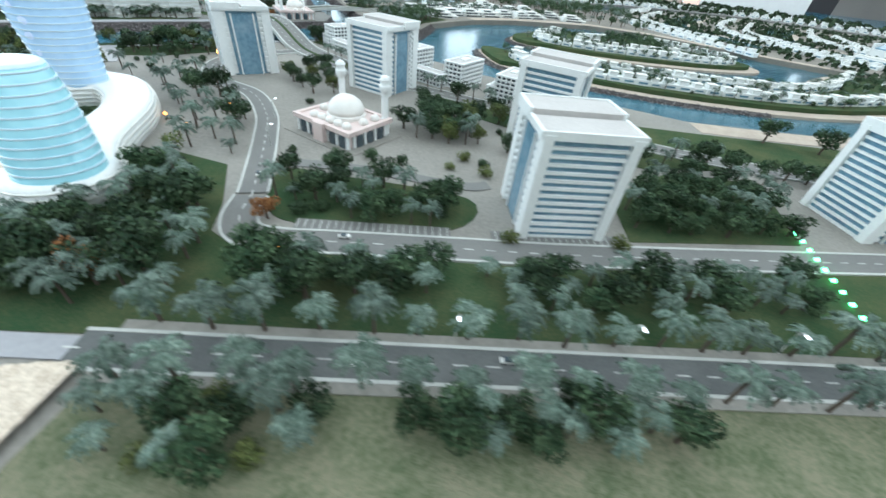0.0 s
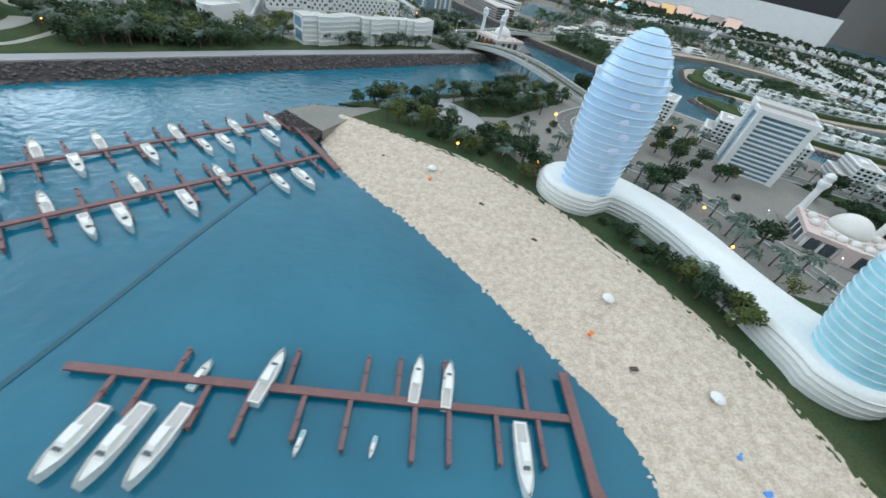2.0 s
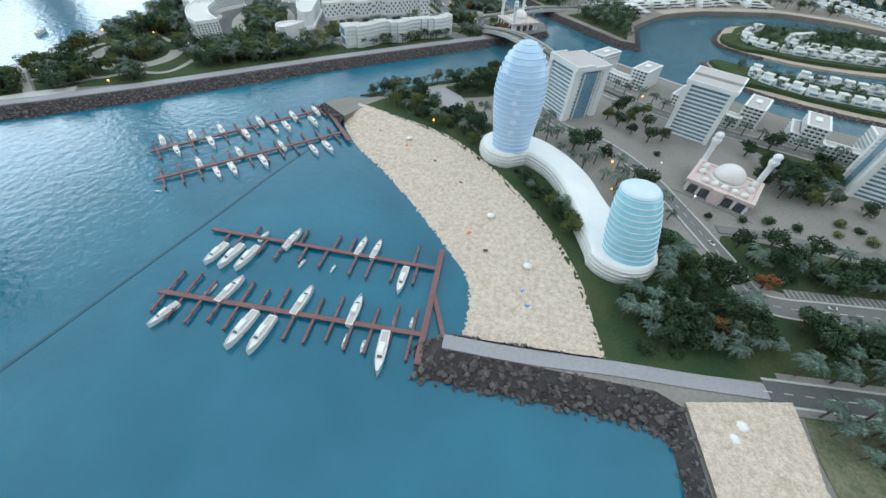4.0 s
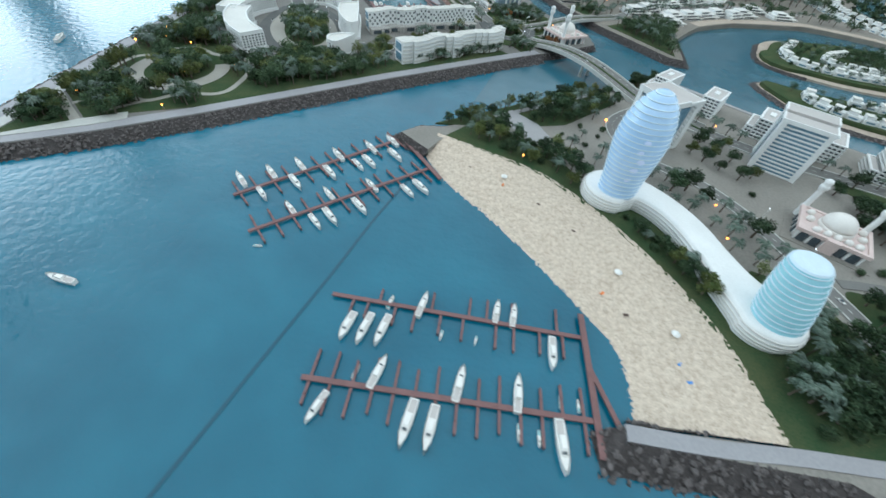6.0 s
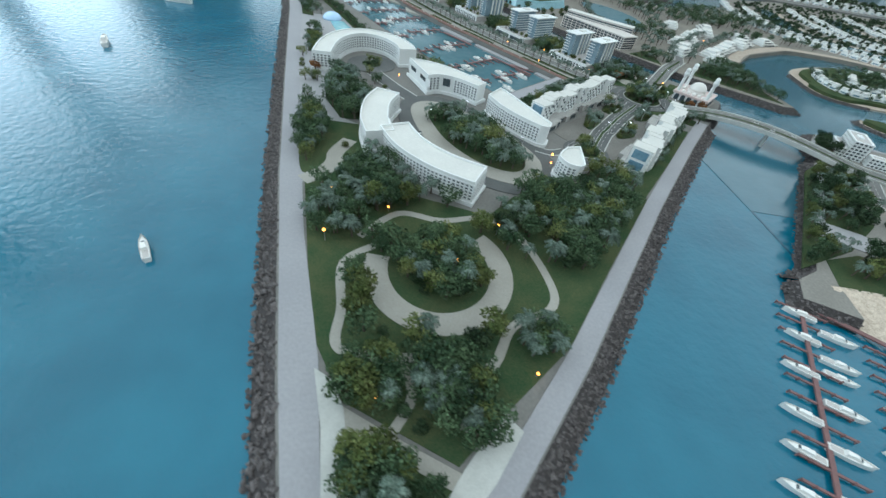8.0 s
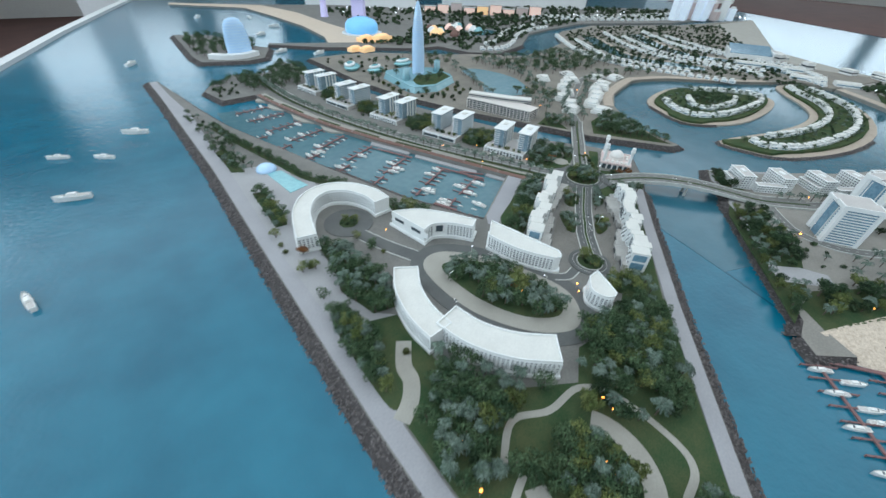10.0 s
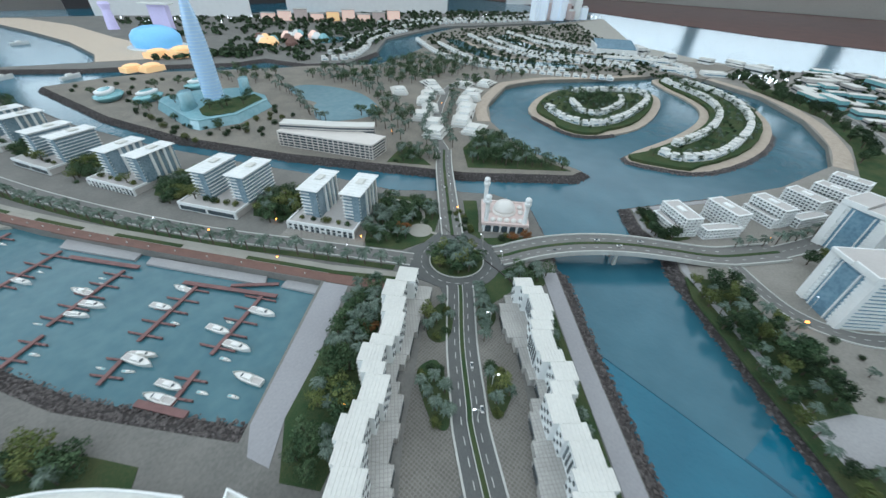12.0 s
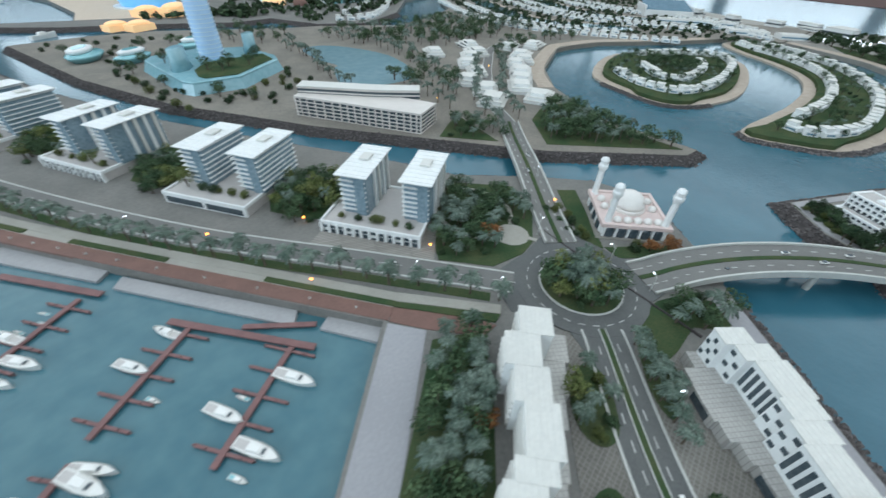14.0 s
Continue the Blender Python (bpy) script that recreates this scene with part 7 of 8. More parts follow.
scatter([(0.395, 0.42), (0.41, 0.35), (0.47, 0.315), (0.64, 0.335), (0.66, 0.41), (0.46, 0.425)], 0.024, "dddpb", (0.75, 1.05), 42)
scatter([(0.92, 0.48), (0.92, 0.38), (1.17, 0.435), (1.20, 0.60), (1.05, 0.60)], 0.030, "ddpd", (0.8, 1.15), 50)
scatter([(0.12, 0.27), (0.045, 0.385), (-0.07, 0.53), (-0.035, 0.56), (0.03, 0.48), (0.075, 0.40), (0.09, 0.34)], 0.020, "dbbpo", (0.7, 1.0), 60)
scatter([(-0.47, 0.765), (-0.38, 0.735), (-0.24, 0.675), (-0.16, 0.60), (-0.13, 0.66), (-0.20, 0.78), (-0.36, 0.83)], 0.026, "dpdpbo", (0.8, 1.1), 70)
scatter([(-0.55, 0.80), (-0.36, 0.98), (-0.12, 1.195), (-0.06, 1.225), (0.0, 1.14), (-0.16, 0.95), (-0.34, 0.86)], 0.026, "dddopp", (0.75, 1.1), 110)
scatter([(0.0, 0.66), (0.10, 0.58), (0.20, 0.46), (0.30, 0.43), (0.24, 0.60), (0.12, 0.74), (0.0, 0.80), (-0.05, 0.74)], 0.036, "pppd", (0.8, 1.1), 70)
scatter([(-0.22, 0.82), (-0.12, 0.72), (-0.04, 0.78), (-0.05, 0.92), (-0.10, 1.02)], 0.045, "pppb", (0.7, 1.0), 26)
scatter([(0.17, 0.88), (0.30, 0.72), (0.36, 0.80), (0.30, 1.0), (0.20, 1.02)], 0.042, "dbdo", (0.7, 0.95), 22)
scatter([(0.53, 0.84), (0.60, 0.64), (0.74, 0.60), (0.72, 0.80), (0.58, 0.90)], 0.044, "dbdo", (0.7, 1.0), 24)
scatter([(0.30, 0.49), (0.55, 0.49), (0.72, 0.50), (0.70, 0.56), (0.55, 0.53)], 0.050, "bbyo", (0.8, 1.1), 12)
scatter([(0.50, 0.66), (0.56, 0.60), (0.66, 0.62), (0.68, 0.72), (0.56, 0.74)], 0.028, "ddbpo", (0.8, 1.1), 26)
for x, y in ((0.735, 0.325), (0.885, 0.345), (0.70, 0.50), (0.66, 0.55)):
    plant("y", x, y, 1.1)
scatter([(0.90, 0.62), (1.24, 0.64), (1.45, 0.66), (1.2, 0.70), (0.95, 0.78)], 0.036, "ddp", (0.8, 1.1), 34)
scatter([(0.206, 1.440), (0.190, 1.410), (0.150, 1.365), (0.100, 1.302), (0.085, 1.300), (0.070, 1.340), (0.120, 1.400), (0.165, 1.445)], 0.017, "bddyd", (0.65, 0.95), 46, free=True)
row([(0.17, 1.175), (0.33, 1.05), (0.55, 0.945), (0.85, 0.835)], 0.045, "p", 0.95)
scatter([(1.25, 0.86), (1.6, 0.80), (2.1, 0.95), (2.7, 1.30), (2.85, 1.55), (2.55, 1.38), (2.1, 1.0), (1.6, 0.88)], 0.050, "dd", (1.1, 1.6), 110)

# peninsula park
scatter([(-1.518, 0.434), (-1.436, 0.483), (-1.546, 0.573), (-1.546, 0.506)], 0.017, "dddob", (0.75, 1.0), 40)
scatter([(-1.556, 0.605), (-1.43, 0.545), (-1.375, 0.585), (-1.24, 0.715), (-1.085, 0.875), (-0.865, 1.085), (-0.90, 1.13), (-0.985, 1.08), (-1.06, 1.06), (-1.17, 1.06), (-1.25, 0.99), (-1.40, 1.06), (-1.51, 1.20), (-1.56, 1.16), (-1.60, 1.0), (-1.58, 0.72)], 0.024, "dddpob", (0.9, 1.25), 200, gaps=0.50)
scatter([(-1.507, 1.235), (-1.36, 1.13), (-1.326, 1.053), (-1.43, 1.045), (-1.51, 0.995), (-1.59, 0.907), (-1.635, 0.949), (-1.612, 1.048), (-1.62, 1.10), (-1.55, 1.165)], 0.028, "dddp", (0.95, 1.2), 34)
scatter([(-1.682, 1.50), (-1.64, 1.47), (-1.612, 1.33), (-1.650, 1.225), (-1.675, 1.25), (-1.690, 1.40)], 0.024, "dddp", (0.85, 1.1), 26)
scatter([(-1.108, 1.125), (-0.93, 1.013), (-1.00, 0.90), (-1.10, 0.80), (-1.125, 0.84), (-1.099, 0.93), (-1.159, 1.065)], 0.026, "dddp", (0.95, 1.25), 40)
for cx, cy, cr in [(-1.52, 0.63, 0.042), (-1.398, 0.614, 0.05), (-1.247, 0.671, 0.032), (-1.512, 0.504, 0.036), (-1.372, 0.543, 0.022), (-1.439, 0.684, 0.022)]:
    scatter(circle(cx, cy, cr), 0.018, "dddpo", (0.85, 1.15), 26, free=True)
scatter(circle(ARENA[0] + 0.005, ARENA[1] + 0.015, 0.075), 0.022, "dpdpdo", (0.85, 1.2), 34)
scatter(GROVE, 0.024, "ppdd", (0.95, 1.3), 50)
scatter([(-1.678, 1.48), (-1.65, 1.48), (-1.63, 1.36), (-1.64, 1.25), (-1.65, 1.19), (-1.665, 1.20), (-1.675, 1.28), (-1.687, 1.42)], 0.020, "dpdo", (0.75, 1.05), 34)
scatter(NORTHBED, 0.034, "dpb", (0.8, 1.1), 20)
scatter(WESTLAWN, 0.024, "dpdob", (0.8, 1.05), 50)
scatter([(-1.51, 1.0), (-1.40, 1.06), (-1.50, 1.20), (-1.60, 1.16), (-1.62, 0.98)], 0.024, "dpdp", (0.85, 1.2), 50, gaps=0.3)
scatter([(-1.20, 0.80), (-1.07, 0.905), (-0.90, 1.06), (-0.95, 1.08), (-1.16, 1.04), (-1.22, 0.96)], 0.024, "ddpdp", (0.85, 1.2), 70, gaps=0.40)
scatter([(-1.092, 1.106), (-0.945, 1.086), (-0.940, 0.99), (-1.08, 0.86), (-1.22, 0.95)], 0.024, "ddpdpo", (0.85, 1.15), 45)
scatter([(-0.983, 1.076), (-0.881, 1.1), (-0.84, 1.055), (-0.90, 0.975), (-0.975, 0.93), (-1.052, 0.996)], 0.023, "ddpdp", (0.85, 1.15), 40)
scatter(OVAL_IN, 0.023, "dpdpdpo", (0.95, 1.3), 70, gaps=0.32)
for x, y, k in ((-1.735, 1.927, "o"), (-1.732, 1.867, "y"), (-1.728, 1.823, "y"), (-1.679, 1.789, "r"), (-1.705, 1.702, "o"), (-1.666, 1.70, "o"), (-1.684, 1.715, "d"), (-1.684, 1.561, "d"), (-1.567, 1.273, "y"), (-1.678, 1.71, "y"), (-1.495, 1.779, "o"), (-1.465, 1.718, "d"), (-1.447, 1.669, "y"), (-1.478, 1.70, "d")):
    plant(k, x, y, random.uniform(0.7, 0.9))
scatter([(-1.80, 2.55), (-1.70, 2.5), (-1.78, 3.05), (-1.90, 3.40), (-1.93, 3.40)], 0.040, "dpb", (0.7, 1.0), 40)
tagged(part("hedge_bed", ribbon(B(), spline([(-1.40, 2.16), (-1.52, 2.30), (-1.60, 2.52), (-1.72, 2.85), (-1.80, 3.1)], 5), 0.034, LZ - 0.003, LZ + 0.0013), GRASS), "narrow green hedge bed along the marina", "ground", kind="structure")
row([(-1.40, 2.16), (-1.52, 2.30), (-1.60, 2.52), (-1.72, 2.85), (-1.80, 3.1)], 0.024, "d", 0.75, 0.01)
scatter([(-1.30, 1.92), (-1.25, 1.88), (-1.19, 1.80), (-1.20, 1.76), (-1.30, 1.85)], 0.024, "dpo", (0.9, 1.2), 20)
scatter(circle(-1.485, 1.89, 0.028), 0.016, "bdo", (0.6, 0.8), 7, free=True)
# terraces and avenue
scatter([(-0.68, 1.812), (-0.635, 1.79), (-0.70, 1.71), (-0.79, 1.648), (-0.83, 1.632), (-0.858, 1.675), (-0.835, 1.700), (-0.77, 1.752)], 0.021, "ddpppdp", (0.85, 1.15), 70)
scatter([(-0.905, 1.645), (-0.865, 1.650), (-0.850, 1.600), (-0.886, 1.580), (-0.925, 1.615)], 0.021, "dddpo", (0.8, 1.05), 22)
scatter([(-0.985, 1.53), (-0.99, 1.57), (-0.95, 1.60), (-0.90, 1.565), (-0.935, 1.535)], 0.023, "dddpb", (0.8, 1.05), 16)
scatter([(-0.93, 1.16), (-0.83, 1.085), (-0.79, 1.12), (-0.84, 1.19), (-0.90, 1.20)], 0.024, "dpo", (0.8, 1.1), 26)
row([(-0.74, 1.19), (-0.60, 1.31), (-0.43, 1.465)], 0.024, "d", 0.8, 0.007)
row([(-0.72, 1.18), (-0.58, 1.31), (-0.42, 1.455)], 0.04, "p", 0.85, 0.007)
for bed in ([(-0.63, 1.625), (-0.574, 1.635), (-0.573, 1.6), (-0.628, 1.558), (-0.661, 1.561), (-0.664, 1.591)],
            [(-0.472, 1.593), (-0.486, 1.557), (-0.524, 1.513), (-0.569, 1.511), (-0.546, 1.549)],
            [(-0.737, 1.548), (-0.767, 1.513), (-0.797, 1.452), (-0.784, 1.428), (-0.732, 1.473), (-0.697, 1.534)],
            [(-0.635, 1.454), (-0.626, 1.43), (-0.65, 1.386), (-0.713, 1.373), (-0.7, 1.405)]):
    slab("avenue_garden", spline(bed, 4, True), GRASS, "leaf-shaped green bed beside the avenue", LZ + 0.0022)
    scatter(bed, 0.021, "pppyob", (0.75, 1.0), 12, free=True)
scatter(circle(*RA, 0.058), 0.018, "ddpdbo", (0.9, 1.2), 44, free=True)
for x, y in ((-0.43, 1.72), (-0.41, 1.70), (-0.44, 1.695)):
    plant("p", x, y, 1.45)
scatter(circle(-0.872, 1.283, 0.032), 0.015, "dbyoy", (0.75, 1.0), 16, free=True)
scatter([(-0.37, 1.585), (-0.31, 1.55), (-0.29, 1.50), (-0.36, 1.50), (-0.41, 1.55)], 0.022, "dpdpb", (0.85, 1.15), 22)
row([(-0.48, 1.60), (-0.535, 1.545), (-0.60, 1.485)], 0.028, "p", 0.95, 0.003)
scatter([(-0.40, 2.02), (-0.26, 2.00), (-0.29, 1.90), (-0.42, 1.85), (-0.47, 1.90), (-0.46, 1.96)], 0.022, "dpdppb", (0.8, 1.05), 56)
scatter([(-0.483, 2.025), (-0.40, 2.10), (-0.33, 2.09), (-0.31, 2.0), (-0.36, 1.93), (-0.45, 1.90), (-0.47, 1.86), (-0.54, 1.937)], 0.023, "ddpppb", (0.8, 1.1), 60)
scatter([(0.03, 2.395), (-0.035, 2.20), (-0.11, 2.31)], 0.030, "dpb", (0.8, 1.0), 14)
scatter([(-0.255, 1.885), (-0.225, 1.86), (-0.285, 1.75), (-0.31, 1.77)], 0.018, "yb", (0.7, 0.95), 16)
scatter([(-0.27, 1.685), (-0.22, 1.625), (-0.20, 1.615), (-0.24, 1.69)], 0.02, "byr", (0.7, 0.9), 8)
bl = spline(BOUL, 6)
row(offs(bl, 0.046), 0.047, "p", 1.2)
for k in range(4):
    a, b = ((-0.555, 2.29), (-0.72, 2.63), (-0.88, 2.98), (-0.99, 3.34))[k]
    scatter(circle(a - 0.035, b + 0.0, 0.085), 0.024, "dddpo", (0.85, 1.1), 40)
    scatter(circle(a - 0.10, b - 0.05, 0.035), 0.026, "dbo", (0.7, 0.95), 6)
for (px, py), rr in (((-0.515, 2.125), -61), ((-0.685, 2.455), -63), ((-0.845, 2.815), -67), ((-0.985, 3.175), -70), ((-1.075, 3.54), -73)):
    for ox in (-0.07, -0.03, 0.0, 0.012, 0.045, 0.075):
        c, s = math.cos(radians(rr)), math.sin(radians(rr))
        oy = -0.072
        plant(random.choice("yyob"), px + c * ox - s * oy, py + s * ox + c * oy, 0.95 if random.random() < 0.6 else 0.7, LZ + 0.023)
scatter([(-1.08, 3.75), (-1.30, 3.65), (-1.50, 3.70), (-1.55, 4.10), (-1.30, 4.08), (-1.12, 4.40), (-1.02, 4.1)], 0.050, "dd", (1.1, 1.5), 60)
scatter([(-1.70, 3.62), (-1.55, 3.66), (-1.58, 4.05), (-1.72, 3.88)], 0.04, "db", (0.9, 1.2), 18)
scatter([(-1.80, 5.9), (-1.72, 4.95), (-1.62, 4.85), (-1.45, 4.95), (-1.25, 4.95), (-1.15, 5.1), (-1.5, 5.8)], 0.075, "d", (1.3, 1.9), 40)
# northern land
scatter([(0.33, 1.77), (0.345, 2.0), (0.43, 2.19), (0.34, 2.22), (0.20, 2.17), (0.09, 2.07)], 0.029, "dddp", (0.95, 1.3), 110)
scatter([(0.0, 2.17), (0.07, 2.25), (0.04, 2.36), (-0.05, 2.34)], 0.032, "dp", (0.8, 1.1), 16)
row([(0.07, 2.26), (0.22, 2.45), (0.45, 2.64), (0.70, 2.83)], 0.055, "p", 1.15, 0.012)
row([(0.17, 2.22), (0.33, 2.42), (0.55, 2.58), (0.80, 2.74)], 0.055, "p", 1.15, 0.012)
scatter([(0.05, 2.45), (0.20, 2.50), (0.42, 2.75), (0.55, 3.1), (0.65, 3.6), (0.40, 3.85), (0.50, 3.3), (0.38, 2.90), (0.12, 2.85)], 0.050, "dpp", (1.1, 1.5), 110)
row([(-0.02, 2.86), (0.0, 3.1), (0.08, 3.3), (0.12, 3.6), (0.2, 3.75)], 0.05, "p", 1.2, 0.02)
scatter([(0.55, 3.85), (0.70, 3.2), (0.95, 3.1), (1.4, 3.15), (1.65, 3.1), (1.70, 3.5), (1.55, 3.8), (1.1, 3.72)], 0.062, "ddp", (1.2, 1.7), 120)
scatter([(0.60, 2.62), (1.05, 3.0), (1.6, 2.95), (1.7, 2.75), (1.2, 2.86), (0.9, 2.80)], 0.055, "dp", (0.9, 1.3), 40)
for poly, n in ((offs(ISLE_A, 0.07 if area_of(ISLE_A) > 0 else -0.07, True), 120), (offs(ISLE_B, 0.07 if area_of(ISLE_B) > 0 else -0.07, True), 130)):
    scatter(poly, 0.038, "dpdpb", (0.55, 0.85), 2 * n, free=True)
scatter(circle(1.38, 2.11, 0.12), 0.04, "d", (0.9, 1.2), 24, free=True)
scatter([(-0.60, 3.35), (-0.48, 3.10), (-0.36, 2.90), (-0.30, 2.88), (-0.40, 3.12), (-0.56, 3.40)], 0.05, "bdb", (0.8, 1.1), 24)
scatter([(-0.70, 3.70), (-0.62, 3.45), (-0.62, 3.05), (-0.40, 2.95), (-0.10, 3.05), (-0.10, 3.40), (-0.155, 3.15), (-0.56, 3.08), (-0.60, 3.55)], 0.05, "byb", (1.0, 1.5), 26)
scatter([(-0.70, 3.85), (-0.60, 3.6), (-0.35, 3.75), (-0.10, 4.2), (-0.5, 4.4), (-0.80, 4.4)], 0.09, "db", (1.0, 1.4), 34)
scatter([(0.0, 3.7), (0.3, 3.9), (0.2, 4.15), (-0.1, 4.3)], 0.07, "dp", (1.1, 1.5), 30)
for x, y, z, s in ((-0.40, 3.30, 0.070, 1.2), (-0.36, 3.26, 0.070, 1.0), (-0.32, 3.30, 0.070, 1.3), (-0.25, 3.27, 0.070, 1.0), (-0.20, 3.34, 0.070, 1.1), (-0.48, 3.52, 0.070, 1.0), (-0.15, 3.40, 0.070, 0.9)):
    plant("d", x, y, s, z)
for x, y, k, s in ((0.422, 0.302, "r", 0.95), (0.31, 0.165, "r", 1.0), (0.21, 0.43, "o", 0.8), (-0.74, 1.685, "r", 0.9), (-0.875, 1.585, "o", 1.1), (-0.435, 1.905, "r", 0.9), (-1.18, 1.32, "r", 0.9)):
    plant(k, x, y, s)


join_rest()


def far_wood(name, regions, label):
    """Distant planting, past counting."""
    v, f = [], []
    rnd = random.Random(9)
    for poly, count, size in regions:
        xs, ys = [p[0] for p in poly], [p[1] for p in poly]
        made = 0
        while made < count:
            x, y = rnd.uniform(min(xs), max(xs)), rnd.uniform(min(ys), max(ys))
            if not inside(poly, x, y):
                continue
            made += 1
            r = size * rnd.uniform(0.6, 1.2)
            for _ in range(16):
                d = Vector((rnd.gauss(0, 1), rnd.gauss(0, 1), abs(rnd.gauss(0, 1)))).normalized()
                c = Vector((x, y, LZ + r * 0.4)) + d * r * rnd.uniform(0.6, 1)
                a = Vector((rnd.uniform(-1, 1), rnd.uniform(-1, 1), rnd.uniform(-1, 1))).normalized() * r * 0.55
                b = a.cross(d) * 1.1
                o = len(v)
                v += [tuple(c - a), tuple(c + b), tuple(c + a), tuple(c - b)]
                f.append((o, o + 1, o + 2, o + 3))
    me = bpy.data.meshes.new(name)
    me.from_pydata(v, [], f)
    me.materials.append(LEAF)
    return tagged(new(name, me), label, "trees", kind="stuff")


far_wood("far_trees", [([(1.65, 3.5), (1.9, 2.6), (2.5, 2.0), (3.2, 2.2), (3.9, 3.0), (5.5, 4.2), (3.4, 4.8), (2.4, 4.6)], 1150, 0.017), ([(0.7, 4.2), (1.4, 4.3), (2.2, 4.9), (3.4, 5.2), (3.2, 6.3), (1.5, 5.6), (0.8, 5.6), (0.3, 5.0)], 420, 0.028),
                       ([(0.3, 6.0), (2.5, 5.6), (5.0, 5.0), (7.2, 4.9), (7.4, 5.3), (5, 6.6), (2, 7.3), (0.2, 7.6)], 620, 0.034), ([(2.85, 1.2), (3.9, 0.9), (3.55, 1.6), (2.85, 1.7)], 120, 0.022),
                       ([(1.5, 0.5), (4.0, 0.45), (3.8, 0.9), (2.9, 1.15), (2.1, 0.82)], 170, 0.020), ([(-0.35, 5.0), (0.3, 4.6), (0.55, 4.65), (0.5, 5.1), (0.0, 4.95)], 60, 0.03)],
         "dark green far planting between villa rows")


# ---- small things ----
def garden_lamp(x, y, z=0.034, r=0.0027):
    t = stand("garden_lamp", "tiny glowing warm lamp among the trees", "lamp", pose(x, y, LZ), "garden lamps")
    part("stake", lathe(B(), [(0.0008, -0.003), (0.0006, z - LZ)], 5), STEEL, t)
    part("bulb", lathe(B(), [(r * 0.3, -r), (r, 0), (r * 0.3, r)], 8, 0, 0, z - LZ + r * 0.6), WARM, t, "glowing amber bulb")


for x, y in ((-1.47, 1.01), (-1.57, 1.02), (-0.96, 1.06), (-1.35, 0.81), (-1.27, 0.61), (-1.51, 0.60), (-1.24, 0.90), (-0.95, 1.10), (-1.17, 1.29), (-0.14, 0.69), (-0.22, 1.88), (-1.39, 1.77),
             (0.17, 0.52), (-0.30, 0.70), (0.31, 1.09), (0.11, 0.55), (0.18, 0.64), (-0.54, 1.97), (-0.66, 2.22), (-0.75, 2.05), (-0.82, 2.30), (0.10, 2.55), (0.3, 2.9), (0.62, 2.7), (-0.88, 1.585), (-1.02, 1.20)):
    garden_lamp(x, y)
for x, y in ((-1.588, 1.058), (-1.49, 1.046), (-1.595, 0.921), (-1.355, 0.832), (-1.249, 0.927), (-1.015, 1.216)):
    garden_lamp(x, y, 0.050, 0.0034)
garden_lamp(-0.055, 0.985, 0.036, 0.004)
garden_lamp(0.470, 0.2355, 0.036, 0.0032)


def street_lamp(x, y, rot, lit=True):
    t = stand("street_lamp", "pale curved street lamp with a glowing head", "street lamp", pose(x, y, LZ, 0, 0, rot), "street lamps")
    bm = lathe(B(), [(0.0011, -0.003), (0.0007, 0.032)], 6)
    for k in range(4):
        a = k * 0.38
        box(bm, 0.0045 * (1 - math.cos(a)) + 0.001 * k, 0, 0.032 + 0.006 * math.sin(a), 0.0034, 0.0012, 0.0011)
    part("pole", bm, KERB, t)
    part("head", box(B(), 0.0082, 0, 0.0372, 0.0046, 0.0018, 0.0010), COOL if lit else KERB, t, "glowing lamp head")


for x, y, r in ((0.68, 0.158, -90), (0.85, 0.178, -90), (1.01, 0.20, -90), (-0.545, 1.515, 140), (-0.35, 1.845, 0), (-0.325, 1.70, 90), (-0.62, 1.93, 20), (-0.55, 1.80, 20), (-0.70, 2.06, 20), (-0.355, 1.615, 60), (-0.80, 2.22, 20),
                (-0.92, 2.42, 20), (-0.16, 1.965, 30), (-1.33, 1.44, 0), (-1.08, 1.28, 120), (-1.19, 1.52, 240), (0.02, 0.98, 0), (0.33, 0.50, 60), (0.28, 0.62, 60), (-0.67, 1.42, -40), (-0.74, 1.40, 140)):
    street_lamp(x, y, r)


def car(x, y, rot, z=LZ + 0.0026, material=None):
    t = stand("car", "tiny pale model car on the road", "car", pose(x, y, z, 0, 0, rot), "cars")
    part("body", box(B(), 0, 0, 0.0010, 0.0135, 0.0056, 0.0026), material or HULL, t)
    part("cabin", box(B(), -0.0008, 0, 0.0036, 0.0070, 0.0048, 0.0020), DARKGLASS, t)
    for sx in (-1, 1):
        for sy in (-1, 1):
            part("wheel", box(B(), sx * 0.0042, sy * 0.0027, 0.0, 0.0026, 0.0010, 0.0020), BANK, t)


for x, y, r, z in ((-0.115, 1.462, -48, 0.0572), (-0.035, 1.370, -48, 0.0560), (-0.098, 1.405, -48, 0.0578), (-0.225, 1.530, -44, 0.0440), (-0.155, 1.995, 45, 0.0415), (-0.075, 2.045, 45, 0.0400),
                   (0.60, 0.112, 6, LZ + 0.002), (0.73, 0.138, 7, LZ + 0.002), (-1.14, 1.478, -55, LZ + 0.002), (-1.36, 1.36, 80, LZ + 0.002), (-0.72, 1.405, 41, LZ + 0.002), (-0.66, 1.475, 41, LZ + 0.002), (-0.62, 1.99, -57, LZ + 0.002), (-0.86, 2.36, -60, LZ + 0.002), (0.53, 0.283, 8, LZ + 0.002), (0.36, 0.40, -66, LZ + 0.002)):
    car(x, y, r, z)


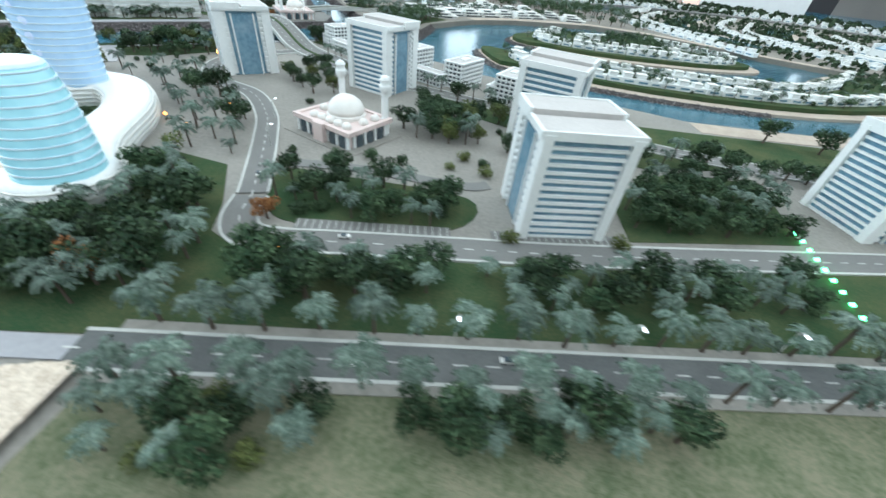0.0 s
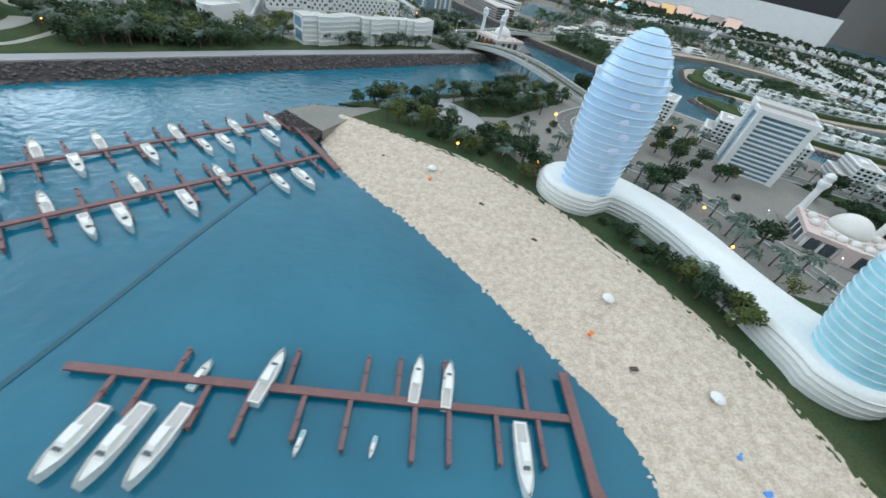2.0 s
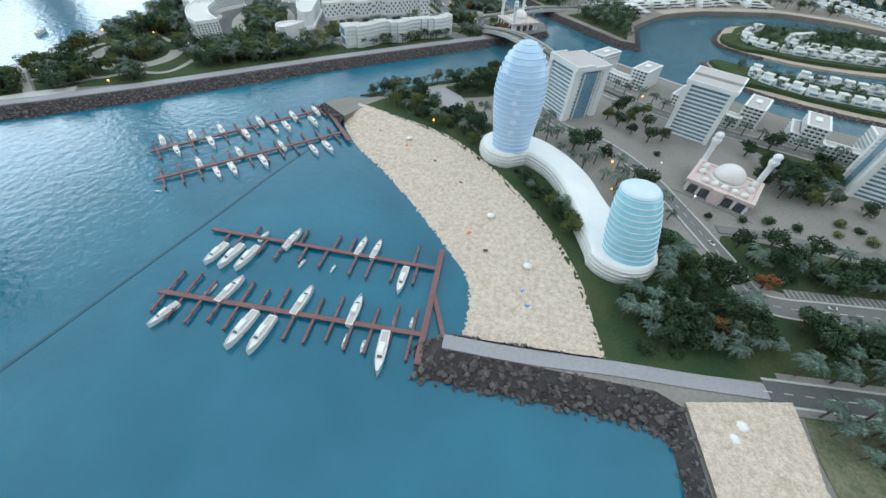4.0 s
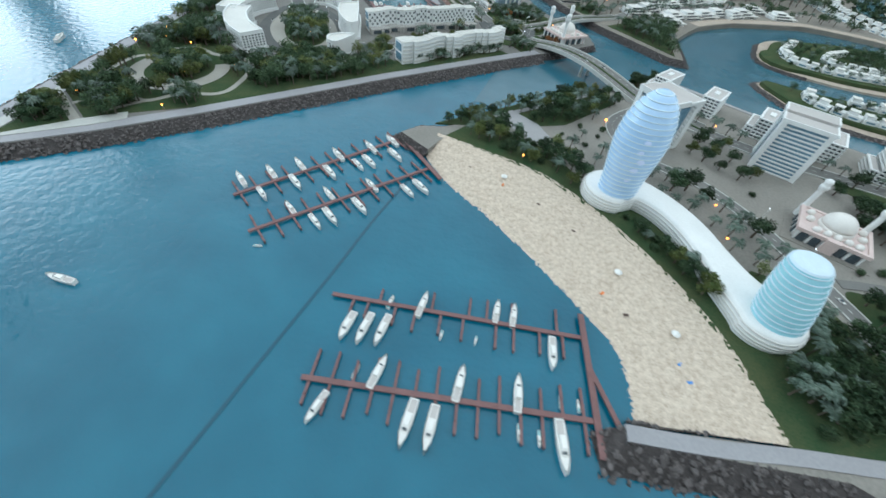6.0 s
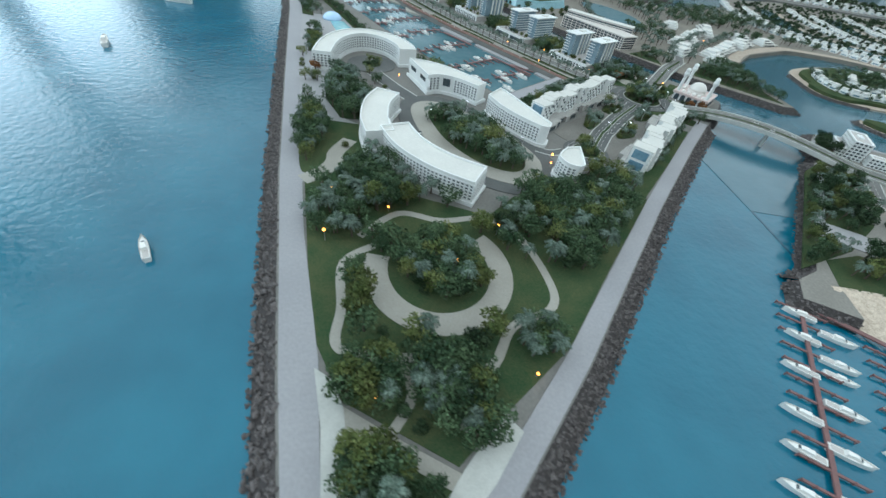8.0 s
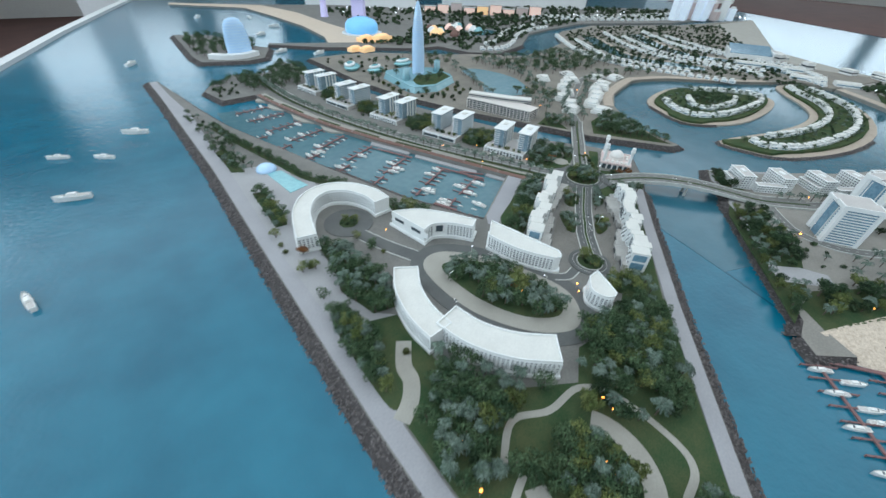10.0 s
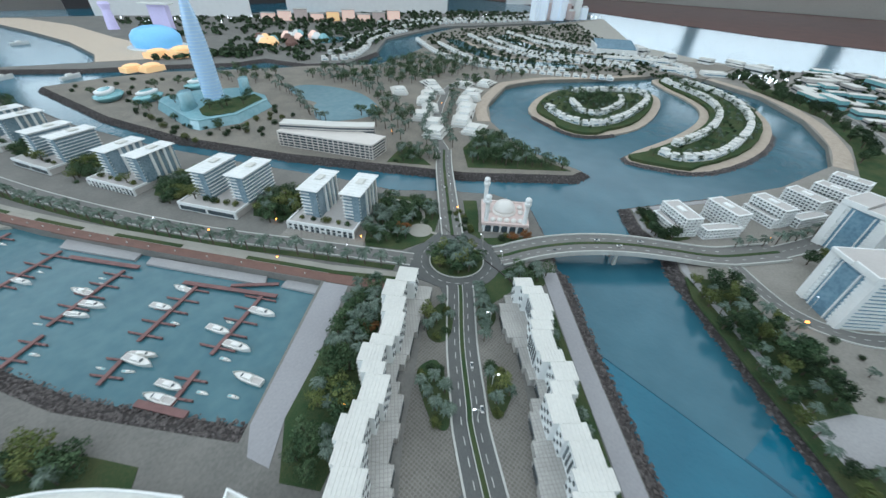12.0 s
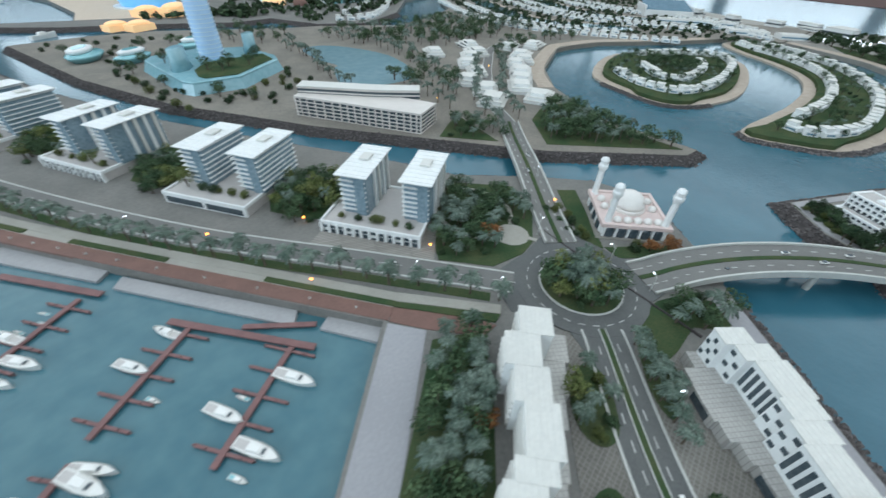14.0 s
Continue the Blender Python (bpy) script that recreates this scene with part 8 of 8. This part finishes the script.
def parasol(x, y, z):
    t = stand("beach_parasol", "tiny white beach parasol standing in the sand", "parasol", pose(x, y, z), "beach parasols")
    part("pole", lathe(B(), [(0.0006, -0.004), (0.0005, 0.012)], 5), STEEL, t)
    part("canopy", lathe(B(), [(0.0085, 0.009), (0.0055, 0.0118), (0.001, 0.0135)], 8), HULL, t, "white faceted canopy")


for x, y, z in ((-0.085, 0.358, 0.014), (-0.340, 0.605, 0.015), (0.002, 0.236, 0.014), (0.29, 0.0, 0.020), (0.305, 0.02, 0.022)):
    parasol(x, y, z)
TOWELS = [mat("towel_%s" % n, c, 0.9, amount=0.3) for n, c in (("orange", (0.75, 0.22, 0.06)), ("blue", (0.10, 0.28, 0.65)), ("violet", (0.22, 0.16, 0.42)), ("brown", (0.10, 0.07, 0.06)))]
for k, (x, y) in enumerate(((0.05, 0.18), (0.0, 0.18), (0.02, 0.15), (0.0, 0.24), (0.06, 0.13), (-0.08, 0.26), (-0.12, 0.30), (-0.34, 0.58), (-0.44, 0.65), (-0.17, 0.46), (0.01, 0.15), (-0.06, 0.33), (-0.43, 0.63), (-0.10, 0.42), (-0.25, 0.53))):
    t = tagged(part("beach_towel", box(B(), 0, 0, 0.0, 0.009, 0.0045, 0.0022), TOWELS[(0, 1, 0, 2, 3, 3, 0, 0, 3, 3, 1, 0, 3, 3, 3)[k]]), "tiny coloured beach towel lying on the sand", "towel", "beach towels")
    t.matrix_basis = pose(x, y, 0.0135 + 0.004 * min(1, max(0, (x + y - 0.1) * 4)), 0, 0, 37 * k)
for k in range(9):
    g = tagged(part("green_light", lathe(B(), [(0.001, -0.002), (0.0034, 0), (0.001, 0.003)], 8), GREENLED), "small glowing green path light on the ground", "lamp", "green path lights")
    g.matrix_basis = pose(1.175 - 0.004 * k, 0.445 - 0.022 * k, LZ + 0.006)
for k in range(84):
    a = random.random()
    x, y = (0.3 + 6.8 * a, 7.9 - 2.9 * a + random.uniform(-0.7, 0.1)) if k % 3 else (2.95 + 0.25 * random.random(), 1.25 + 0.35 * random.random())
    g = tagged(part("far_light", lathe(B(), [(0.001, -0.02), (0.0055 if k % 3 else 0.0030, 0.002), (0.001, 0.009 if k % 3 else 0.006)], 6), COOL), "tiny white point light of the far town", "lamp", "far town lights")
    g.matrix_basis = pose(x, y, LZ + 0.02)
for k in range(26):
    c = mline[min(len(mline) - 1, 1 + k)]
    n = offs(mline, -0.013)[min(len(mline) - 1, 1 + k)]
    b = stand("bollard", "tiny pale bollard on the red promenade", "bollard", pose(n[0], n[1], LZ + 0.0014), "promenade bollards")
    part("post", lathe(B(), [(0.0016, -0.001), (0.0014, 0.004), (0.0005, 0.005)], 6), KERB, b)

# joints between the water boards
JOINT = mat("dark_board_joint", (0.006, 0.076, 0.122), 0.2, amount=0.3)
tagged(part("board_joint", ribbon(B(), spline([(-0.74, -0.60), (-0.72, -0.25), (-0.69, -0.07), (-0.635, 0.22), (-0.60, 0.42), (-0.49, 0.93), (-0.42, 1.38)], 5), 0.006, -0.004, 0.0007), JOINT), "thin dark joint between water boards", "joint", kind="structure")
tagged(part("board_joint", ribbon(B(), [(-0.40, 1.52), (-0.365, 1.70), (-0.330, 1.855)], 0.0022, LZ - 0.004, LZ + 0.0042), BANK), "thin dark joint between model boards", "joint", kind="structure")

# ---- the showroom ----
FLOOR = mat("brown_carpet", (0.10, 0.045, 0.035), 0.9, spot=(0.07, 0.032, 0.026), scale=3, fine=60, amount=0.9)
ROOM = mat("beige_wall", (0.58, 0.57, 0.54), 0.8, spot=(0.50, 0.49, 0.47), scale=1.5, fine=30, amount=0.7)
PANEL = mat("white_board", (0.75, 0.76, 0.76), 0.6, spot=(0.66, 0.67, 0.68), scale=1, fine=20, amount=0.6)
DARK = mat("dark_backdrop", (0.05, 0.05, 0.055), 0.8, amount=0.6)
tagged(part("floor", prism(B(), [(-8, -5), (15, -5), (15, 15), (-8, 15)], -0.9, -0.8), FLOOR), "red-brown carpet of the showroom", "floor", kind="structure")
bd = stand("model_table", "low plinth that carries the scale model", "table")
part("plinth", prism(B(), offs(SHORE, -0.09, True), -0.80, -0.062), DARK, bd)
part("brown_margin", prism(B(), [(6.7, 0.0), (14.8, -1.0), (14.8, 9.5), (9.4, 9.5), (8.6, 5.4), (7.5, 3.06), (6.95, 1.8)], -0.03, 0.006), FLOOR, bd, "red-brown margin of the model")
tagged(part("wall_north", prism(B(), [(-8, 14.9), (15, 14.9), (15, 15), (-8, 15)], -0.8, 3.5), ROOM), "beige showroom wall", "wall", kind="structure")
tagged(part("wall_south", prism(B(), [(-8, -5), (15, -5), (15, -4.9), (-8, -4.9)], -0.8, 3.5), ROOM), "beige showroom wall", "wall", kind="structure")
tagged(part("wall_east", prism(B(), [(14.9, -4.9), (15, -4.9), (15, 14.9), (14.9, 14.9)], -0.8, 3.5), ROOM), "beige showroom wall", "wall", kind="structure")
ww = B()
for y0, y1 in ((-4.9, -1.9), (0.9, 1.25), (4.05, 4.45), (7.25, 7.65), (10.4, 14.9)):
    prism(ww, [(-6.6, y0), (-6.4, y0), (-6.4, y1), (-6.6, y1)], -0.8, 3.5)
prism(ww, [(-6.6, -4.9), (-6.4, -4.9), (-6.4, 14.9), (-6.6, 14.9)], -0.8, 0.7)
tagged(part("wall_west", ww, ROOM), "beige showroom wall with tall window openings", "wall", kind="structure")
tagged(part("ceiling", prism(B(), [(-8, -5), (15, -5), (15, 15), (-8, 15)], 3.5, 3.6, True), ROOM), "plain showroom ceiling", "ceiling", kind="structure")
for x0, y0, x1, y1, h in ((0.20, 8.36, 1.80, 7.38, 0.36), (2.66, 7.92, 4.90, 6.40, 0.40), (8.6, 7.6, 10.2, 6.3, 0.8)):
    t = tagged(part("partition_board", prism(B(), [(x0, y0), (x1, y1), (x1 + 0.03, y1 + 0.05), (x0 + 0.03, y0 + 0.05)], -0.002 if x0 < 8 else -0.8, h, True), PANEL), "white partition board behind the model", "partition")
tagged(part("dark_screen", prism(B(), [(0.4, 11.6), (8.4, 10.9), (8.4, 11.0), (0.4, 11.7)], -0.8, 2.2, True), DARK), "tall dark screen behind the model", "screen", kind="structure")
t = tagged(part("column", prism(B(), [(-3.2, 11.4), (-2.5, 11.4), (-2.5, 12.0), (-3.2, 12.0)], -0.8, 3.5), PANEL), "white square showroom column", "column", kind="structure")
